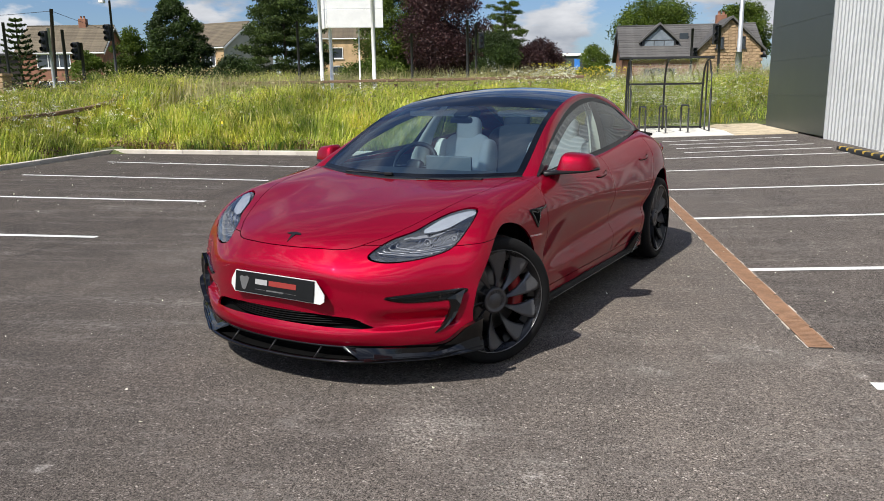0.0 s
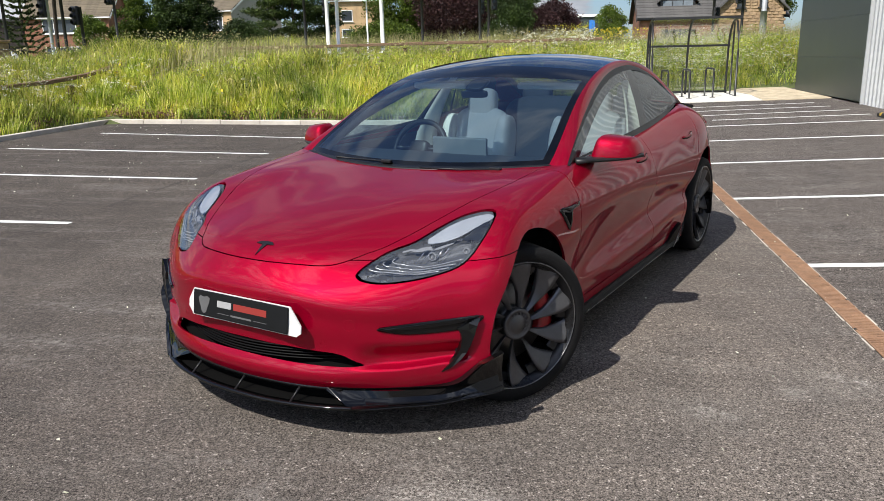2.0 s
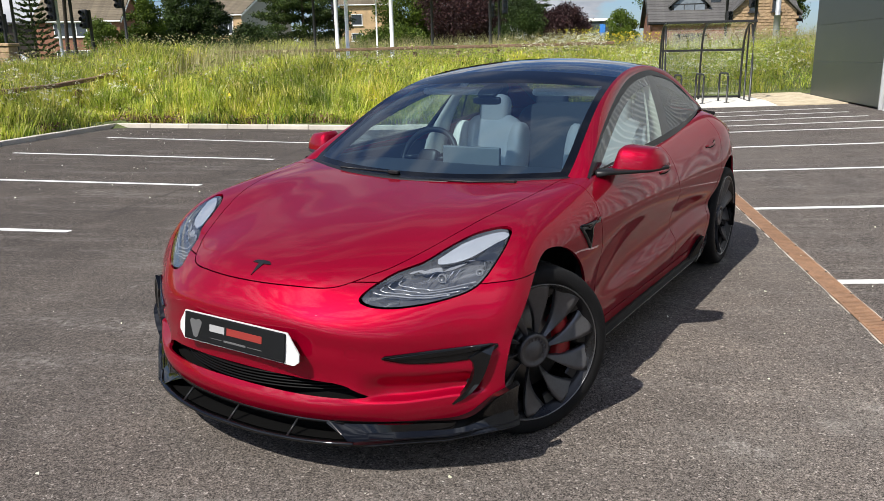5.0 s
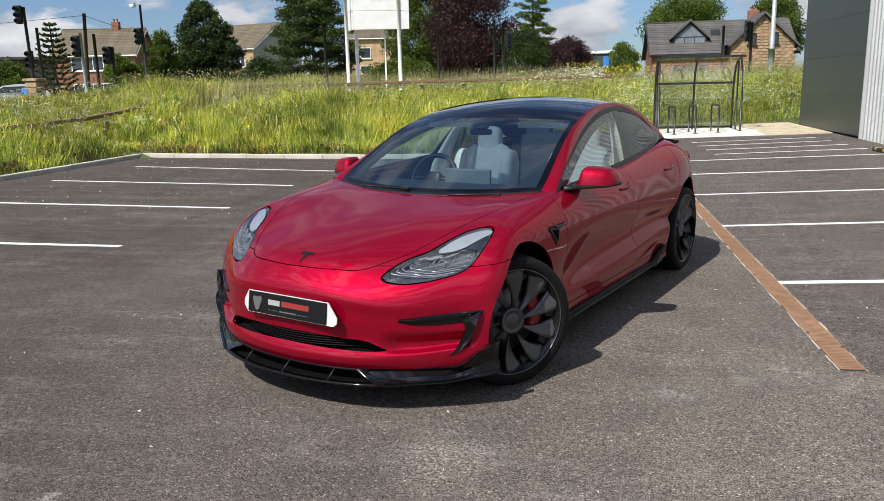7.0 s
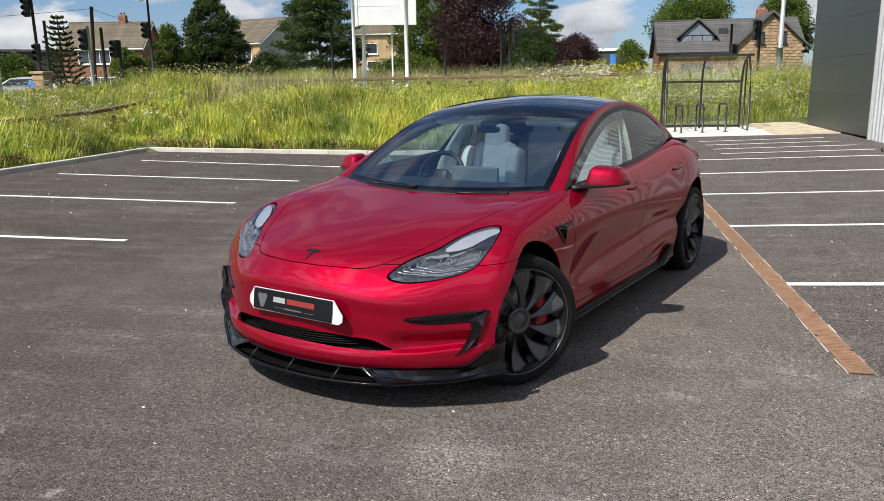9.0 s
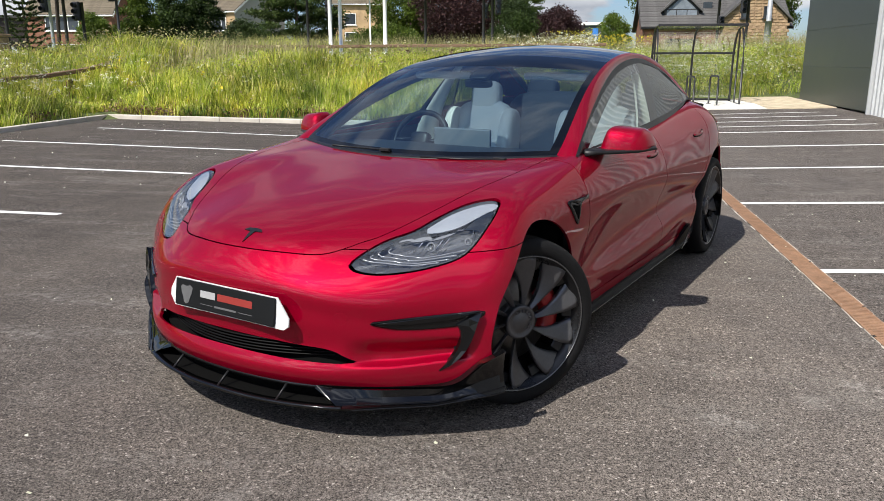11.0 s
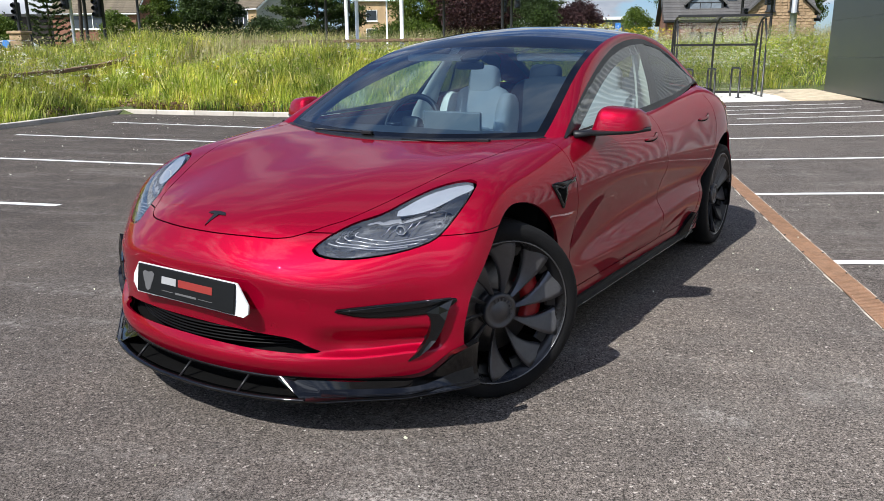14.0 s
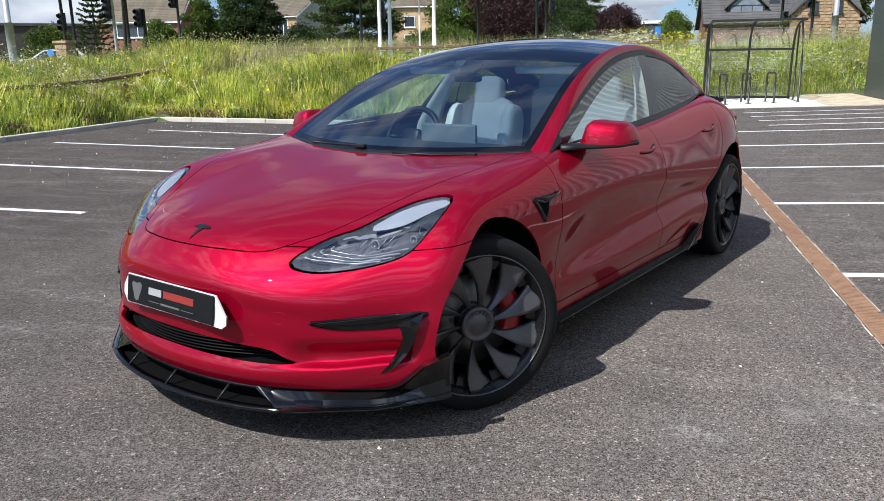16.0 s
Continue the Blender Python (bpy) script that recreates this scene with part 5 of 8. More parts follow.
s = shed("low_unit", "low dark grey unit with a blue sign", "building", 0.0, 86, 1.5, 0, 4.4, 6, 3.2, CLAD_DARK, WHITEPAINT)
bm = bmesh.new()
box(bm, (0.9, -3.1, 1.7), (1.5, -3.0, 2.9), 0.02)
part("blue_panel", bm, mat("blue_panel", (0.04, 0.20, 0.60), 0.4, var=0.08, bump=0), s)
shed("industrial_shed", "long dark industrial shed far off", "building", -66, 74, 1.2, 40, 26, 12, 4.2, mat("dark_brick", (0.07, 0.055, 0.05), 0.9, var=0.3), SLATE)


def stone_wall(u0, v0, u1, v1, hgt):
    s = thing("stone_wall", "low buff stone garden wall beyond the road", "wall", SITE)
    d = Vector((u1 - u0, v1 - v0, 0))
    bm = bmesh.new()
    m = Matrix.Translation((u0, v0, 0)) @ Matrix.Rotation(math.atan2(d.y, d.x), 4, "Z")
    z = max(bank_z(u0, v0), bank_z(u1, v1))
    box(bm, (0, -0.2, z - 1.2), (d.length, 0.2, z + hgt), 0.04, m=m)
    part("wall_body", bm, BUFF, s)
    bm = bmesh.new()
    box(bm, (-0.05, -0.25, z + hgt), (d.length + 0.05, 0.25, z + hgt + 0.12), 0.04, m=m)
    part("coping", bm, CONCRETE, s)


stone_wall(-27, 42.2, -17, 44.3, 0.25)


# a silver hatchback on the road
def far_car():
    c = thing("parked_car", "silver grey hatchback on the road beyond the grass", "car", on_site(-33.0, 35.0, 0.75, 35), group="")
    silver = mat("silver_paint", (0.70, 0.71, 0.72), 0.35, metal=0.15, var=0.05, bump=0, coat=0.5)
    prof = [(-2.0, 0.35), (-2.05, 0.60), (-1.9, 0.82), (-1.0, 0.95), (-0.35, 1.38), (0.4, 1.46), (1.3, 1.42), (1.85, 1.02), (2.0, 0.80), (2.0, 0.35)]
    bm = bmesh.new()
    sides = []
    for y, k in ((-0.86, 0.0), (-0.80, 1.0), (0.80, 1.0), (0.86, 0.0)):
        sides.append([bm.verts.new((x, y * (1 - 0.16 * max(0, z - 0.9) / 0.5), z if k else min(z, 0.9) - 0.02)) for x, z in prof])
    for q, w in zip(sides, sides[1:]):
        for i in range(len(prof)):
            j = (i + 1) % len(prof)
            bm.faces.new((q[i], q[j], w[j], w[i]))
    bm.faces.new(sides[0])
    bm.faces.new(sides[-1][::-1])
    bmesh.ops.recalc_face_normals(bm, faces=bm.faces)
    part("body", bm, silver, c)
    for s in (-1, 1):
        bm = bmesh.new()
        y = 0.775 * s
        V = [bm.verts.new((x, y * k, z)) for x, z, k in ((-0.85, 0.98, 1.02), (-0.32, 1.32, 0.94), (1.2, 1.34, 0.94), (1.6, 1.02, 1.02))]
        bm.faces.new(V)
        part("side_window", bm, FARPANE, c)
        for x in (-1.3, 1.3):
            bm = bmesh.new()
            tube(bm, [(x, 0.70 * s, 0.32), (x, 0.88 * s, 0.32)], 0.32, 20)
            wh = part("wheel", bm, TYRE, c)
            bm = bmesh.new()
            tube(bm, [(x, 0.86 * s, 0.32), (x, 0.895 * s, 0.32)], 0.2, 16)
            part("rim", bm, GREYSTEEL, wh)
    bm = bmesh.new()
    V = [bm.verts.new(p) for p in ((-1.02, -0.70, 0.97), (-1.02, 0.70, 0.97), (-0.40, 0.62, 1.36), (-0.40, -0.62, 1.36))]
    bm.faces.new(V)
    part("front_window", bm, FARPANE, c)


far_car()

# ---- the red saloon: lofted shell, cut into panels ----
# x to the car's left, y rearwards, z up; origin on the ground below the front axle
RINGS = [
    # from the sill upwards, each from the nose round to the tail
    [(0, -0.722, 0.2), (0.26, -0.698, 0.2), (0.46, -0.636, 0.2), (0.65, -0.528, 0.195), (0.805, -0.405, 0.19), (0.925, -0.3, 0.19), (0.9, 0, 0.18), (0.872, 0.38, 0.18),
     (0.862, 0.8, 0.18), (0.864, 1.7, 0.18), (0.87, 2.4, 0.18), (0.872, 2.875, 0.18), (0.85, 3.16, 0.2), (0.76, 3.36, 0.24), (0.46, 3.52, 0.26), (0, 3.6, 0.26)],
    [(0, -0.745, 0.262), (0.26, -0.725, 0.262), (0.46, -0.664, 0.262), (0.65, -0.548, 0.262), (0.82, -0.415, 0.265), (0.938, -0.3, 0.28), (0.918, 0, 0.28), (0.882, 0.38, 0.275),
     (0.872, 0.8, 0.262), (0.878, 1.7, 0.272), (0.884, 2.4, 0.285), (0.905, 2.875, 0.28), (0.885, 3.17, 0.32), (0.79, 3.39, 0.36), (0.48, 3.57, 0.36), (0, 3.65, 0.36)],
    [(0, -0.716, 0.335), (0.26, -0.699, 0.335), (0.46, -0.64, 0.335), (0.65, -0.534, 0.335), (0.82, -0.407, 0.335), (0.94, -0.292, 0.355), (0.923, 0, 0.355), (0.892, 0.38, 0.348),
     (0.884, 0.8, 0.352), (0.893, 1.7, 0.392), (0.9, 2.4, 0.425), (0.915, 2.875, 0.36), (0.893, 3.17, 0.4), (0.798, 3.39, 0.44), (0.49, 3.57, 0.44), (0, 3.65, 0.44)],
    [(0, -0.717, 0.43), (0.26, -0.699, 0.43), (0.46, -0.636, 0.42), (0.65, -0.522, 0.415), (0.82, -0.396, 0.42), (0.942, -0.285, 0.43), (0.928, 0, 0.43), (0.902, 0.38, 0.42),
     (0.858, 0.8, 0.430), (0.853, 1.7, 0.470), (0.872, 2.4, 0.492), (0.924, 2.875, 0.44), (0.902, 3.17, 0.48), (0.805, 3.39, 0.52), (0.5, 3.57, 0.52), (0, 3.65, 0.52)],
    [(0, -0.714, 0.565), (0.26, -0.694, 0.562), (0.46, -0.632, 0.532), (0.65, -0.515, 0.522), (0.815, -0.376, 0.545), (0.925, -0.25, 0.6), (0.928, 0, 0.62), (0.921, 0.38, 0.62),
     (0.915, 0.8, 0.692), (0.914, 1.7, 0.688), (0.919, 2.4, 0.625), (0.927, 2.875, 0.64), (0.872, 3.17, 0.66), (0.765, 3.39, 0.68), (0.5, 3.58, 0.68), (0, 3.66, 0.68)],
    [(0, -0.67, 0.635), (0.25, -0.64, 0.632), (0.46, -0.552, 0.632), (0.65, -0.41, 0.665), (0.79, -0.272, 0.712), (0.866, -0.17, 0.745), (0.893, 0, 0.775), (0.906, 0.38, 0.78),
     (0.904, 0.8, 0.785), (0.898, 1.7, 0.8), (0.9, 2.4, 0.83), (0.905, 2.875, 0.84), (0.845, 3.15, 0.85), (0.745, 3.38, 0.87), (0.5, 3.57, 0.88), (0, 3.65, 0.88)],
    [(0, -0.6, 0.692), (0.24, -0.565, 0.693), (0.43, -0.46, 0.7), (0.58, -0.29, 0.748), (0.69, -0.13, 0.802), (0.745, -0.03, 0.828), (0.8, 0.1, 0.848), (0.857, 0.42, 0.862),
     (0.868, 0.78, 0.868), (0.862, 1.7, 0.885), (0.862, 2.4, 0.925), (0.865, 2.86, 0.95), (0.795, 3.13, 0.942), (0.69, 3.36, 0.95), (0.46, 3.54, 0.975), (0, 3.62, 0.985)],
    [(0, -0.28, 0.785), (0.2, -0.25, 0.788), (0.36, -0.14, 0.808), (0.48, 0, 0.838), (0.6, 0.1, 0.862), (0.68, 0.2, 0.874), (0.745, 0.3, 0.884), (0.82, 0.5, 0.895),
     (0.833, 0.76, 0.905), (0.822, 1.7, 0.936), (0.8, 2.4, 0.995), (0.79, 2.83, 1.02), (0.725, 3.08, 1), (0.655, 3.28, 0.995), (0.42, 3.42, 1.015), (0, 3.49, 1.03)],
    [(0, 0.38, 0.885), (0.2, 0.395, 0.888), (0.37, 0.432, 0.892), (0.48, 0.467, 0.897), (0.56, 0.499, 0.901), (0.63, 0.53, 0.905), (0.69, 0.56, 0.908), (0.79, 0.6, 0.915),
     (0.806, 0.74, 0.92), (0.798, 1.7, 0.952), (0.765, 2.4, 1.015), (0.72, 2.8, 1.05), (0.67, 3, 1.035), (0.61, 3.18, 1.022), (0.36, 3.29, 1.045), (0, 3.34, 1.06)],
]


# the doors fold in under their shoulder line; elsewhere this ring runs midway
FOLD = {8: (0.887, 0.8, 0.602), 9: (0.884, 1.7, 0.602), 10: (0.895, 2.4, 0.560)}
RINGS.insert(4, [FOLD.get(i, tuple((a + b_) / 2 for a, b_ in zip(p, q))) for i, (p, q) in enumerate(zip(RINGS[3], RINGS[4]))])


def cubic(knots, vals, at):
    """A natural cubic spline through vals at knots, read at the places at."""
    n = len(knots)
    h = np.diff(knots)
    A = np.zeros((n, n))
    A[0, 0] = A[-1, -1] = 1
    r = np.zeros((n, vals.shape[1]))
    for i in range(1, n - 1):
        A[i, i - 1], A[i, i], A[i, i + 1] = h[i - 1], 2 * (h[i - 1] + h[i]), h[i]
        r[i] = 6 * ((vals[i + 1] - vals[i]) / h[i] - (vals[i] - vals[i - 1]) / h[i - 1])
    M = np.linalg.solve(A, r)
    k = np.clip(np.searchsorted(knots, at, side="right") - 1, 0, n - 2)
    d = (at - knots[k])[:, None]
    e = (knots[k + 1] - at)[:, None]
    hk = h[k][:, None]
    return (M[k] * e ** 3 + M[k + 1] * d ** 3) / (6 * hk) + (vals[k] / hk - M[k] * hk / 6) * e + (vals[k + 1] / hk - M[k + 1] * hk / 6) * d


def mirrored_ends(a):
    f = np.array([-1.0, 1, 1])
    return np.vstack([a[4:0:-1] * f, a, a[-2:-6:-1] * f])


def body_grid(step=0.022, per_span=7):
    R = np.array(RINGS, float)
    ext = np.array([mirrored_ends(r) for r in R])
    chord = np.sqrt(np.linalg.norm(np.diff(ext[:6], axis=1), axis=2).mean(0))
    kn = np.concatenate([[0], np.cumsum(chord)])
    lengths = np.linalg.norm(np.diff(R[:6], axis=1), axis=2).mean(0)
    at = []
    for i, L in enumerate(lengths):
        n = max(3, round(L / step))
        at += [kn[4 + i] + (kn[5 + i] - kn[4 + i]) * j / n for j in range(n)]
    at.append(kn[4 + len(lengths)])
    at = np.array(at)
    rows = np.array([cubic(kn, ext[j], at) for j in range(len(R))])
    rows[:, 0, 0] = rows[:, -1, 0] = 0
    out = []
    for c in range(len(at)):
        col = rows[:, c]
        k = np.concatenate([[0], np.cumsum(np.sqrt(np.linalg.norm(np.diff(col, axis=0), axis=1)))])
        pp = np.concatenate([np.linspace(k[i], k[i + 1], (per_span * (2 if i in (1, 2) else 1) if i < 7 else per_span * 2) + 1)[:-1] for i in range(len(k) - 1)] + [[k[-1]]])
        out.append(cubic(k, col, pp))
    return np.array(out)  # column, height, xyz


def grid_soup(G):
    n, m = G.shape[:2]
    verts = [tuple(p) for p in G.reshape(-1, 3)]
    faces = [(i * m + j, (i + 1) * m + j, (i + 1) * m + j + 1, i * m + j + 1) for i in range(n - 1) for j in range(m - 1)]
    return verts, faces


def cut(soup, F):
    """Split a soup of faces where F changes sign: (where F > 0, where F < 0)."""
    verts, faces = soup
    vals = [F(v) for v in verts]
    res = []
    for sign in (1, -1):
        nv, index, made, nf = [], {}, {}, []

        def keep(i):
            if i not in index:
                index[i] = len(nv)
                nv.append(verts[i])
            return index[i]

        def cross(i, j):
            key = (min(i, j), max(i, j))
            if key not in made:
                a, b = vals[key[0]], vals[key[1]]
                t = a / (a - b)
                made[key] = len(nv)
                nv.append(tuple(p + (q - p) * t for p, q in zip(verts[key[0]], verts[key[1]])))
            return made[key]

        for f in faces:
            s = [vals[i] * sign > 0 for i in f]
            if all(s):
                nf.append(tuple(keep(i) for i in f))
            elif any(s):
                poly = []
                for k in range(len(f)):
                    i, j = f[k], f[(k + 1) % len(f)]
                    if s[k]:
                        poly.append(keep(i))
                    if s[k] != s[(k + 1) % len(f)]:
                        poly.append(cross(i, j))
                if len(poly) >= 3:
                    nf.append(tuple(poly))
        res.append((nv, nf))
    return res


def outline(points, n=10, closed=True):
    """A smooth closed line through 2D points."""
    P = [Vector(p) for p in points]
    out = []
    m = len(P)
    for i in range(m if closed else m - 1):
        a, b, c, d = (P[(i - 1) % m], P[i], P[(i + 1) % m], P[(i + 2) % m]) if closed else (P[max(i - 1, 0)], P[i], P[i + 1], P[min(i + 2, m - 1)])
        for k in range(n):
            t = k / n
            out.append(0.5 * ((2 * b) + (c - a) * t + (2 * a - 5 * b + 4 * c - d) * t * t + (3 * b - a - 3 * c + d) * t ** 3))
    if not closed:
        out.append(P[-1])
    return out


def polygon_distance(poly, axes, gate=None):
    """Signed distance to a closed line (inside below zero), seen along the third axis."""
    A = np.array([(p[0], p[1]) for p in poly])
    B = np.roll(A, -1, axis=0)
    D = B - A
    L2 = np.maximum((D ** 2).sum(1), 1e-12)
    i, j = axes

    def F(v):
        if gate and not gate(v):
            return 1.0
        p = np.array((v[i], v[j]))
        t = np.clip(((p - A) * D).sum(1) / L2, 0, 1)
        d = np.sqrt((((A + D * t[:, None]) - p) ** 2).sum(1).min())
        c = (A[:, 1] > p[1]) != (B[:, 1] > p[1])
        x = A[:, 0] + (p[1] - A[:, 1]) / np.where(np.abs(D[:, 1]) < 1e-12, 1e-12, D[:, 1]) * D[:, 0]
        inside = (np.count_nonzero(c & (p[0] < x)) % 2) == 1
        return -d if inside else d
    return F


def shift_level(F, by):
    return lambda v: F(v) + by


def both(s):
    return join_soups(s, mirror_soup(s))


def panel(soup, F, gap=0.0025):
    """Cut a panel out of the shell with an open joint round it: (the rest, the panel)."""
    rest = cut(soup, shift_level(F, -gap))[0]
    inner = cut(soup, shift_level(F, gap))[1]
    return rest, inner


def mirror_soup(soup):
    return [(-x, y, z) for x, y, z in soup[0]], [tuple(reversed(f)) for f in soup[1]]


def join_soups(*soups):
    v, f = [], []
    for s in soups:
        k = len(v)
        v += list(s[0])
        f += [tuple(i + k for i in q) for q in s[1]]
    return v, f


def shell_part(name, soup, material, parent, thick=0.004, label="", inward=True):
    """A panel of sheet: outer skin, smooth, with folded edges."""
    bm = bmesh.new()
    vs = [bm.verts.new(p) for p in soup[0]]
    for f in soup[1]:
        if len(set(f)) > 2:
            try:
                bm.faces.new([vs[i] for i in f])
            except ValueError:
                pass
    bmesh.ops.remove_doubles(bm, verts=bm.verts, dist=0.0004)
    bmesh.ops.delete(bm, geom=[v for v in bm.verts if not v.link_faces], context="VERTS")
    bm.normal_update()
    if thick:
        edges = [e for e in bm.edges if len(e.link_faces) == 1]
        normals = {v: v.normal.copy() for v in bm.verts}
        r = bmesh.ops.extrude_edge_only(bm, edges=edges)
        new_vs = [g for g in r["geom"] if isinstance(g, bmesh.types.BMVert)]
        for v in new_vs:
            src = min((e.other_vert(v) for e in v.link_edges if e.other_vert(v) in normals), key=lambda w: (w.co - v.co).length)
            v.co -= normals[src] * thick
        for e in edges:
            e.smooth = False
    ob = part(name, bm, material, parent, label, smooth=True)
    return ob


def car_paint():
    m, nt, p = blank("deep_red_metallic_paint")
    flake = noise_node(nt, 900, 1, 0.3)
    c = ramp_node(nt, flake, [(0.3, (0.235, 0.0003, 0.013)), (0.7, (0.320, 0.0005, 0.020))])
    nt.links.new(c, p.inputs["Base Color"])
    p.inputs["Metallic"].default_value = 0.58
    p.inputs["Roughness"].default_value = 0.50
    p.inputs["Specular IOR Level"].default_value = 0.1
    p.inputs["Specular Tint"].default_value = (0.45, 0.004, 0.03, 1)
    p.inputs["Coat Weight"].default_value = 0.80
    p.inputs["Coat Roughness"].default_value = 0.006
    p.inputs["Coat IOR"].default_value = 1.43
    # slight orange peel in the clear coat
    nt.links.new(bump_node(nt, noise_node(nt, 55, 2), 0.012, 0.002), p.inputs["Coat Normal"])
    return m


PAINT = car_paint()
GLOSSBLACK = mat("gloss_black_plastic", (0.003, 0.003, 0.0034), 0.06, var=0.1, scale=3, bump=0, coat=0.0, spec=0.40)
GRILLEBLACK = mat("matt_black_grille", (0.003, 0.003, 0.003), 0.5, var=0.1, bump=0, spec=0.1)
SATINBLACK = mat("satin_black_trim", (0.010, 0.010, 0.011), 0.42, var=0.15, bump=0.03, spec=0.3)
# near-black for hollows and openings: their shade is put into the colour
DARKIN = mat("cavity_shade_black", (0.004, 0.004, 0.004), 0.9, var=0.1, bump=0, spec=0.05)
RIM = mat("dark_satin_grey_alloy", (0.095, 0.095, 0.100), 0.33, metal=0.6, var=0.12, scale=12, bump=0.02)
RIMEDGE = mat("pale_alloy_edge", (0.17, 0.17, 0.175), 0.3, metal=0.8, var=0.3, scale=20, bump=0)
RIMLIP = mat("black_alloy_lip", (0.012, 0.012, 0.013), 0.28, metal=0.3, var=0.1, bump=0)
CALIPER = mat("red_caliper_paint", (0.24, 0.005, 0.008), 0.35, var=0.08, bump=0)
DISC = mat("brake_disc_steel", (0.16, 0.155, 0.15), 0.42, metal=0.9, var=0.15, scale=30, bump=0.05)
LEATHER = mat("pale_grey_leather", (0.62, 0.63, 0.62), 0.6, var=0.07, scale=4, fine=220, bump=0.12)
DASH = mat("dark_dashboard", (0.022, 0.023, 0.025), 0.7, var=0.15, scale=6, bump=0.1)
SCREENBACK = mat("silver_screen_back", (0.16, 0.165, 0.17), 0.5, metal=0.3, var=0.05, bump=0)
LAMPSILVER = mat("lamp_reflector", (0.75, 0.76, 0.78), 0.14, metal=0.9, var=0.08, scale=12, bump=0)
LAMPDARK = mat("smoked_lamp_housing", (0.085, 0.088, 0.092), 0.28, metal=0.4, var=0.15, scale=20, bump=0.02)
LAMPNAVY = mat("dark_lamp_shade", (0.020, 0.023, 0.028), 0.22, var=0.1, bump=0)
SEATDARK = mat("dark_grey_rear_seat", (0.075, 0.090, 0.098), 0.7, var=0.1, scale=5, fine=200, bump=0.1)
LAMPWHITE = mat("pale_light_guide", (0.34, 0.37, 0.41), 0.22, metal=0.25, var=0.05, scale=20, bump=0)
LAMPGREY = mat("ribbed_lamp_diffuser", (0.24, 0.25, 0.265), 0.25, metal=0.3, var=0.1, scale=20, bump=0.02)
PLATEBLACK = mat("black_plate_face", (0.007, 0.0075, 0.008), 0.40, spec=0.2, var=0.1, bump=0.02)
PLATEWHITE = mat("white_plate_surround", (0.54, 0.54, 0.53), 0.4, var=0.04, bump=0.02)
INKWHITE = mat("white_print", (0.30, 0.30, 0.30), 0.5, var=0.03, bump=0)
INKRED = mat("red_print", (0.22, 0.020, 0.014), 0.5, var=0.03, bump=0)
INKGREY = mat("grey_print", (0.09, 0.09, 0.09), 0.5, var=0.05, bump=0)
REDLENS = mat("dark_red_lamp_lens", (0.14, 0.006, 0.008), 0.12, var=0.1, bump=0, coat=0.5)
WINDGLASS = glass_mat("windscreen_glass", (0.72, 0.90, 0.96), 0.65)
SIDEGLASS = glass_mat("side_glass", (0.80, 0.90, 0.85), 0.42)
REARGLASS = glass_mat("tinted_rear_glass", (0.22, 0.24, 0.24), 0.1)
LAMPGLASS = glass_mat("clear_lamp_lens", (0.93, 0.94, 0.95), 0.25)
ROOFGLASS = glass_mat("dark_roof_glass", (0.26, 0.30, 0.34), 0.80)

car = thing("car", "deep red metallic saloon with black trim and dark turbine wheels", "car")
ARCH_F, ARCH_R = (0.0, 0.336, 0.405), (2.875, 0.336, 0.415)


def arch_level(a):
    cy, cz, r = a

    def F(v):
        if abs(v[0]) < 0.45:
            return 1.0
        ahead = 0.066 * sstep(0.0, 0.3, cy - v[1]) if cy < 1 else 0.0
        return math.hypot(v[1] - cy, v[2] - cz) - (r - ahead)
    return F


shell = grid_soup(body_grid())
for a in (ARCH_F, ARCH_R):
    shell = cut(shell, arch_level(a))[0]

# opening lines, in the views that suit them
HEADLAMP = outline([(0.460, 0.630), (0.474, 0.660), (0.520, 0.700), (0.583, 0.727), (0.625, 0.764), (0.677, 0.799), (0.743, 0.817), (0.790, 0.812), (0.812, 0.780), (0.816, 0.740), (0.806, 0.692), (0.785, 0.660), (0.740, 0.637), (0.660, 0.616), (0.570, 0.606), (0.500, 0.612)], 6)
lamp_F = polygon_distance(HEADLAMP, (0, 2), lambda v: v[1] < 0.3 and v[0] > 0.3 and v[2] > 0.5)
GRILLE = [(-0.1, 0.360), (0.24, 0.358), (0.41, 0.349), (0.455, 0.340), (0.525, 0.300), (0.43, 0.300), (0.20, 0.303), (-0.1, 0.305)]
grille_F = polygon_distance(GRILLE, (0, 2), lambda v: v[1] < 0.0 and v[2] < 0.5)
BONNET = outline([(-0.3, -0.594), (-0.2, -0.623), (-0.1, -0.640), (0, -0.645), (0.10, -0.640), (0.20, -0.623), (0.30, -0.594), (0.365, -0.560), (0.412, -0.512), (0.450, -0.460), (0.494, -0.40), (0.564, -0.257), (0.638, -0.066), (0.688, 0.12), (0.712, 0.30), (0.715, 0.50), (0.70, 0.80), (-0.3, 0.80)], 6)
bonnet_F = polygon_distance(BONNET, (0, 1), lambda v: v[2] > 0.60 and v[1] < 1.0)
FDOOR = [(0.50, 1.2), (0.50, 0.86), (0.52, 0.75), (0.535, 0.55), (0.54, 0.285), (0.60, 0.262), (1.74, 0.262), (1.75, 0.45), (1.73, 0.60), (1.68, 0.77), (1.58, 1.2)]
RDOOR = [(1.58, 1.2), (1.68, 0.77), (1.73, 0.60), (1.75, 0.45), (1.74, 0.262), (2.33, 0.262), (2.40, 0.33), (2.425, 0.46), (2.50, 0.60), (2.60, 0.70), (2.64, 0.82), (2.60, 1.2)]
fdoor_F = polygon_distance(FDOOR, (1, 2), lambda v: v[0] > 0.6)
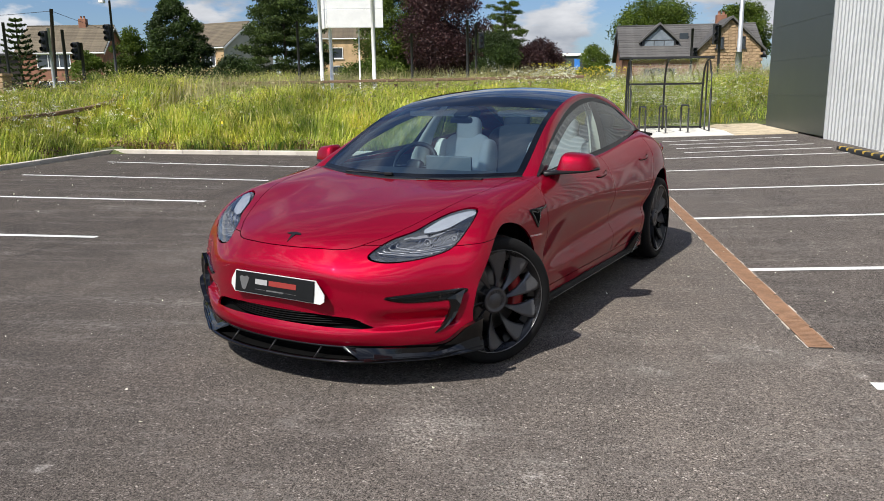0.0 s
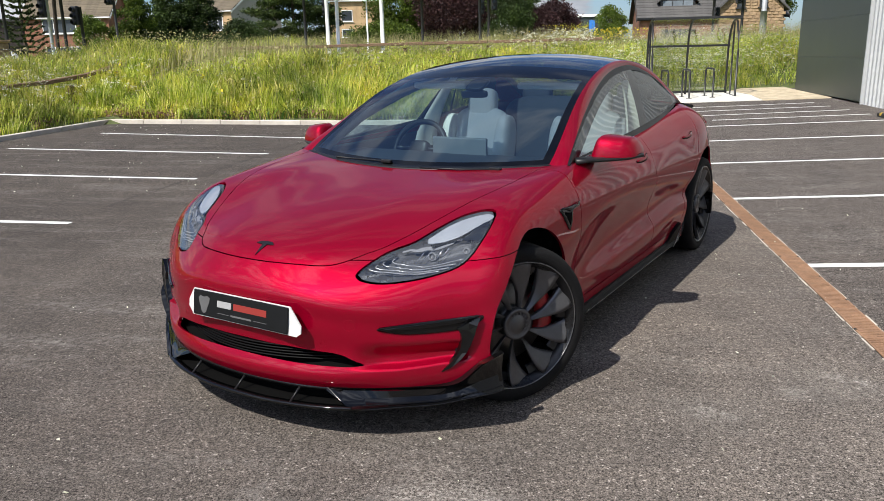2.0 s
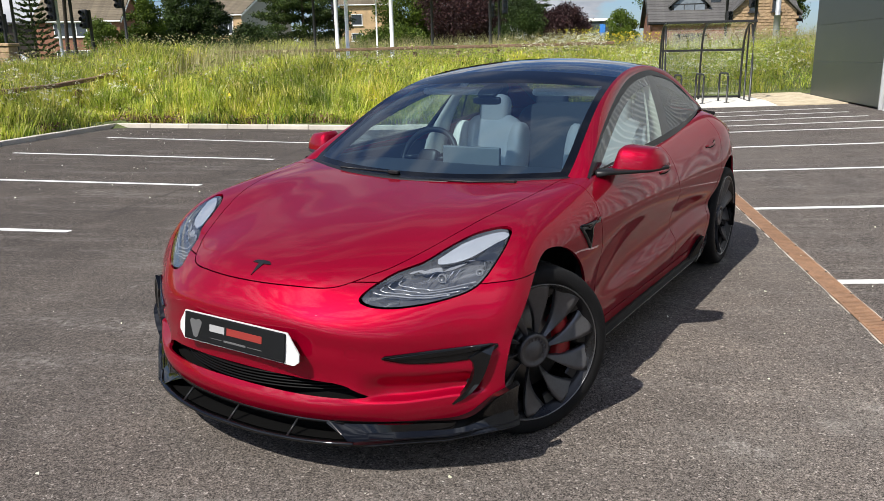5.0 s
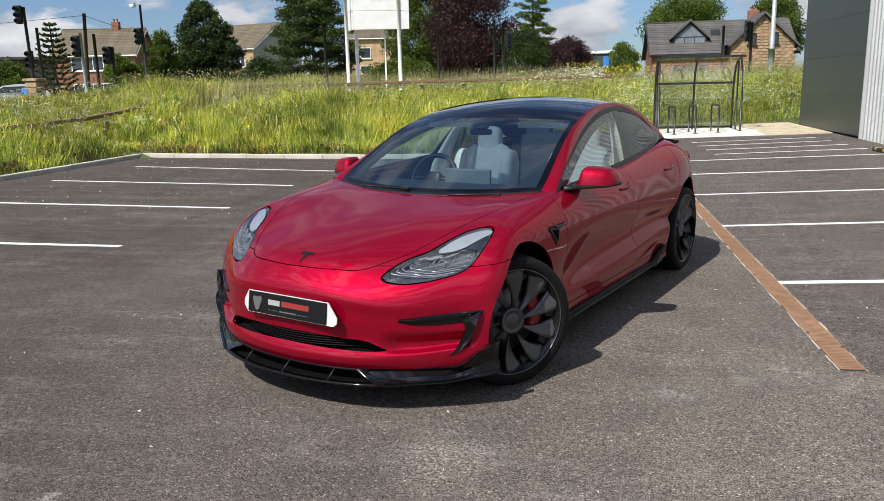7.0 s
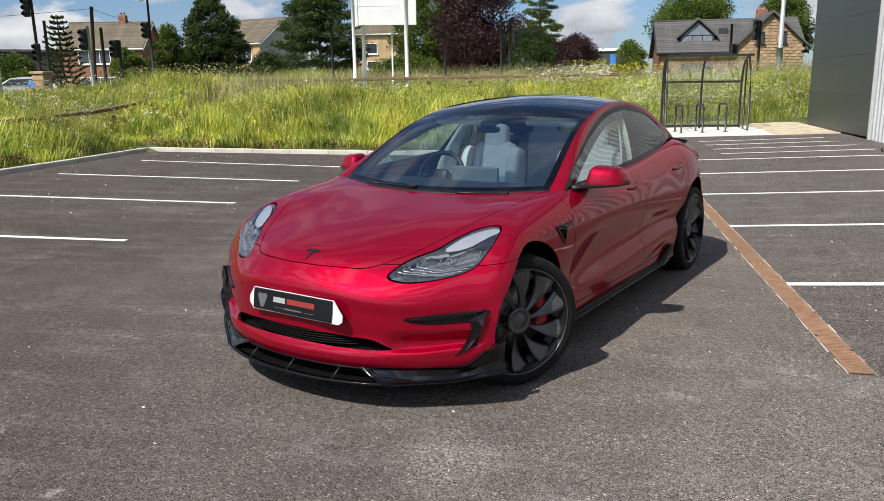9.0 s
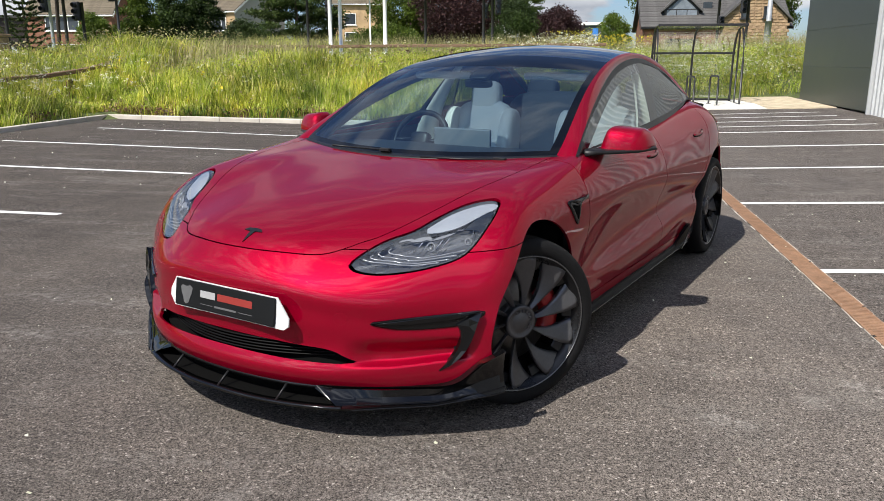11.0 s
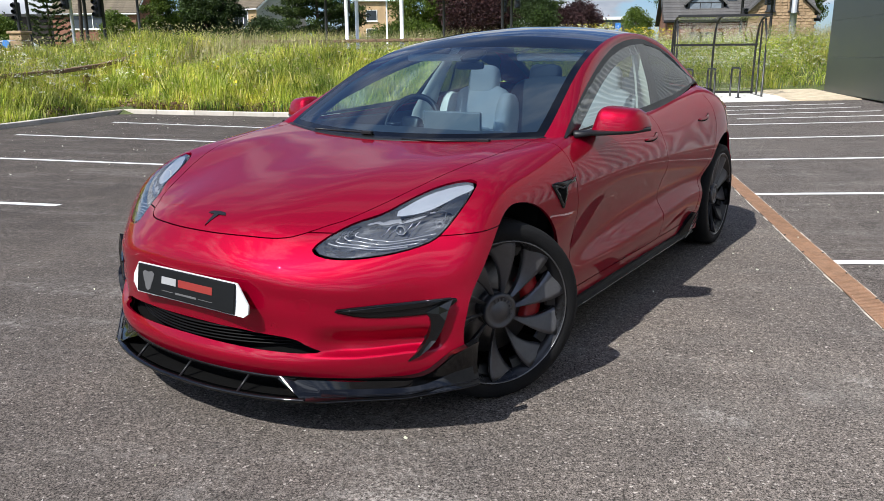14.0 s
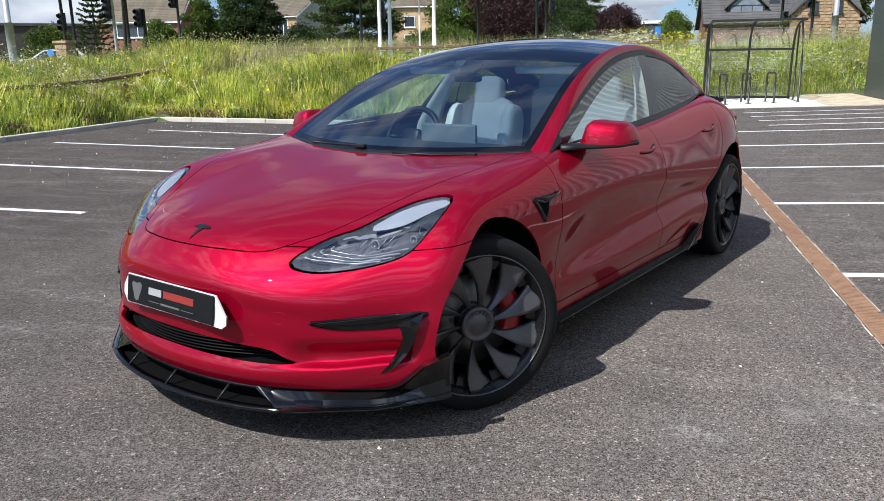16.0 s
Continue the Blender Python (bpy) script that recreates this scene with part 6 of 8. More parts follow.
rdoor_F = polygon_distance(RDOOR, (1, 2), lambda v: v[0] > 0.6)


def bumper_F(v):
    """Front bumper: all ahead of the arch, below the lamp and bonnet joint."""
    x, y, z = v
    if y > 0.05:
        return 1.0
    if z > 0.72:
        return 0.5
    if abs(x) < 0.50:
        return z - 0.676
    return z - (0.647 + 0.10 * max(0, (y + 0.55)) * 1.0)


def scoop(soup):
    """The bay under the corner blade: sinks towards a sharp shelf on top of the chin."""
    out = []
    for x, y, z in soup[0]:
        if y < 0 and 0.44 < x < 0.87 and 0.26 < z < 0.40:
            floor = 0.297 + 0.02 * sstep(0.60, 0.86, x)
            k = sstep(0.46, 0.60, x) * (1 - sstep(0.80, 0.855, x)) * sstep(floor - 0.009, floor + 0.004, z) * (1 - sstep(floor + 0.02, 0.398, z))
            x, y = x - 0.018 * k, y + 0.036 * k
        out.append((x, y, z))
    return out, soup[1]


shell = scoop(shell)
shell, lamp = panel(shell, lamp_F, 0.0032)
shell = cut(shell, grille_F)[0]
shell, bonnet = panel(shell, bonnet_F, 0.0019)
shell, fdoor = panel(shell, fdoor_F, 0.0025)
shell, rdoor = panel(shell, rdoor_F, 0.0025)
fender, bumper = cut(shell, shift_level(bumper_F, -0.0015))[0], cut(shell, shift_level(bumper_F, 0.0015))[1]

shell_part("bonnet", both(bonnet), PAINT, car, 0.012)
shell_part("front_bumper", both(bumper), PAINT, car, 0.012)
shell_part("body_shell", both(fender), PAINT, car, 0.012)
for s in (fdoor, mirror_soup(fdoor)):
    shell_part("front_door", s, PAINT, car, 0.012)
for s in (rdoor, mirror_soup(rdoor)):
    shell_part("rear_door", s, PAINT, car, 0.012)


def under_tub():
    """Near-black tub, added as the shade that backs the joints, arches and grille."""
    G = body_grid(0.08, 3)
    c = G.mean(axis=(0, 1))
    n, m = G.shape[:2]
    I = G.copy()
    for i in range(n):
        for j in range(m):
            a = G[min(i + 1, n - 1), j] - G[max(i - 1, 0), j]
            b = G[i, min(j + 1, m - 1)] - G[i, max(j - 1, 0)]
            nn = np.cross(a, b)
            nn /= max(1e-9, np.linalg.norm(nn))
            I[i, j] = G[i, j] - nn * (0.03 if G[i, j][1] > 0 else 0.055)
    s = grid_soup(I)
    wells = [(ARCH_F[0], ARCH_F[1], 0.44), (ARCH_R[0], ARCH_R[1], 0.44)]
    for a in wells:
        s = cut(s, arch_level(a))[0]
    s = cut(s, shift_level(lamp_F, -0.012))[0]
    s = cut(s, lambda v: -1 if v[2] > 0.90 and 0.55 < v[1] < 3.2 else 1)[0]
    return s


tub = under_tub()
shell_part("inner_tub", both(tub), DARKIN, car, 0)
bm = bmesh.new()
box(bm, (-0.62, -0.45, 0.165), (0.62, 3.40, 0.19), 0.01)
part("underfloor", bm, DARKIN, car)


def arch_liner(cy, cz, side):
    bm = bmesh.new()
    prev = None
    for i in range(25):
        a = math.radians(-30 + 240 * i / 24)
        row = []
        for x, r in ((0.50, 0.375), (0.78, 0.385), (0.80, 0.385)):
            row.append(bm.verts.new((x * side, cy + r * math.cos(a), cz + r * math.sin(a))))
        if prev:
            for k in range(2):
                bm.faces.new((prev[k], prev[k + 1], row[k + 1], row[k]))
        prev = row
    c = [bm.verts.new((0.50 * side, cy + 0.40 * math.cos(t), cz + 0.40 * math.sin(t))) for t in np.linspace(math.radians(-30), math.radians(210), 24)]
    bm.faces.new(c)
    part("wheel_arch_liner", bm, SATINBLACK, car, smooth=True)


for cy in (0.0, 2.875):
    for side in (1, -1):
        arch_liner(cy, 0.336, side)


# ---- greenhouse ----
CENTRE = [(0, 0.38, 0.885), (0, 0.50, 0.945), (0, 0.72, 1.056), (0, 0.97, 1.178), (0, 1.25, 1.294), (0, 1.55, 1.374), (0, 1.83, 1.406), (0, 2.10, 1.410), (0, 2.40, 1.393), (0, 2.65, 1.353), (0, 2.85, 1.300), (0, 3.02, 1.238), (0, 3.19, 1.152), (0, 3.34, 1.06)]
RAIL_IN = [(0.728, 0.575, 0.908), (0.723, 0.67, 0.965), (0.694, 0.86, 1.070), (0.660, 1.08, 1.181), (0.627, 1.33, 1.270), (0.597, 1.60, 1.330), (0.578, 1.85, 1.358), (0.570, 2.10, 1.359), (0.568, 2.38, 1.332), (0.578, 2.60, 1.280), (0.588, 2.78, 1.216), (0.597, 2.93, 1.150), (0.605, 3.07, 1.082), (0.61, 3.19, 1.022)]
RAIL_OUT = [(0.812, 0.60, 0.912), (0.782, 0.74, 0.985), (0.735, 0.95, 1.072), (0.690, 1.17, 1.157), (0.645, 1.42, 1.240), (0.608, 1.70, 1.304), (0.590, 1.98, 1.330), (0.588, 2.20, 1.321), (0.607, 2.45, 1.269), (0.643, 2.615, 1.196), (0.697, 2.725, 1.108), (0.715, 2.86, 1.052), (0.665, 3.02, 1.036), (0.612, 3.18, 1.024)]
BELT = [(0.815, 0.605, 0.913), (0.808, 0.74, 0.921), (0.806, 0.95, 0.928), (0.804, 1.17, 0.935), (0.802, 1.42, 0.942), (0.799, 1.70, 0.953), (0.790, 1.98, 0.972), (0.778, 2.20, 0.991), (0.759, 2.45, 1.023), (0.744, 2.60, 1.048), (0.725, 2.72, 1.060), (0.715, 2.86, 1.052), (0.665, 3.02, 1.036), (0.612, 3.18, 1.024)]


def along(pts, at):
    P = np.array(pts, float)
    return cubic(np.arange(len(P), dtype=float), P, np.asarray(at, float))


def roof_point(s, a):
    """A point of the glass strip: s along the car, a from the centre (0) to the rail (1)."""
    c, r = along(CENTRE, [s])[0], along(RAIL_IN, [s])[0]
    k = a * a
    return (r[0] * a, c[1] + (r[1] - c[1]) * k, c[2] + (r[2] - c[2]) * k)


def strip(f, s0, s1, a0, a1, ns, na):
    v = [f(s0 + (s1 - s0) * i / ns, a0 + (a1 - a0) * j / na) for i in range(ns + 1) for j in range(na + 1)]
    m = na + 1
    return v, [(i * m + j, i * m + j + 1, (i + 1) * m + j + 1, (i + 1) * m + j) for i in range(ns) for j in range(na)]


def rail_point(s, a):
    p, q = along(RAIL_IN, [s])[0], along(RAIL_OUT, [s])[0]
    bulge = 0.007 * 4 * a * (1 - a)
    return tuple(p + (q - p) * a + np.array((bulge, 0, bulge * 0.8)))


def side_point(s, a):
    p, q = along(RAIL_OUT, [s])[0], along(BELT, [s])[0]
    bulge = 0.010 * 4 * a * (1 - a)
    return tuple(p + (q - p) * a + np.array((bulge, 0, 0)))


def pane_point(s, a):
    """Side glass with its dividing lines raked: they run forwards towards the belt."""
    rake = sstep(0.9, 4.5, s) * (1 - sstep(7.4, 8.95, s))
    return side_point(s - 0.95 * a * rake, a)


glass_edge = 0.948
shell_part("windscreen", both(strip(roof_point, 0.52, 3.95, 0, glass_edge, 40, 14)), WINDGLASS, car, 0)
frits = join_soups(strip(roof_point, 0.0, 0.52, 0, 1, 6, 14), strip(roof_point, 0.52, 3.95, glass_edge, 1, 40, 3), strip(roof_point, 3.95, 4.6, 0, 1, 8, 14))
shell_part("windscreen_border", both(frits), GLOSSBLACK, car, 0, "black glass border")
shell_part("roof_panel", both(strip(roof_point, 4.6, 9.4, 0, 1, 44, 14)), ROOFGLASS, car, 0.006, "black glass roof panel")
shell_part("rear_window", both(strip(roof_point, 9.4, 13.0, 0, 1, 30, 14)), REARGLASS, car, 0.004, "dark rear window")
for s in (strip(rail_point, -0.25, 13, 0, 1, 112, 8), mirror_soup(strip(rail_point, -0.25, 13, 0, 1, 112, 8))):
    shell_part("roof_rail", s, PAINT, car, 0.01)
for sgn in (1, -1):
    fix = (lambda q: q) if sgn > 0 else mirror_soup
    shell_part("side_window", fix(strip(pane_point, 0.9, 6.02, 0.08, 0.92, 50, 10)), SIDEGLASS, car, 0)
    shell_part("rear_side_window", fix(strip(pane_point, 6.55, 8.9, 0.10, 0.92, 30, 10)), REARGLASS, car, 0)
    shell_part("quarter_window", fix(strip(side_point, 8.98, 9.85, 0.14, 0.90, 10, 8)), GLOSSBLACK, car, 0)
    shell_part("door_pillar", fix(strip(pane_point, 6.02, 6.55, 0.0, 1.0, 4, 12)), GLOSSBLACK, car, 0, "gloss black pillar between the side windows")
    trim = join_soups(strip(side_point, 0.0, 10.6, 0.0, 0.085, 90, 2), strip(side_point, 0.0, 10.6, 0.915, 1.0, 90, 2), strip(side_point, 0.0, 0.9, 0.085, 0.915, 8, 6), strip(side_point, 8.9, 8.98, 0.085, 0.915, 2, 6), strip(side_point, 9.85, 10.6, 0.085, 0.915, 6, 6))
    shell_part("window_trim", fix(trim), SATINBLACK, car, 0.006, "satin black window trim")

# ---- wheels ----
def lathe(bm, prof, n=64, mat_index=0):
    """Turn a profile of (along the axle, radius) round the x axis."""
    rings = []
    for k in range(n):
        a = 2 * math.pi * k / n
        rings.append([bm.verts.new((x, r * math.cos(a), r * math.sin(a))) for x, r in prof])
    for k in range(n):
        p, q = rings[k], rings[(k + 1) % n]
        for j in range(len(prof) - 1):
            f = bm.faces.new((p[j], p[j + 1], q[j + 1], q[j]))
            f.smooth = True
            f.material_index = mat_index
    return bm


def wheel_meshes():
    out = {}
    bm = bmesh.new()
    lathe(bm, [(-0.115, 0.258), (-0.120, 0.275), (-0.122, 0.300), (-0.112, 0.326), (-0.09, 0.334), (-0.03, 0.336), (-0.028, 0.329), (-0.020, 0.329), (-0.018, 0.336), (0.018, 0.336), (0.020, 0.329), (0.028, 0.329), (0.03, 0.336), (0.088, 0.334),
               (0.110, 0.327), (0.119, 0.311), (0.1205, 0.297), (0.119, 0.284), (0.114, 0.274), (0.104, 0.265)], 72)
    out["tyre"] = mesh_of(bm, "tyre", TYRE)
    bm = bmesh.new()
    lathe(bm, [(-0.11, 0.262), (-0.10, 0.245), (0.03, 0.244), (0.088, 0.257), (0.100, 0.269), (0.108, 0.275), (0.116, 0.279), (0.1175, 0.283), (0.112, 0.287), (0.104, 0.287)], 72)
    out["rim_barrel"] = mesh_of(bm, "rim_barrel", RIMLIP)
    # one blade: narrow and low at the hub, broad and swept at the rim
    bm = bmesh.new()
    nr, nw = 12, 5
    grid_top, grid_low = [], []
    for i in range(nr + 1):
        k = i / nr
        r = 0.070 + (0.277 - 0.070) * k
        mid = radians(2 + 15 * k ** 1.4)
        half = radians(4.4 + 8.0 * sstep(0.0, 1.0, k))
        rt, rl = [], []
        for j in range(nw + 1):
            w = j / nw * 2 - 1
            a = mid + half * w
            x = 0.080 + 0.030 * k ** 1.5 - 0.010 * (w + 1) ** 1.5 * (0.4 + 0.6 * k) - 0.002 * (1 - w * w)
            rt.append(bm.verts.new((x, r * math.cos(a), r * math.sin(a))))
            rl.append(bm.verts.new((x - 0.016, r * math.cos(a), r * math.sin(a))))
        grid_top.append(rt)
        grid_low.append(rl)
    for i in range(nr):
        for j in range(nw):
            f = bm.faces.new((grid_top[i][j], grid_top[i + 1][j], grid_top[i + 1][j + 1], grid_top[i][j + 1]))
            f.smooth = True
        for j, s in ((0, 1), (nw, -1)):
            q = (grid_top[i][j], grid_low[i][j], grid_low[i + 1][j], grid_top[i + 1][j])
            bm.faces.new(q if s > 0 else q[::-1])
    for j in range(nw):
        bm.faces.new((grid_top[nr][j], grid_low[nr][j], grid_low[nr][j + 1], grid_top[nr][j + 1]))
    out["blade"] = mesh_of(bm, "blade", RIM)
    # small raised insert between two blades at the rim
    bm = bmesh.new()
    prev = None
    for r, x in ((0.218, 0.062), (0.224, 0.070), (0.254, 0.080), (0.274, 0.086)):
        row = [bm.verts.new((x, r * math.cos(radians(a)), r * math.sin(radians(a)))) for a in (28.5, 33.0, 37.5, 42.0)]
        if prev:
            for j in range(3):
                bm.faces.new((prev[j], row[j], row[j + 1], prev[j + 1]))
        prev = row
    bmesh.ops.recalc_face_normals(bm, faces=bm.faces)
    out["slot_insert"] = mesh_of(bm, "slot_insert", RIMLIP)
    bm = bmesh.new()
    lathe(bm, [(0.112, 0.2775), (0.1165, 0.279), (0.1185, 0.281), (0.1165, 0.2835), (0.112, 0.284)], 72)
    out["rim_edge"] = mesh_of(bm, "rim_edge", RIMEDGE)
    bm = bmesh.new()
    lathe(bm, [(0.02, 0.06), (0.060, 0.086), (0.082, 0.086), (0.089, 0.082), (0.090, 0.070), (0.086, 0.066), (0.086, 0.045), (0.090, 0.041), (0.091, 0.0005)], 48)
    for k in range(9):
        a = radians(20 + 20 * k)
        m = Matrix.Rotation(a, 4, "X")
        box(bm, (0.084, 0.050, -0.004), (0.0905, 0.064, 0.004), 0.001, m=m)
    out["hub_cap"] = mesh_of(bm, "hub_cap", RIM)
    bm = bmesh.new()
    lathe(bm, [(0.0, 0.07), (0.0, 0.178), (-0.028, 0.178), (-0.028, 0.07)], 48)
    lathe(bm, [(0.0, 0.07), (0.03, 0.066), (0.03, 0.001)], 32)
    out["brake_disc"] = mesh_of(bm, "brake_disc", DISC)
    bm = bmesh.new()
    lathe(bm, [(-0.05, 0.001), (-0.05, 0.25)], 32)
    out["inner_shield"] = mesh_of(bm, "inner_shield", DARKIN)
    bm = bmesh.new()
    prev = None
    for i in range(11):
        a = radians(-36 + 72 * i / 10)
        row = [bm.verts.new((x, r * math.cos(a), r * math.sin(a))) for x, r in ((-0.03, 0.125), (0.030, 0.128), (0.040, 0.145), (0.040, 0.175), (0.028, 0.200), (-0.03, 0.205))]
        if prev:
            for j in range(5):
                f = bm.faces.new((prev[j], prev[j + 1], row[j + 1], row[j]))
                f.smooth = True
        else:
            bm.faces.new(row[::-1])
        prev = row
    bm.faces.new(prev)
    out["brake_caliper"] = mesh_of(bm, "brake_caliper", CALIPER)
    return out


WHEEL = wheel_meshes()


def wheel(y, side, steer, spin):
    m = pose(0.79 * side, y, 0.336, 0, 0, steer + (0 if side > 0 else 180))
    w = piece("wheel", WHEEL["tyre"], car, m)
    w.name = "wheel_tyre"
    turn = Matrix.Rotation(radians(spin), 4, "X") @ Matrix.Diagonal((1, 0.96, 0.96, 1))
    piece("rim", WHEEL["rim_barrel"], w, turn)
    piece("rim_edge", WHEEL["rim_edge"], w, turn)
    for k in range(10):
        piece("blade", WHEEL["blade"], w, turn @ Matrix.Rotation(radians(36 * k), 4, "X"))
        piece("slot_insert", WHEEL["slot_insert"], w, turn @ Matrix.Rotation(radians(36 * k), 4, "X"))
    piece("hub_cap", WHEEL["hub_cap"], w, Matrix.Rotation(radians(-60), 4, "X") @ Matrix.Diagonal((1, 0.80, 0.80, 1)))
    piece("brake_disc", WHEEL["brake_disc"], w, pose(0.02, 0, 0))
    piece("inner_shield", WHEEL["inner_shield"], w, Matrix())
    back = 0 if side > 0 else 180
    piece("brake_caliper", WHEEL["brake_caliper"], w, pose(0.02, 0, 0) @ Matrix.Rotation(radians(back + (8 if y < 1 else 172)), 4, "X"))
    return w


wheel(0.03, 1, -30, 4)
wheel(0.03, -1, -30, 20)
wheel(2.875, 1, 0, 15)
wheel(2.875, -1, 0, 30)

# ---- lamps, lip, skirts, mirrors, plate and other trim ----
def sweep(bm, path, section, closed=True, mat_index=0, caps=True, smooth=True):
    """Carry a section, a list of (out, up), along a path; out is level, square to the path."""
    P = [Vector(p) for p in path]
    rings = []
    for i, p in enumerate(P):
        d = P[min(i + 1, len(P) - 1)] - P[max(i - 1, 0)]
        d.z = 0
        d.normalize()
        out = Vector((d.y, -d.x, 0))
        sec = section(i / (len(P) - 1)) if callable(section) else section
        rings.append([bm.verts.new(p + out * a + Vector((0, 0, b))) for a, b in sec])
    n = len(rings[0])
    for q, w in zip(rings, rings[1:]):
        for j in range(n if closed else n - 1):
            f = bm.faces.new((q[j], w[j], w[(j + 1) % n], q[(j + 1) % n]))
            f.smooth = smooth
            f.material_index = mat_index
    if caps and closed:
        bm.faces.new(rings[0])
        bm.faces.new(rings[-1][::-1])
    return bm


def headlamp(fix):
    lens = shell_part("headlamp", fix(lamp), LAMPGLASS, car, 0.012, "clear headlamp lens over a smoked housing")
    lens.visible_shadow = False
    D = np.array((-0.25, 0.80, -0.28))
    # housing bowl behind the lens
    v = np.array(lamp[0])
    c = v.mean(0)
    d = np.array([-lamp_F(p) for p in lamp[0]])
    k = np.minimum(d * 1.6, 0.042)[:, None]
    bowl = ([tuple(p) for p in v + D * (k + 0.004)], lamp[1])
    shell_part("housing", fix(bowl), LAMPDARK, lens, 0, "smoked grey lamp housing")

    def inside(x, z, depth):
        """A point behind the lens, at that place of the front view."""
        w = 1 / ((v[:, 0] - x) ** 2 + (v[:, 2] - z) ** 2 + 4e-5) ** 2
        y = (w * v[:, 1]).sum() / w.sum()
        return Vector((x + D[0] * depth, y + D[1] * depth, z + D[2] * depth))

    flipx = (lambda p: p) if fix(([(1, 0, 0)], []))[0][0][0] > 0 else (lambda p: Vector((-p[0], p[1], p[2])))

    def bar(name, pts, r, material, depth, flat=1.0):
        bm = bmesh.new()
        tube(bm, [flipx(inside(x, z, depth)) for x, z in pts], r, 8)
        return part(name, bm, material, lens)

    def patch(name, line, depth, material, label="", smooth=4):
        """A lens-shaped inner piece that fills an outline of the front view."""
        q = cut(lamp, polygon_distance(outline(line, smooth), (0, 2)))[1]
        shell_part(name, fix(([tuple(np.array(p) + D * depth) for p in q[0]], q[1])), material, lens, 0.004, label)

    patch("light_guide", [(0.612, 0.727), (0.625, 0.738), (0.642, 0.757), (0.664, 0.776), (0.690, 0.789), (0.718, 0.799), (0.745, 0.806), (0.775, 0.809), (0.797, 0.805), (0.799, 0.796), (0.775, 0.781), (0.752, 0.762), (0.735, 0.749), (0.715, 0.739), (0.685, 0.730), (0.645, 0.724)], 0.010, LAMPWHITE, "pale upper light guide", 1)
    patch("lower_guide", [(0.550, 0.699), (0.60, 0.711), (0.650, 0.717), (0.690, 0.722), (0.735, 0.738), (0.715, 0.722), (0.680, 0.708), (0.62, 0.701)], 0.014, LAMPGREY)
    patch("shade", [(0.745, 0.738), (0.766, 0.770), (0.784, 0.793), (0.800, 0.788), (0.811, 0.752), (0.806, 0.712), (0.790, 0.738)], 0.012, LAMPNAVY, "dark outer shade")
    patch("inner_shade", [(0.497, 0.657), (0.512, 0.680), (0.530, 0.697), (0.590, 0.722), (0.560, 0.705), (0.528, 0.675)], 0.012, LAMPNAVY, "dark inner shade")
    for line in ([(0.490, 0.650), (0.495, 0.646), (0.578, 0.638), (0.646, 0.634), (0.72, 0.642)], [(0.508, 0.662), (0.512, 0.652), (0.591, 0.644), (0.66, 0.640), (0.745, 0.652)],
                 [(0.524, 0.672), (0.530, 0.661), (0.603, 0.652), (0.66, 0.648), (0.765, 0.664)], [(0.553, 0.680), (0.560, 0.668), (0.632, 0.659), (0.68, 0.657), (0.780, 0.678)]):
        bar("ribbed_diffuser", [(p.x, p.y) for p in outline([Vector(q) for q in line], 5, False)], 0.0030, LAMPGREY, 0.016)
    for line in ([(0.632, 0.670), (0.640, 0.700)], [(0.650, 0.672), (0.664, 0.704)], [(0.690, 0.676), (0.696, 0.708)], [(0.706, 0.680), (0.716, 0.714)], [(0.655, 0.690), (0.69, 0.696)]):
        bar("reflector_fin", line, 0.0015, LAMPSILVER, 0.020)
    for x, z, r in ((0.672, 0.690, 0.017), (0.778, 0.706, 0.013)):
        p = flipx(inside(x, z, 0.03))
        bm = bmesh.new()
        ax = Vector((flipx(Vector((0.25, 0, 0))).x, -0.9, 0.12)).normalized()
        tube(bm, [p, p + ax * 0.010], r, 20)
        bez = part("projector_bezel", bm, LAMPGREY, lens)
        bm = bmesh.new()
        tube(bm, [p + ax * 0.0105, p + ax * 0.012], r * 0.7, 20)
        part("projector_lens", bm, LAMPDARK, lens, smooth=True)
    bar("marker_guide", [(0.728, 0.736), (0.775, 0.740), (0.788, 0.712)], 0.0028, LAMPSILVER, 0.016)


headlamp(lambda s: s)
headlamp(mirror_soup)

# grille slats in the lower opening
# near-black sheet behind the slats stands in for the shade there
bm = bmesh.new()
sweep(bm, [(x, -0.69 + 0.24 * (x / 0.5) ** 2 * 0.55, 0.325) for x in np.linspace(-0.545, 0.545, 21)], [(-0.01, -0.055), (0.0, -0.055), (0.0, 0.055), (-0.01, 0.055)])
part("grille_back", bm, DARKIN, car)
for k in range(5):
    z = 0.308 + 0.0115 * k
    half = 0.50 - 0.012 * k
    path = [(x, -0.722 + 0.30 * (x / 0.60) ** 2 * 0.8 + 0.012 * (x / 0.5) ** 4, z) for x in np.linspace(-half, half, 25)]
    bm = bmesh.new()
    sweep(bm, path, [(-0.012, -0.002), (0.004, -0.002), (0.004, 0.002), (-0.012, 0.002)])
    part("grille_slat", bm, GRILLEBLACK, car)

# front lip: thin splitter on struts between two side blades
LIP = [(0.0, -0.783), (0.15, -0.778), (0.30, -0.752), (0.42, -0.716), (0.505, -0.678)]


def lip_low(x):
    """Height of the lip's lower edge: it rises towards the wheel."""
    return float(np.interp(abs(x), [0.5, 0.765, 0.95], [0.143, 0.148, 0.180]))


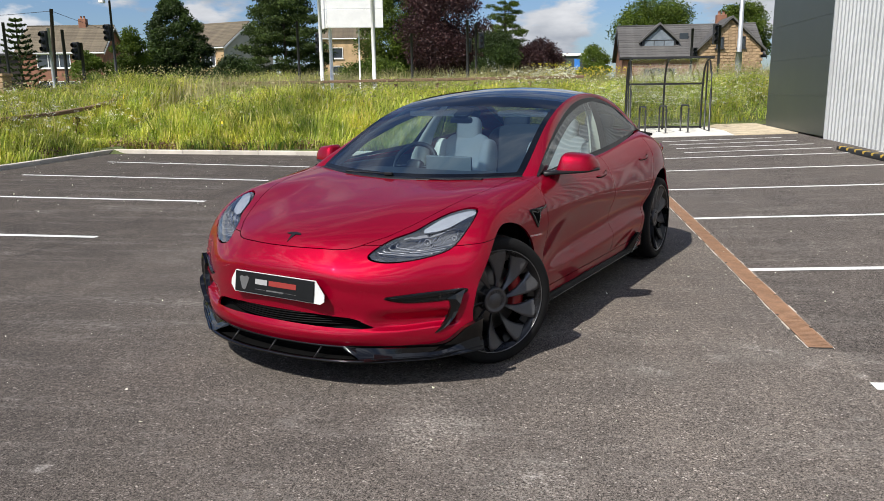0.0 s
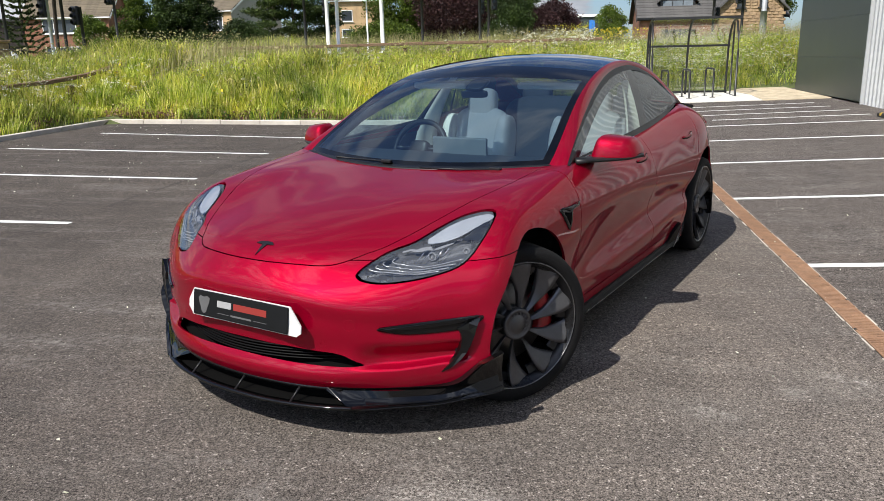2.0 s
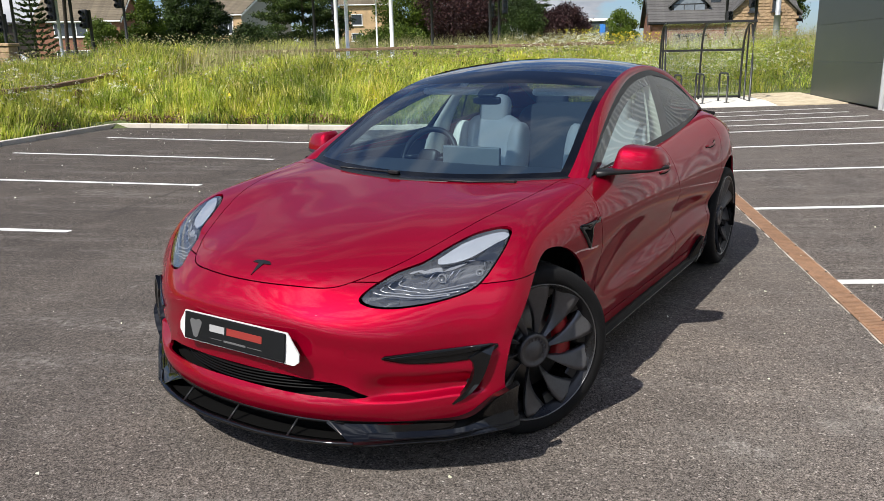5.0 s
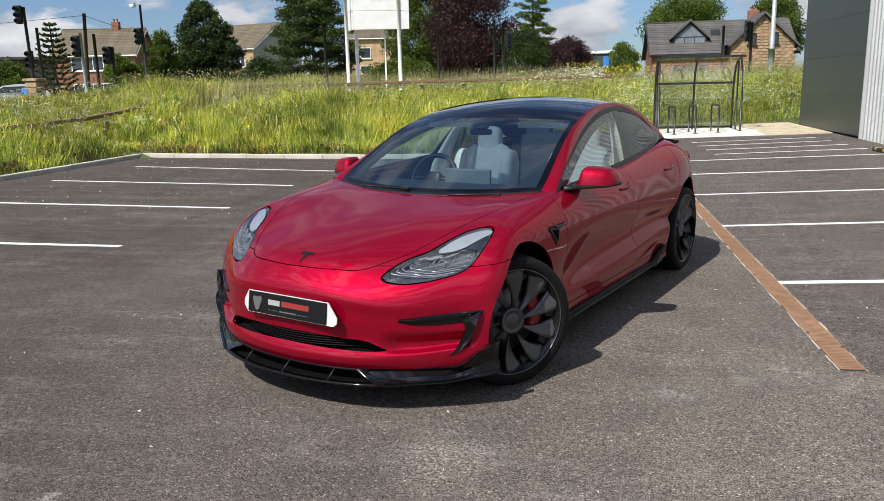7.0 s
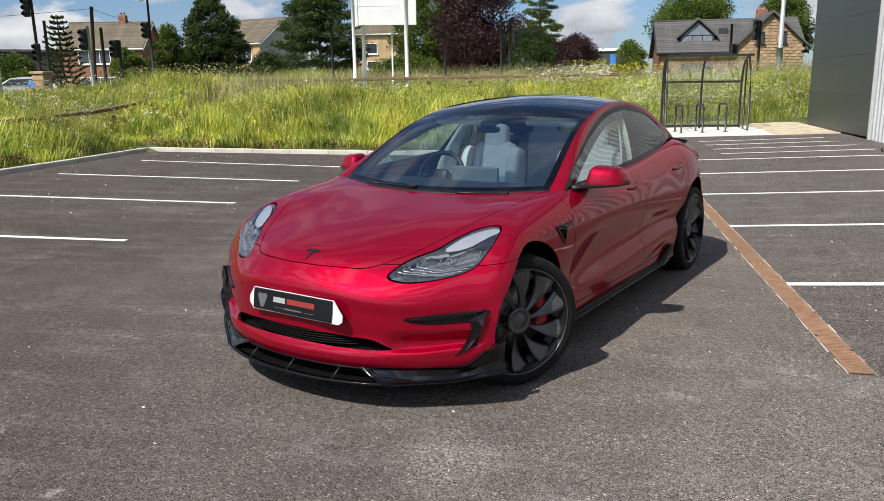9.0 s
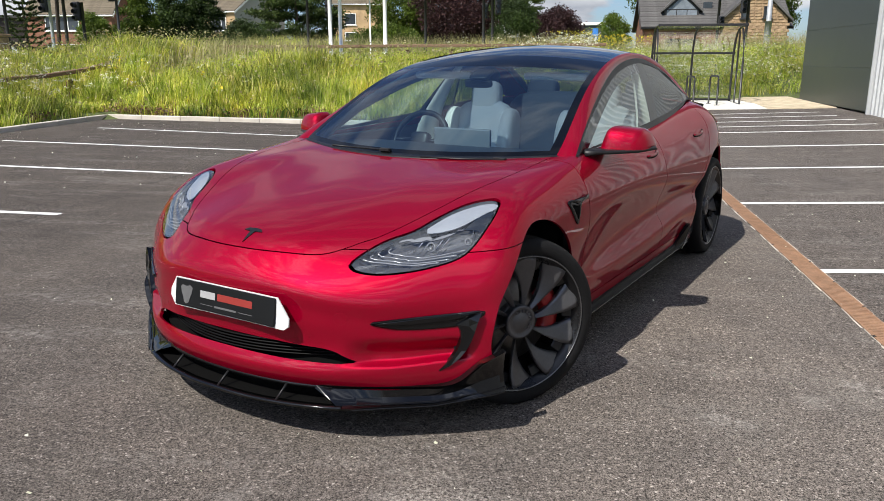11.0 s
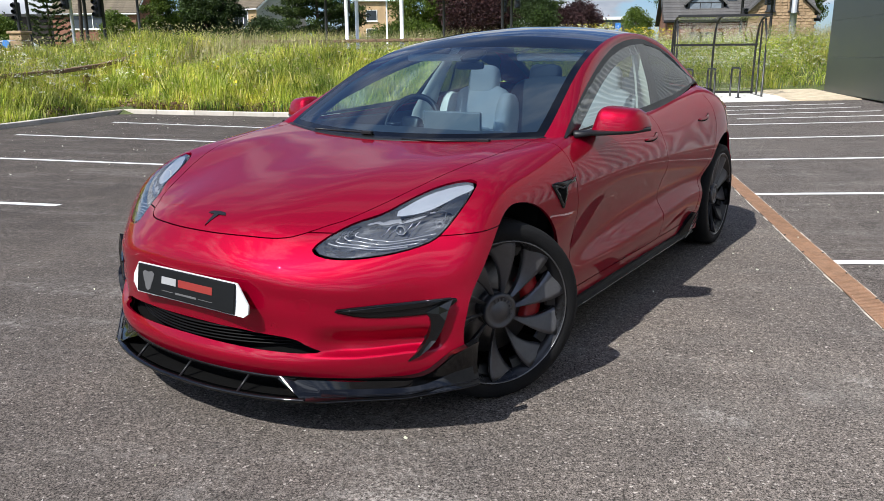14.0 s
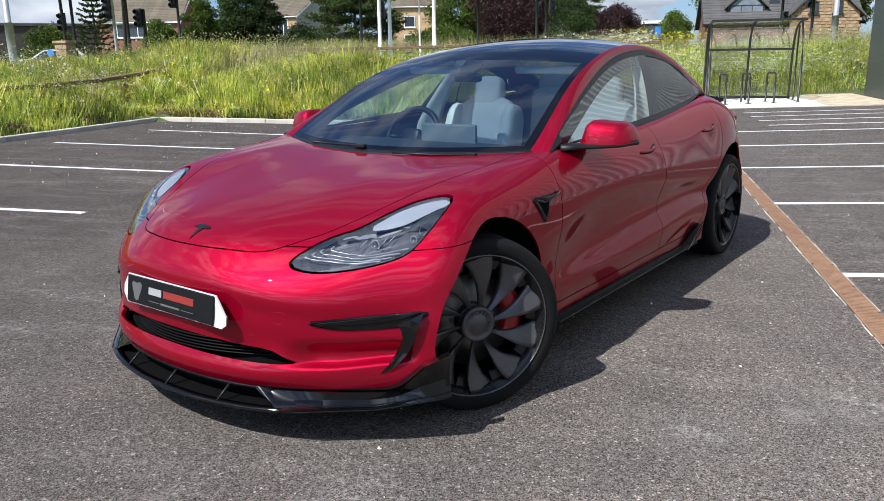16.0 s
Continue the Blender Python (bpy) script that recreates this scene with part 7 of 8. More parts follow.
def splitter():
    pts = [(-x, y) for x, y in LIP[:0:-1]] + LIP
    path = [(p.x, p.y, 0.150) for p in outline([Vector(q) for q in pts], 8, False)]
    bm = bmesh.new()
    sweep(bm, path, [(-0.028, -0.004), (0.0, -0.006), (0.003, 0.0), (0.0, 0.006), (-0.028, 0.004)])
    sp = part("splitter", bm, GLOSSBLACK, car, "gloss black front splitter")
    edge = [(0, -0.716), (0.26, -0.694), (0.44, -0.640)]
    pts = [(-x, y) for x, y in edge[:0:-1]] + edge
    top = [(p.x, p.y, 0.205) for p in outline([Vector(q) for q in pts], 8, False)]
    bm = bmesh.new()
    sweep(bm, top, [(-0.03, -0.010), (0.010, -0.010), (0.014, 0.0), (0.006, 0.010), (-0.03, 0.012)])
    part("upper_lip", bm, GLOSSBLACK, sp)
    # near-black strip added as the shade between splitter and upper lip
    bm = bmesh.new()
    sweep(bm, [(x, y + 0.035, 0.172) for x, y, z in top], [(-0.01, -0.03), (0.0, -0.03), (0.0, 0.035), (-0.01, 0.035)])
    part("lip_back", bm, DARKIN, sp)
    for x in (-0.285, -0.005, 0.265):
        y = float(np.interp(abs(x), [q[0] for q in LIP], [q[1] for q in LIP]))
        y2 = float(np.interp(abs(x), [q[0] for q in edge], [q[1] for q in edge]))
        bm = bmesh.new()
        tube(bm, [(x, y + 0.008, 0.152), (x + 0.010, y2 - 0.008, 0.200)], 0.005, 8)
        part("strut", bm, SATINBLACK, sp)
    low = outline([Vector(q) for q in [(0.500, -0.683), (0.56, -0.640), (0.64, -0.578), (0.765, -0.482), (0.875, -0.392), (0.932, -0.338), (0.950, -0.305)]], 8, False)
    high = outline([Vector(q) for q in [(0.380, -0.672), (0.47, -0.640), (0.60, -0.568), (0.755, -0.466), (0.880, -0.402), (0.938, -0.348), (0.952, -0.312)]], 8, False)
    for sgn in (1, -1):
        bm = bmesh.new()
        rings = []
        for i, (a, b_) in enumerate(zip(low, high)):
            zt = float(np.interp(b_.x, [0.38, 0.45, 0.76, 0.80, 0.833, 0.864, 0.90, 0.955], [0.212, 0.215, 0.216, 0.222, 0.238, 0.268, 0.305, 0.338]))
            k = 0.15 + 0.85 * sstep(0, 9, i)
            A, B = Vector((a.x, a.y, lip_low(a.x))), Vector((b_.x, b_.y, zt))
            o = (Vector((0.45, -0.9, 0)) if a.x < 0.7 else Vector((0.8, -0.6, 0))) * k
            ring = [A, A + o * 0.006 + Vector((0, 0, 0.007)), A.lerp(B, 0.16) - o * 0.004, A.lerp(B, 0.42) - o * 0.016, B - o * 0.004 - Vector((0, 0, 0.014)), B + o * 0.006, B - o * 0.02 + Vector((0, 0, 0.003)), A - o * 0.05 + Vector((0, 0, 0.02 * k))]
            rings.append([bm.verts.new((v.x * sgn, v.y, v.z)) for v in ring])
        m = len(rings[0])
        for q, w in zip(rings, rings[1:]):
            for j in range(m):
                bm.faces.new((q[j], w[j], w[(j + 1) % m], q[(j + 1) % m]))
        bm.faces.new(rings[0])
        bm.faces.new(rings[-1])
        bmesh.ops.recalc_face_normals(bm, faces=bm.faces)
        for f in bm.faces:
            f.smooth = True
        for e in bm.edges:
            e.smooth = len(e.link_faces) == 2 and e.calc_face_angle(0) < 0.45
        blade = part("side_blade", bm, GLOSSBLACK, sp, "gloss black corner blade of the front lip")
        for up, out_, r in ((0.0, 0.006, 0.0028), (0.016, 0.002, 0.0022)):
            bm = bmesh.new()
            tube(bm, [((a.x + out_ * 0.7) * sgn, a.y - out_, lip_low(a.x) + 0.004 + up) for a in low[5:]], r, 6)
            part("blade_edge", bm, GLOSSBLACK, blade)
    # closing tray behind the lip
    rim = [(-p.x, p.y) for p in low[::-1]] + [(-x, y + 0.012) for x, y in LIP[:0:-1]] + [(x, y + 0.012) for x, y in LIP] + [(p.x, p.y) for p in low]
    bm = bmesh.new()
    f0 = [bm.verts.new((x * 0.99, y + 0.004, lip_low(x) + 0.0015)) for x, y in rim]
    b0 = [bm.verts.new((x * 0.985, -0.20 if abs(x) < 0.62 else max(y + 0.03, -0.34), lip_low(x) + 0.009)) for x, y in rim]
    for i in range(len(rim) - 1):
        bm.faces.new((f0[i], f0[i + 1], b0[i + 1], b0[i]))
    part("undertray", bm, DARKIN, sp)


splitter()


def surface_on(F_axis, pts, lift, tree):
    """Drop points of a view on to the shell; F_axis 'y' from ahead, 'x' from the left."""
    out = []
    for a, b_ in pts:
        o, d = (Vector((a, -3, b_)), Vector((0, 1, 0))) if F_axis == "y" else (Vector((3, a, b_)), Vector((-1, 0, 0)))
        hit, n, _, _ = tree.ray_cast(o, d)
        if hit is None:
            hit, n, _, _ = tree.find_nearest(Vector((a, -0.5, b_)) if F_axis == "y" else Vector((0.92, a, b_)))
        if n.dot(d) > 0:
            n = -n
        out.append(hit + n * lift)
    return out


from mathutils.bvhtree import BVHTree
whole = both(grid_soup(body_grid(0.03, 6)))
TREE = BVHTree.FromPolygons([Vector(v) for v in whole[0]], whole[1])


def plate_on(name, line, view, lift0, lift1, material, parent, sgn=1, rings=5, label="", domed=0.0):
    """A raised patch that follows the shell inside a closed outline."""
    P = [Vector(p) for p in line]
    c = sum(P, Vector((0, 0))) / len(P)
    bm = bmesh.new()
    rows = []
    base = surface_on(view, [(p.x, p.y) for p in P], lift0, TREE)
    rows.append([bm.verts.new((v.x * sgn, v.y, v.z)) for v in base])
    for k in range(rings):
        f = 1 - k / rings
        lift = lift1 + domed * (1 - f * f)
        r = surface_on(view, [tuple(c + (p - c) * f) for p in P], lift, TREE)
        rows.append([bm.verts.new((v.x * sgn, v.y, v.z)) for v in r])
    mid = surface_on(view, [tuple(c)], lift1 + domed, TREE)[0]
    m = bm.verts.new((mid.x * sgn, mid.y, mid.z))
    n = len(P)
    for q, w in zip(rows, rows[1:]):
        for j in range(n):
            bm.faces.new((q[j], q[(j + 1) % n], w[(j + 1) % n], w[j]))
    for j in range(n):
        bm.faces.new((rows[-1][j], rows[-1][(j + 1) % n], m))
    bmesh.ops.recalc_face_normals(bm, faces=bm.faces)
    return part(name, bm, material, parent, label, smooth=True)


# corner blades of the bumper, like a figure seven
for sgn in (1, -1):
    up = outline([(0.566, 0.446), (0.69, 0.463), (0.78, 0.473), (0.862, 0.480), (0.884, 0.477), (0.874, 0.458), (0.825, 0.433), (0.755, 0.423), (0.66, 0.421), (0.60, 0.430)], 4)
    blade = plate_on("corner_trim", up, "y", -0.002, 0.004, GLOSSBLACK, car, sgn, label="gloss black blade trim on the bumper corner")
    ridge_line = outline([(0.575, 0.444), (0.69, 0.460), (0.78, 0.470), (0.855, 0.477), (0.846, 0.462), (0.77, 0.449), (0.68, 0.441), (0.62, 0.439)], 3)
    plate_on("blade_ridge", ridge_line, "y", 0.002, 0.011, GLOSSBLACK, blade, sgn, 3)
    bm = bmesh.new()
    edge_ = [(0.872, 0.478), (0.866, 0.445), (0.860, 0.412), (0.851, 0.378), (0.838, 0.345), (0.820, 0.316), (0.798, 0.291), (0.770, 0.272)]
    crest = [(0.805, 0.436), (0.818, 0.418), (0.822, 0.396), (0.820, 0.370), (0.812, 0.342), (0.798, 0.315), (0.782, 0.292), (0.766, 0.273)]
    tall = [0.030, 0.030, 0.028, 0.025, 0.021, 0.016, 0.009, 0.002]
    rows = []
    for line, proud in (([(x - 0.006, z) for x, z in crest], [-0.010] * 8), (crest, [0.6 * k for k in tall]), ([((a[0] + b_[0]) / 2, (a[1] + b_[1]) / 2) for a, b_ in zip(crest, edge_)], [0.72 * k for k in tall]), (edge_, tall), ([(x - 0.008, z) for x, z in edge_], [-0.004] * 8)):
        P = [surface_on("y", [q], k, TREE)[0] for q, k in zip(line, proud)]
        rows.append([bm.verts.new((p.x * sgn, p.y, p.z)) for p in P])
    for q, w in zip(rows, rows[1:]):
        for k in range(7):
            bm.faces.new((q[k], q[k + 1], w[k + 1], w[k]))
    bm.faces.new([r[0] for r in rows])
    bmesh.ops.recalc_face_normals(bm, faces=bm.faces)
    part("vertical_fin", bm, GLOSSBLACK, blade)
    bm = bmesh.new()
    tube(bm, [Vector((p.x * sgn, p.y, p.z)) for p in surface_on("y", [(0.57, 0.447), (0.69, 0.462), (0.78, 0.470), (0.868, 0.479)], 0.006, TREE)], 0.005, 6)
    part("upper_edge", bm, GLOSSBLACK, blade)

# side vents with their lamp, behind the front wheels
for sgn in (1, -1):
    v = plate_on("fender_vent", outline([(0.300, 0.766), (0.41, 0.764), (0.460, 0.760), (0.420, 0.738), (0.405, 0.700), (0.380, 0.664), (0.366, 0.672), (0.318, 0.732)], 3), "x", -0.002, 0.006, GLOSSBLACK, car, sgn, label="gloss black vent trim on the front wing")
    bm = bmesh.new()
    tube(bm, [Vector((p.x * sgn, p.y, p.z)) for p in surface_on("x", [(0.312, 0.755), (0.37, 0.742), (0.445, 0.758)], 0.010, TREE)], 0.004, 6)
    part("vent_edge", bm, SATINBLACK, v)
    # raised near-black patch, coloured as the shade of a hollow
    plate_on("vent_shade_patch", [Vector(q) for q in ((0.326, 0.745), (0.405, 0.742), (0.398, 0.710), (0.378, 0.684))], "x", 0.004, 0.0075, DARKIN, v, sgn, 2)
    plate_on("vent_blade", [Vector(q) for q in ((0.306, 0.766), (0.46, 0.765), (0.500, 0.771), (0.485, 0.752), (0.38, 0.748))], "x", 0.004, 0.012, GLOSSBLACK, v, sgn, 2)

# flush door handles
for y0, z0 in ((1.40, 0.822), (2.32, 0.858)):
    for sgn in (1, -1):
        ring_o = outline([(y0, z0), (y0 + 0.10, z0 - 0.006), (y0 + 0.175, z0 + 0.004), (y0 + 0.20, z0 + 0.022), (y0 + 0.195, z0 + 0.034), (y0 + 0.175, z0 + 0.030), (y0 + 0.16, z0 + 0.016), (y0 + 0.09, z0 + 0.014), (y0, z0 + 0.013)], 3)
        h = plate_on("door_handle", ring_o, "x", -0.001, 0.0015, DARKIN, car, sgn, 2)
        c = sum(ring_o, Vector((0, 0))) / len(ring_o)
        inner = [c + Vector(((p - c).x * 0.93, (p - c).y * 0.70)) for p in ring_o]
        plate_on("handle_face", inner, "x", 0.001, 0.003, PAINT, h, sgn, 2)

# side skirts with rear winglets
for sgn in (1, -1):
    bm = bmesh.new()
    rings = []
    for y in np.linspace(0.50, 2.34, 40):
        k = (y - 0.50) / 1.84
        wing = sstep(0.86, 0.99, k)
        end = sstep(0, 0.05, k)
        zt = 0.208 + 0.095 * wing
        prof = [(0.85, 0.176), (0.886 + 0.008 * end, 0.178), (0.891 + 0.008 * end, 0.184), (0.888 + 0.006 * end, 0.190), (0.884, 0.197), (0.878 + 0.03 * wing, zt), (0.868, zt + 0.004), (0.85, 0.210)]
        rings.append([bm.verts.new((x * sgn, y, z)) for x, z in prof])
    n = len(rings[0])
    for q, w in zip(rings, rings[1:]):
        for j in range(n):
            bm.faces.new((q[j], w[j], w[(j + 1) % n], q[(j + 1) % n]))
    bm.faces.new(rings[0])
    bm.faces.new(rings[-1])
    bmesh.ops.recalc_face_normals(bm, faces=bm.faces)
    sk = part("side_skirt", bm, GRILLEBLACK, car, "gloss black side skirt with a rear winglet")
    bm = bmesh.new()
    tube(bm, [(0.8985 * sgn, y, 0.184) for y in np.linspace(0.56, 2.25, 12)], 0.003, 6)
    part("skirt_edge", bm, GLOSSBLACK, sk)
    for k in range(3):
        bm = bmesh.new()
        tube(bm, [(0.926 * sgn, 2.08 + 0.03 * k, 0.196 + 0.012 * k), (0.927 * sgn, 2.22, 0.235 + 0.022 * k), (0.924 * sgn, 2.33, 0.275 + 0.022 * k)], 0.0035, 6)
        part("winglet_rib", bm, GLOSSBLACK, sk)
    bm = bmesh.new()
    box(bm, (0.86 * sgn, 3.105, 0.225), (0.925 * sgn, 3.118, 0.385), 0.004)
    part("rear_mudguard", bm, GLOSSBLACK, car)


# door mirrors
def mirror(sgn):
    """Angular cap: flat below, raked inner edge, rounded outer corner, tapering forwards."""
    bm = bmesh.new()
    corners = [(-0.108, -0.046), (-0.104, -0.034), (-0.080, 0.030), (-0.068, 0.046), (-0.045, 0.054), (0.040, 0.046), (0.066, 0.040), (0.092, 0.016), (0.106, -0.018), (0.108, -0.036), (0.098, -0.044), (0.0, -0.049), (-0.098, -0.048)]
    line = outline([Vector(q) for q in corners], 5)
    c = Vector((0.940, 0.905, 0.974))
    rows = []
    for dep, k, dz in ((0.048, 0.90, 0), (0.050, 0.97, 0), (0.040, 1.0, 0), (0.0, 1.0, 0), (-0.030, 0.985, 0), (-0.055, 0.94, -0.001), (-0.073, 0.84, -0.003), (-0.084, 0.66, -0.006), (-0.090, 0.40, -0.009), (-0.092, 0.12, -0.010)):
        row = []
        for p in line:
            x, z = p.x * (0.25 + 0.75 * k), (p.y + 0.049) * k ** 1.2 - 0.049
            y = dep + 0.42 * x * (1 if x > 0 else 0.55)
            row.append(bm.verts.new(((c.x + x - 0.06 * z) * sgn, c.y + y, c.z + z + dz * 0.3)))
        rows.append(row)
    n = len(line)
    for p, q in zip(rows, rows[1:]):
        for j in range(n):
            bm.faces.new((p[j], p[(j + 1) % n], q[(j + 1) % n], q[j]))
    bm.faces.new(rows[0])
    bm.faces.new(rows[-1])
    bmesh.ops.recalc_face_normals(bm, faces=bm.faces)
    # sharp lower edge
    for f in bm.faces:
        f.smooth = True
    for e in bm.edges:
        if len(e.link_faces) == 2 and e.calc_face_angle(0) > 0.75:
            e.smooth = False
    mi = part("door_mirror", bm, PAINT, car, "red door mirror on a black foot")
    bm = bmesh.new()
    path = [Vector((0.800, 0.70, 0.916)), Vector((0.845, 0.755, 0.918)), Vector((0.90, 0.83, 0.918)), Vector((0.97, 0.89, 0.922)), Vector((1.050, 0.948, 0.931))]
    rings = []
    for i, p in enumerate(path):
        w, h = ((0.06, 0.018), (0.05, 0.013), (0.075, 0.011), (0.085, 0.011), (0.04, 0.009))[i]
        rings.append([bm.verts.new(((p.x + a) * sgn, p.y + b_, p.z + d)) for a, b_, d in ((-w * 0.5, w * 0.5, -h), (w * 0.5, -w * 0.5, -h * 0.6), (w * 0.55, -w * 0.55, h * 0.5), (w * 0.3, -w * 0.2, h), (-w * 0.5, w * 0.5, h))])
    n = 5
    for q, w_ in zip(rings, rings[1:]):
        for j in range(n):
            bm.faces.new((q[j], w_[j], w_[(j + 1) % n], q[(j + 1) % n]))
    bm.faces.new(rings[0])
    bm.faces.new(rings[-1])
    bmesh.ops.recalc_face_normals(bm, faces=bm.faces)
    part("mirror_foot", bm, SATINBLACK, mi, smooth=True)
    bm = bmesh.new()
    box(bm, (0.865 * sgn, 0.935, 0.938), (0.99 * sgn, 0.956, 1.0), 0.012, seg=2)
    part("mirror_glass", bm, GLOSSBLACK, mi)


mirror(1)
mirror(-1)

# plain black plate on a white backing with pointed ends
PL = pose(0.018, -0.733, 0.476, -9, 0, 0)
bm = bmesh.new()
pts = [(-0.288, 0.006), (-0.2595, 0.0545), (0.2595, 0.0545), (0.280, 0.030), (0.315, -0.012), (0.315, -0.040), (0.295, -0.0545), (-0.2595, -0.0545), (-0.288, -0.022)]
fr = [bm.verts.new((x, -0.002 + 0.06 * max(0, abs(x) - 0.26), z)) for x, z in pts]
bk = [bm.verts.new((x, 0.003 + 0.06 * max(0, abs(x) - 0.26), z)) for x, z in pts]
bm.faces.new(fr)
for i in range(len(pts)):
    j = (i + 1) % len(pts)
    bm.faces.new((fr[i], bk[i], bk[j], fr[j]))
bmesh.ops.recalc_face_normals(bm, faces=bm.faces)
plate = part("plate", bm, PLATEWHITE, car, "black dealer plate on a white backing", m=PL)
bm = bmesh.new()
box(bm, (-0.20, 0.004, -0.045), (0.20, 0.04, 0.04), 0.005)
part("plate_mount", bm, DARKIN, plate)
bm = bmesh.new()
box(bm, (-0.256, -0.008, -0.051), (0.256, -0.001, 0.051), 0.003)
part("plate_face", bm, PLATEBLACK, plate)


def ink(name, x0, x1, z0, z1, material):
    bm = bmesh.new()
    box(bm, (x0, -0.0092, z0), (x1, -0.0078, z1), 0.0004)
    part(name, bm, material, plate)


ink("white_bar", -0.118, -0.040, -0.004, 0.022, INKWHITE)
ink("red_bar", -0.028, 0.148, -0.004, 0.022, INKRED)
ink("thin_bar", -0.115, -0.052, -0.0295, -0.0275, INKGREY)
ink("small_bar", -0.042, 0.070, -0.032, -0.025, INKGREY)
ink("thin_bar", 0.080, 0.150, -0.0295, -0.0275, INKGREY)
bm = bmesh.new()
em = [(-0.215, 0.030), (-0.195, 0.026), (-0.175, 0.032), (-0.160, 0.022), (-0.165, 0.002), (-0.172, -0.012), (-0.180, -0.034), (-0.192, -0.040), (-0.204, -0.034), (-0.212, -0.012), (-0.219, 0.002), (-0.224, 0.022)]
fr = [bm.verts.new((x, -0.0092, z)) for x, z in em]
bk = [bm.verts.new((x, -0.0078, z)) for x, z in em]
bm.faces.new(fr)
for i in range(len(em)):
    j = (i + 1) % len(em)
    bm.faces.new((fr[i], bk[i], bk[j], fr[j]))
bmesh.ops.recalc_face_normals(bm, faces=bm.faces)
part("emblem_shape", bm, INKGREY, plate)


def top_on(pts, lift):
    out = []
    for x, y in pts:
        hit, n, _, _ = TREE.ray_cast(Vector((x, y, 3)), Vector((0, 0, -1)))
        out.append(hit + (n if n.z > 0 else -n) * lift)
    return out


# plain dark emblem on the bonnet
bm = bmesh.new()
em = [(-0.045, -0.570), (-0.030, -0.558), (0.0, -0.555), (0.030, -0.558), (0.045, -0.570), (0.028, -0.573), (0.012, -0.573), (0.0, -0.628), (-0.012, -0.573), (-0.028, -0.573)]
lo, hi = top_on([(x + 0.02, y) for x, y in em], -0.001), top_on([(x + 0.02, y) for x, y in em], 0.004)
a, b_ = [bm.verts.new(p) for p in lo], [bm.verts.new(p) for p in hi]
bm.faces.new(b_)
for i in range(len(em)):
    j = (i + 1) % len(em)
    bm.faces.new((a[i], a[j], b_[j], b_[i]))
bmesh.ops.recalc_face_normals(bm, faces=bm.faces)
part("bonnet_emblem", bm, SATINBLACK, car)

# round tow-eye cover and parking sensors
for x, z, r in ((0.473, 0.459, 0.022), (0.375, 0.385, 0.009), (-0.375, 0.385, 0.009)):
    ring_pts = [Vector((x + r * math.cos(t), z + r * math.sin(t))) for t in np.linspace(0, 2 * math.pi, 25)[:-1]]
    bm = bmesh.new()
    P = surface_on("y", [tuple(p) for p in ring_pts] , 0.0002, TREE)
    tube(bm, P + [P[0]], 0.0006, 5, cap=False)
    part("cover_joint", bm, PAINT, car)

# wipers
for path in ([(-0.44, 0.448, 0.905), (-0.30, 0.425, 0.906), (-0.16, 0.412, 0.907), (-0.08, 0.405, 0.906)], [(0.14, 0.375, 0.890), (0.34, 0.392, 0.893), (0.52, 0.440, 0.897)]):
    bm = bmesh.new()
    tube(bm, [Vector(p) for p in path], 0.005, 6)
    box(bm, (path[-1][0] - 0.03, path[-1][1] - 0.012, path[-1][2] - 0.008), (path[-1][0] + 0.03, path[-1][1] + 0.012, path[-1][2] + 0.010), 0.004)
    part("wiper", bm, SATINBLACK, car)
bm = bmesh.new()
sweep(bm, [(x, 0.372 + 0.195 * (x / 0.718) ** 2, 0.884 + 0.022 * (x / 0.718) ** 2) for x in np.linspace(-0.74, 0.74, 41)], [(-0.03, -0.012), (0.012, -0.012), (0.012, 0.002), (-0.03, 0.012)])
part("cowl_trim", bm, SATINBLACK, car)

# boot spoiler and tail lamps
bm = bmesh.new()
sweep(bm, [(x, 3.52 - 0.20 * (x / 0.62) ** 2, 1.006 - 0.016 * (x / 0.62) ** 2) for x in np.linspace(-0.62, 0.62, 31)], [(-0.02, -0.02), (0.05, 0.028), (0.054, 0.034), (0.045, 0.036), (-0.10, 0.010), (-0.10, -0.01)])
part("boot_spoiler", bm, GLOSSBLACK, car, "gloss black boot spoiler")
for sgn in (1, -1):
    bm = bmesh.new()
    P = [Vector((0.795, 3.265, 0.86)), Vector((0.742, 3.37, 0.87)), Vector((0.63, 3.472, 0.88)), Vector((0.49, 3.545, 0.89))]
    rings = []
    for p, h in zip(P, (0.03, 0.05, 0.055, 0.045)):
        rings.append([bm.verts.new(((p.x + a) * sgn, p.y + b_, p.z + d * h)) for a, b_, d in ((0.0, -0.02, -1), (0.012, 0.010, -0.9), (0.014, 0.012, 0.9), (0.0, -0.02, 1))])
    for q, w in zip(rings, rings[1:]):
        for j in range(4):
            bm.faces.new((q[j], w[j], w[(j + 1) % 4], q[(j + 1) % 4]))
    bm.faces.new(rings[0])
    bm.faces.new(rings[-1])
    bmesh.ops.recalc_face_normals(bm, faces=bm.faces)
    part("tail_lamp", bm, REDLENS, car, "dark red tail lamp")

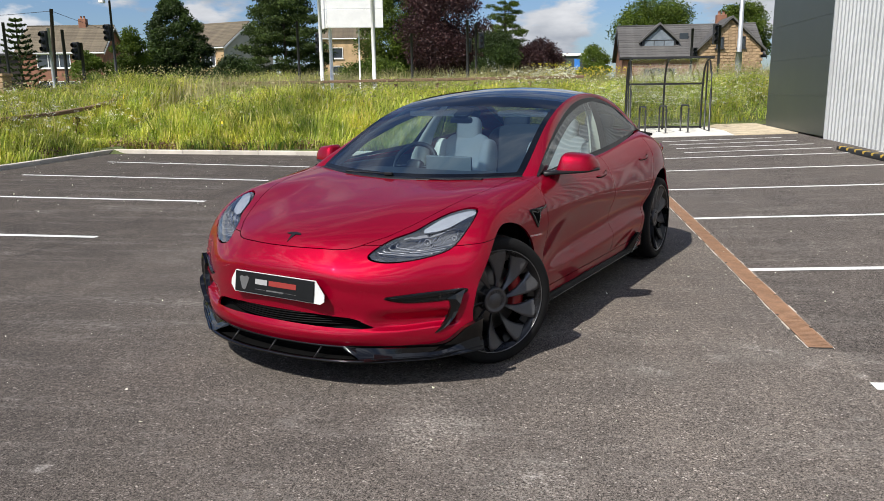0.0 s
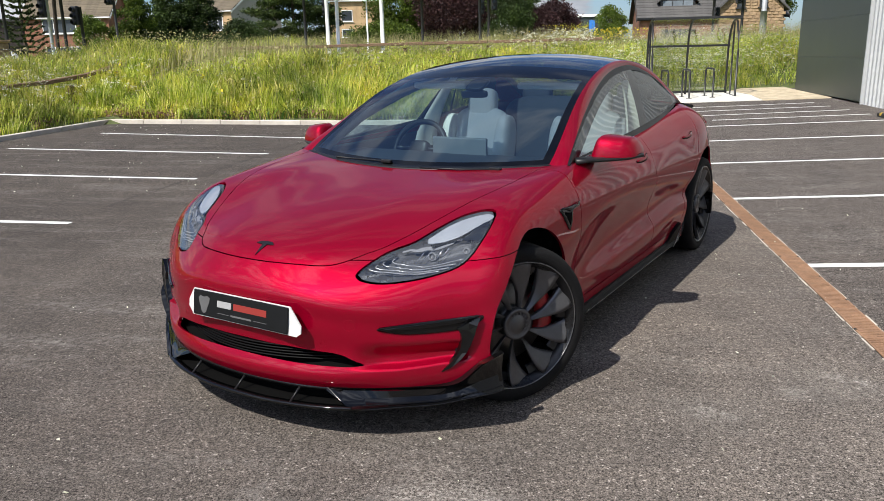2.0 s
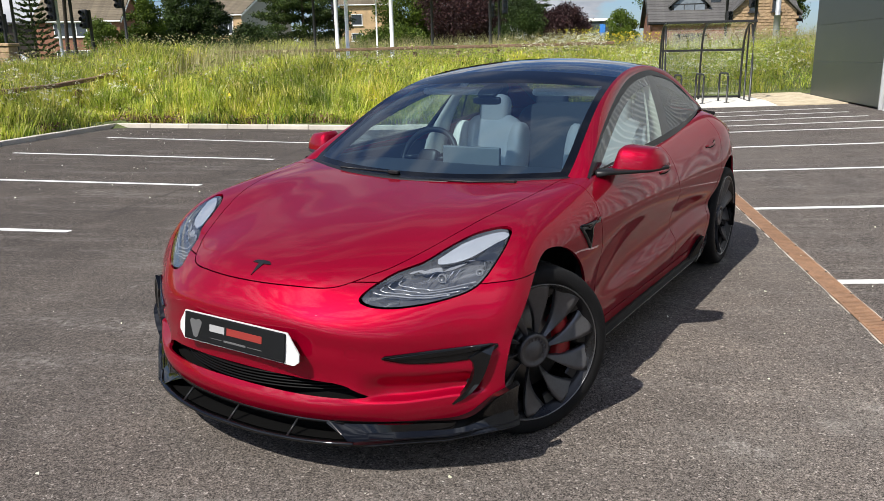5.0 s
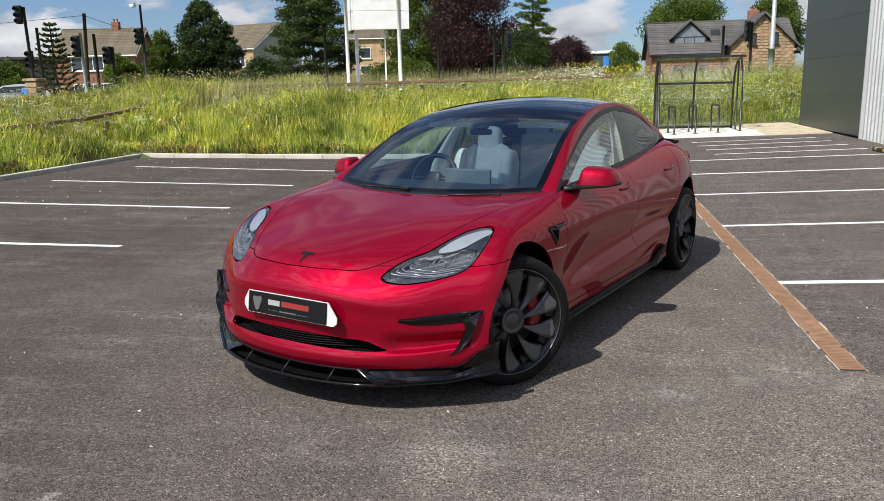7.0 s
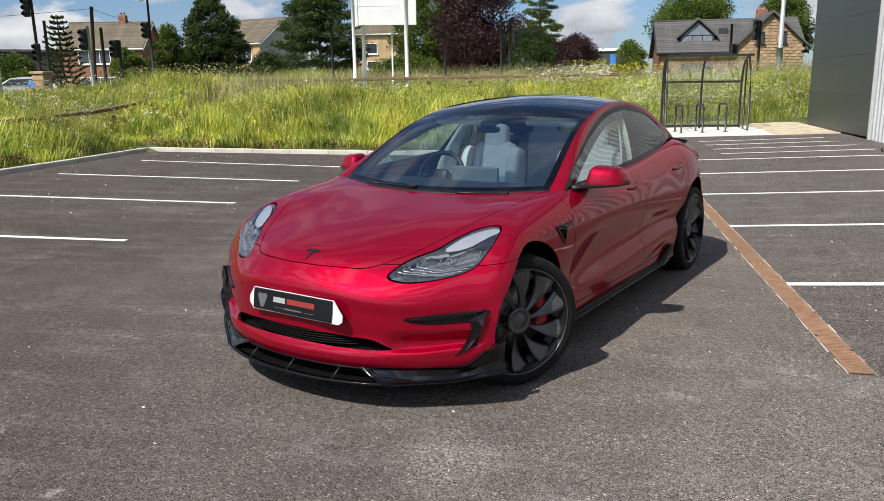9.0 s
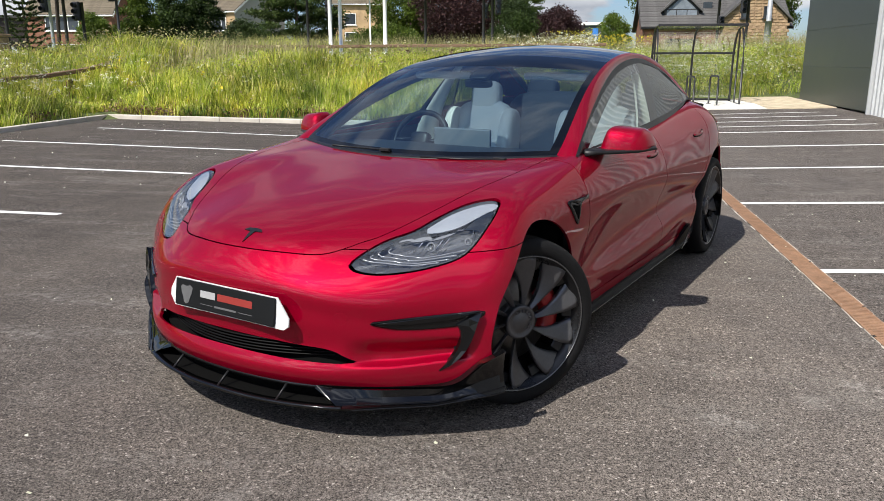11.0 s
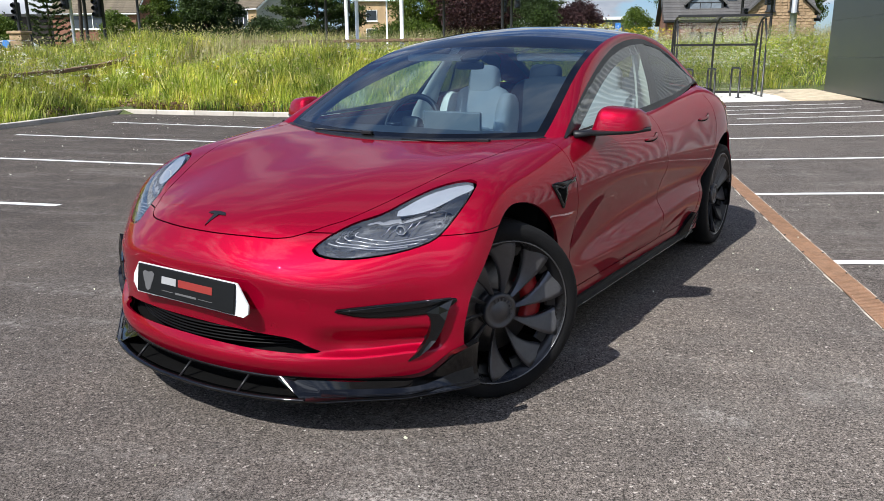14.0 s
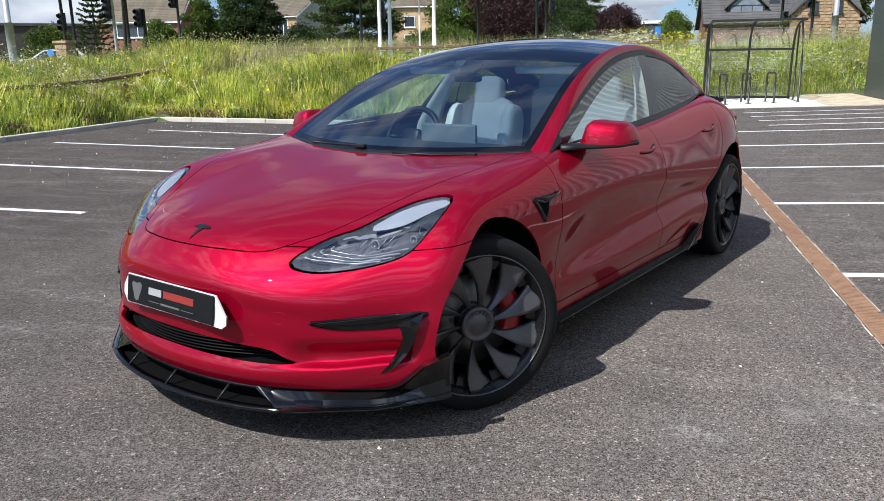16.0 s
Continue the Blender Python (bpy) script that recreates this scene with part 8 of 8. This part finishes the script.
# ---- cabin ----
def cushion(bm, c, s, power=0.45, tilt=0.0, n=20, m=12):
    """A soft rounded block with centre c and half sizes s, tilted about x."""
    R = Matrix.Rotation(radians(tilt), 4, "X")
    rows = []
    for i in range(m + 1):
        t = -math.pi / 2 + math.pi * i / m
        row = []
        for j in range(n):
            a = 2 * math.pi * j / n
            f = lambda q: abs(q) ** power * (1 if q > 0 else -1)
            p = Vector((s[0] * f(math.cos(t)) * f(math.cos(a)), s[1] * f(math.cos(t)) * f(math.sin(a)), s[2] * f(math.sin(t))))
            row.append(bm.verts.new(Vector(c) + (R @ p)))
        rows.append(row)
    for p, q in zip(rows, rows[1:]):
        for j in range(n):
            f = bm.faces.new((p[j], p[(j + 1) % n], q[(j + 1) % n], q[j]))
            f.smooth = True
    bmesh.ops.remove_doubles(bm, verts=bm.verts, dist=0.0008)
    return bm


def seat(x, LEATHER=LEATHER):
    bm = bmesh.new()
    cushion(bm, (x, 1.96, 0.745), (0.250, 0.080, 0.325), 0.66, -14)
    back = part("seat_back", bm, LEATHER, car, "pale grey leather front seat")
    bm = bmesh.new()
    cushion(bm, (x, 2.03, 1.062), (0.105, 0.055, 0.125), 0.55, -10)
    part("headrest", bm, LEATHER, back)
    bm = bmesh.new()
    cushion(bm, (x, 1.62, 0.50), (0.25, 0.28, 0.075), 0.45, 6)
    part("seat_base", bm, LEATHER, back)
    for s in (-1, 1):
        bm = bmesh.new()
        cushion(bm, (x + 0.21 * s, 1.93, 0.75), (0.055, 0.10, 0.27), 0.6, -14)
        part("side_bolster", bm, LEATHER, back)


seat(-0.42)
seat(0.40)
bm = bmesh.new()
cushion(bm, (0, 2.72, 0.80), (0.62, 0.09, 0.30), 0.35, -22)
rs = part("rear_seat_back", bm, SEATDARK, car)
bm = bmesh.new()
cushion(bm, (0, 2.45, 0.50), (0.62, 0.30, 0.09), 0.35, 4)
part("rear_seat_base", bm, LEATHER, rs)
for x in (-0.38, 0.38):
    bm = bmesh.new()
    cushion(bm, (x, 2.84, 1.11), (0.12, 0.05, 0.07), 0.5, -15)
    part("rear_headrest", bm, SEATDARK, rs)
bm = bmesh.new()
box(bm, (-0.74, 0.58, 0.20), (0.74, 0.70, 0.86), 0.03)
box(bm, (-0.76, 0.56, 0.78), (0.76, 1.08, 0.875), 0.045, seg=3)
box(bm, (-0.74, 0.98, 0.66), (0.74, 1.14, 0.845), 0.03, seg=2)
part("dashboard", bm, DASH, car, "dark plain dashboard")
bm = bmesh.new()
box(bm, (-0.80, 0.6, 0.19), (0.80, 3.0, 0.25), 0.01)
part("cabin_floor", bm, DASH, car)
bm = bmesh.new()
box(bm, (-0.12, 1.1, 0.25), (0.12, 2.2, 0.58), 0.03)
part("centre_console", bm, DASH, car)
bm = bmesh.new()
box(bm, (-0.185, 1.000, 0.850), (0.165, 1.022, 0.968), 0.008, m=Matrix.Translation((0, 0, 0)) , seg=2)
part("centre_screen", bm, SCREENBACK, car, "silver back of the centre screen")
# steering wheel
SW = pose(-0.40, 1.19, 0.865, 66, 0, 0)
bm = bmesh.new()
N = 40
pts = [SW @ Vector((0.178 * math.cos(2 * math.pi * i / N), 0.172 * math.sin(2 * math.pi * i / N), 0)) for i in range(N + 1)]
tube(bm, pts, 0.017, 8, cap=False)
sw = part("steering_wheel", bm, SATINBLACK, car, "dark steering wheel")
bm = bmesh.new()
cushion(bm, (0, 0, 0), (0.065, 0.05, 0.03), 0.5)
for v in bm.verts:
    v.co = SW @ v.co
part("wheel_boss", bm, SATINBLACK, sw)
for a in (0, 180, 270):
    bm = bmesh.new()
    tube(bm, [SW @ Vector((0.05 * math.cos(radians(a)), 0.05 * math.sin(radians(a)), 0)), SW @ Vector((0.172 * math.cos(radians(a)), 0.168 * math.sin(radians(a)), 0))], 0.014, 6)
    part("wheel_spoke", bm, SATINBLACK, sw)
bm = bmesh.new()
tube(bm, [SW @ Vector((0, 0, -0.02)), SW @ Vector((0, 0, -0.22))], 0.035, 10)
part("steering_column", bm, SATINBLACK, sw)
# door cards and pale pillar trims
for sgn in (1, -1):
    bm = bmesh.new()
    box(bm, (0.775 * sgn, 0.75, 0.25), (0.80 * sgn, 2.75, 0.905), 0.01)
    part("door_card", bm, DASH, car)
    bm = bmesh.new()
    rows = []
    for x, y0, y1, z in ((0.752, 1.64, 1.93, 0.80), (0.742, 1.68, 1.93, 0.91), (0.712, 1.745, 1.94, 1.02), (0.672, 1.815, 1.96, 1.13), (0.625, 1.880, 1.985, 1.235), (0.585, 1.90, 2.0, 1.29)):
        rows.append([bm.verts.new((v * sgn, w, z)) for v, w in ((x, y0), (x - 0.018, y0 + 0.018), (x - 0.026, (y0 + y1) / 2), (x - 0.018, y1 - 0.018), (x, y1))])
    for q, w in zip(rows, rows[1:]):
        for k in range(4):
            bm.faces.new((q[k], q[k + 1], w[k + 1], w[k]))
    bmesh.ops.recalc_face_normals(bm, faces=bm.faces)
    part("pillar_trim", bm, LEATHER, car, "pale inner pillar trim", smooth=True)
    bm = bmesh.new()
    sweep(bm, [(0.690 * sgn, 1.955, 0.70), (0.685 * sgn, 1.985, 0.95), (0.628 * sgn, 2.02, 1.20)], [(-0.001, -0.02), (0.001, -0.02), (0.001, 0.02), (-0.001, 0.02)])
    part("seat_belt", bm, DASH, car)
    # dark lining of the door frame, under the roof rail
    bm = bmesh.new()
    rows = []
    for t in np.linspace(0.1, 9.0, 40):
        top_, low_ = along(RAIL_OUT, [t])[0], along(BELT, [t])[0]
        k = min(0.98, 0.082 / max(top_[2] - low_[2], 0.01))
        rows.append([bm.verts.new(((top_[0] + (low_[0] - top_[0]) * q - d) * sgn, top_[1] + (low_[1] - top_[1]) * q, top_[2] + (low_[2] - top_[2]) * q)) for q, d in ((0.0, 0.018), (k * 0.6, 0.030), (k, 0.026), (k, 0.012))])
    for q, w in zip(rows, rows[1:]):
        for k in range(3):
            bm.faces.new((q[k], q[k + 1], w[k + 1], w[k]))
    bmesh.ops.recalc_face_normals(bm, faces=bm.faces)
    part("door_frame_lining", bm, DASH, car, smooth=True)
    bm = bmesh.new()
    tube(bm, [(0.70 * sgn, 0.64, 0.90), (0.63 * sgn, 1.0, 1.10), (0.57 * sgn, 1.4, 1.255), (0.545 * sgn, 2.0, 1.332), (0.555 * sgn, 2.6, 1.27), (0.60 * sgn, 3.05, 1.08)], 0.022, 8)
    part("headlining_edge", bm, DASH, car)
# mirror and sensor pod behind the windscreen
bm = bmesh.new()
cushion(bm, (-0.03, 1.22, 1.195), (0.085, 0.015, 0.021), 0.4, 10)
part("rear_view_mirror", bm, SATINBLACK, car)
bm = bmesh.new()
cushion(bm, (-0.02, 1.24, 1.245), (0.06, 0.06, 0.012), 0.4, 24)
part("sensor_pod", bm, SATINBLACK, car)
for x in (-0.36, 0.36):
    bm = bmesh.new()
    box(bm, (x - 0.19, 1.36, 1.215), (x + 0.19, 1.50, 1.255), 0.02, seg=2)
    part("sun_visor", bm, LEATHER, car)
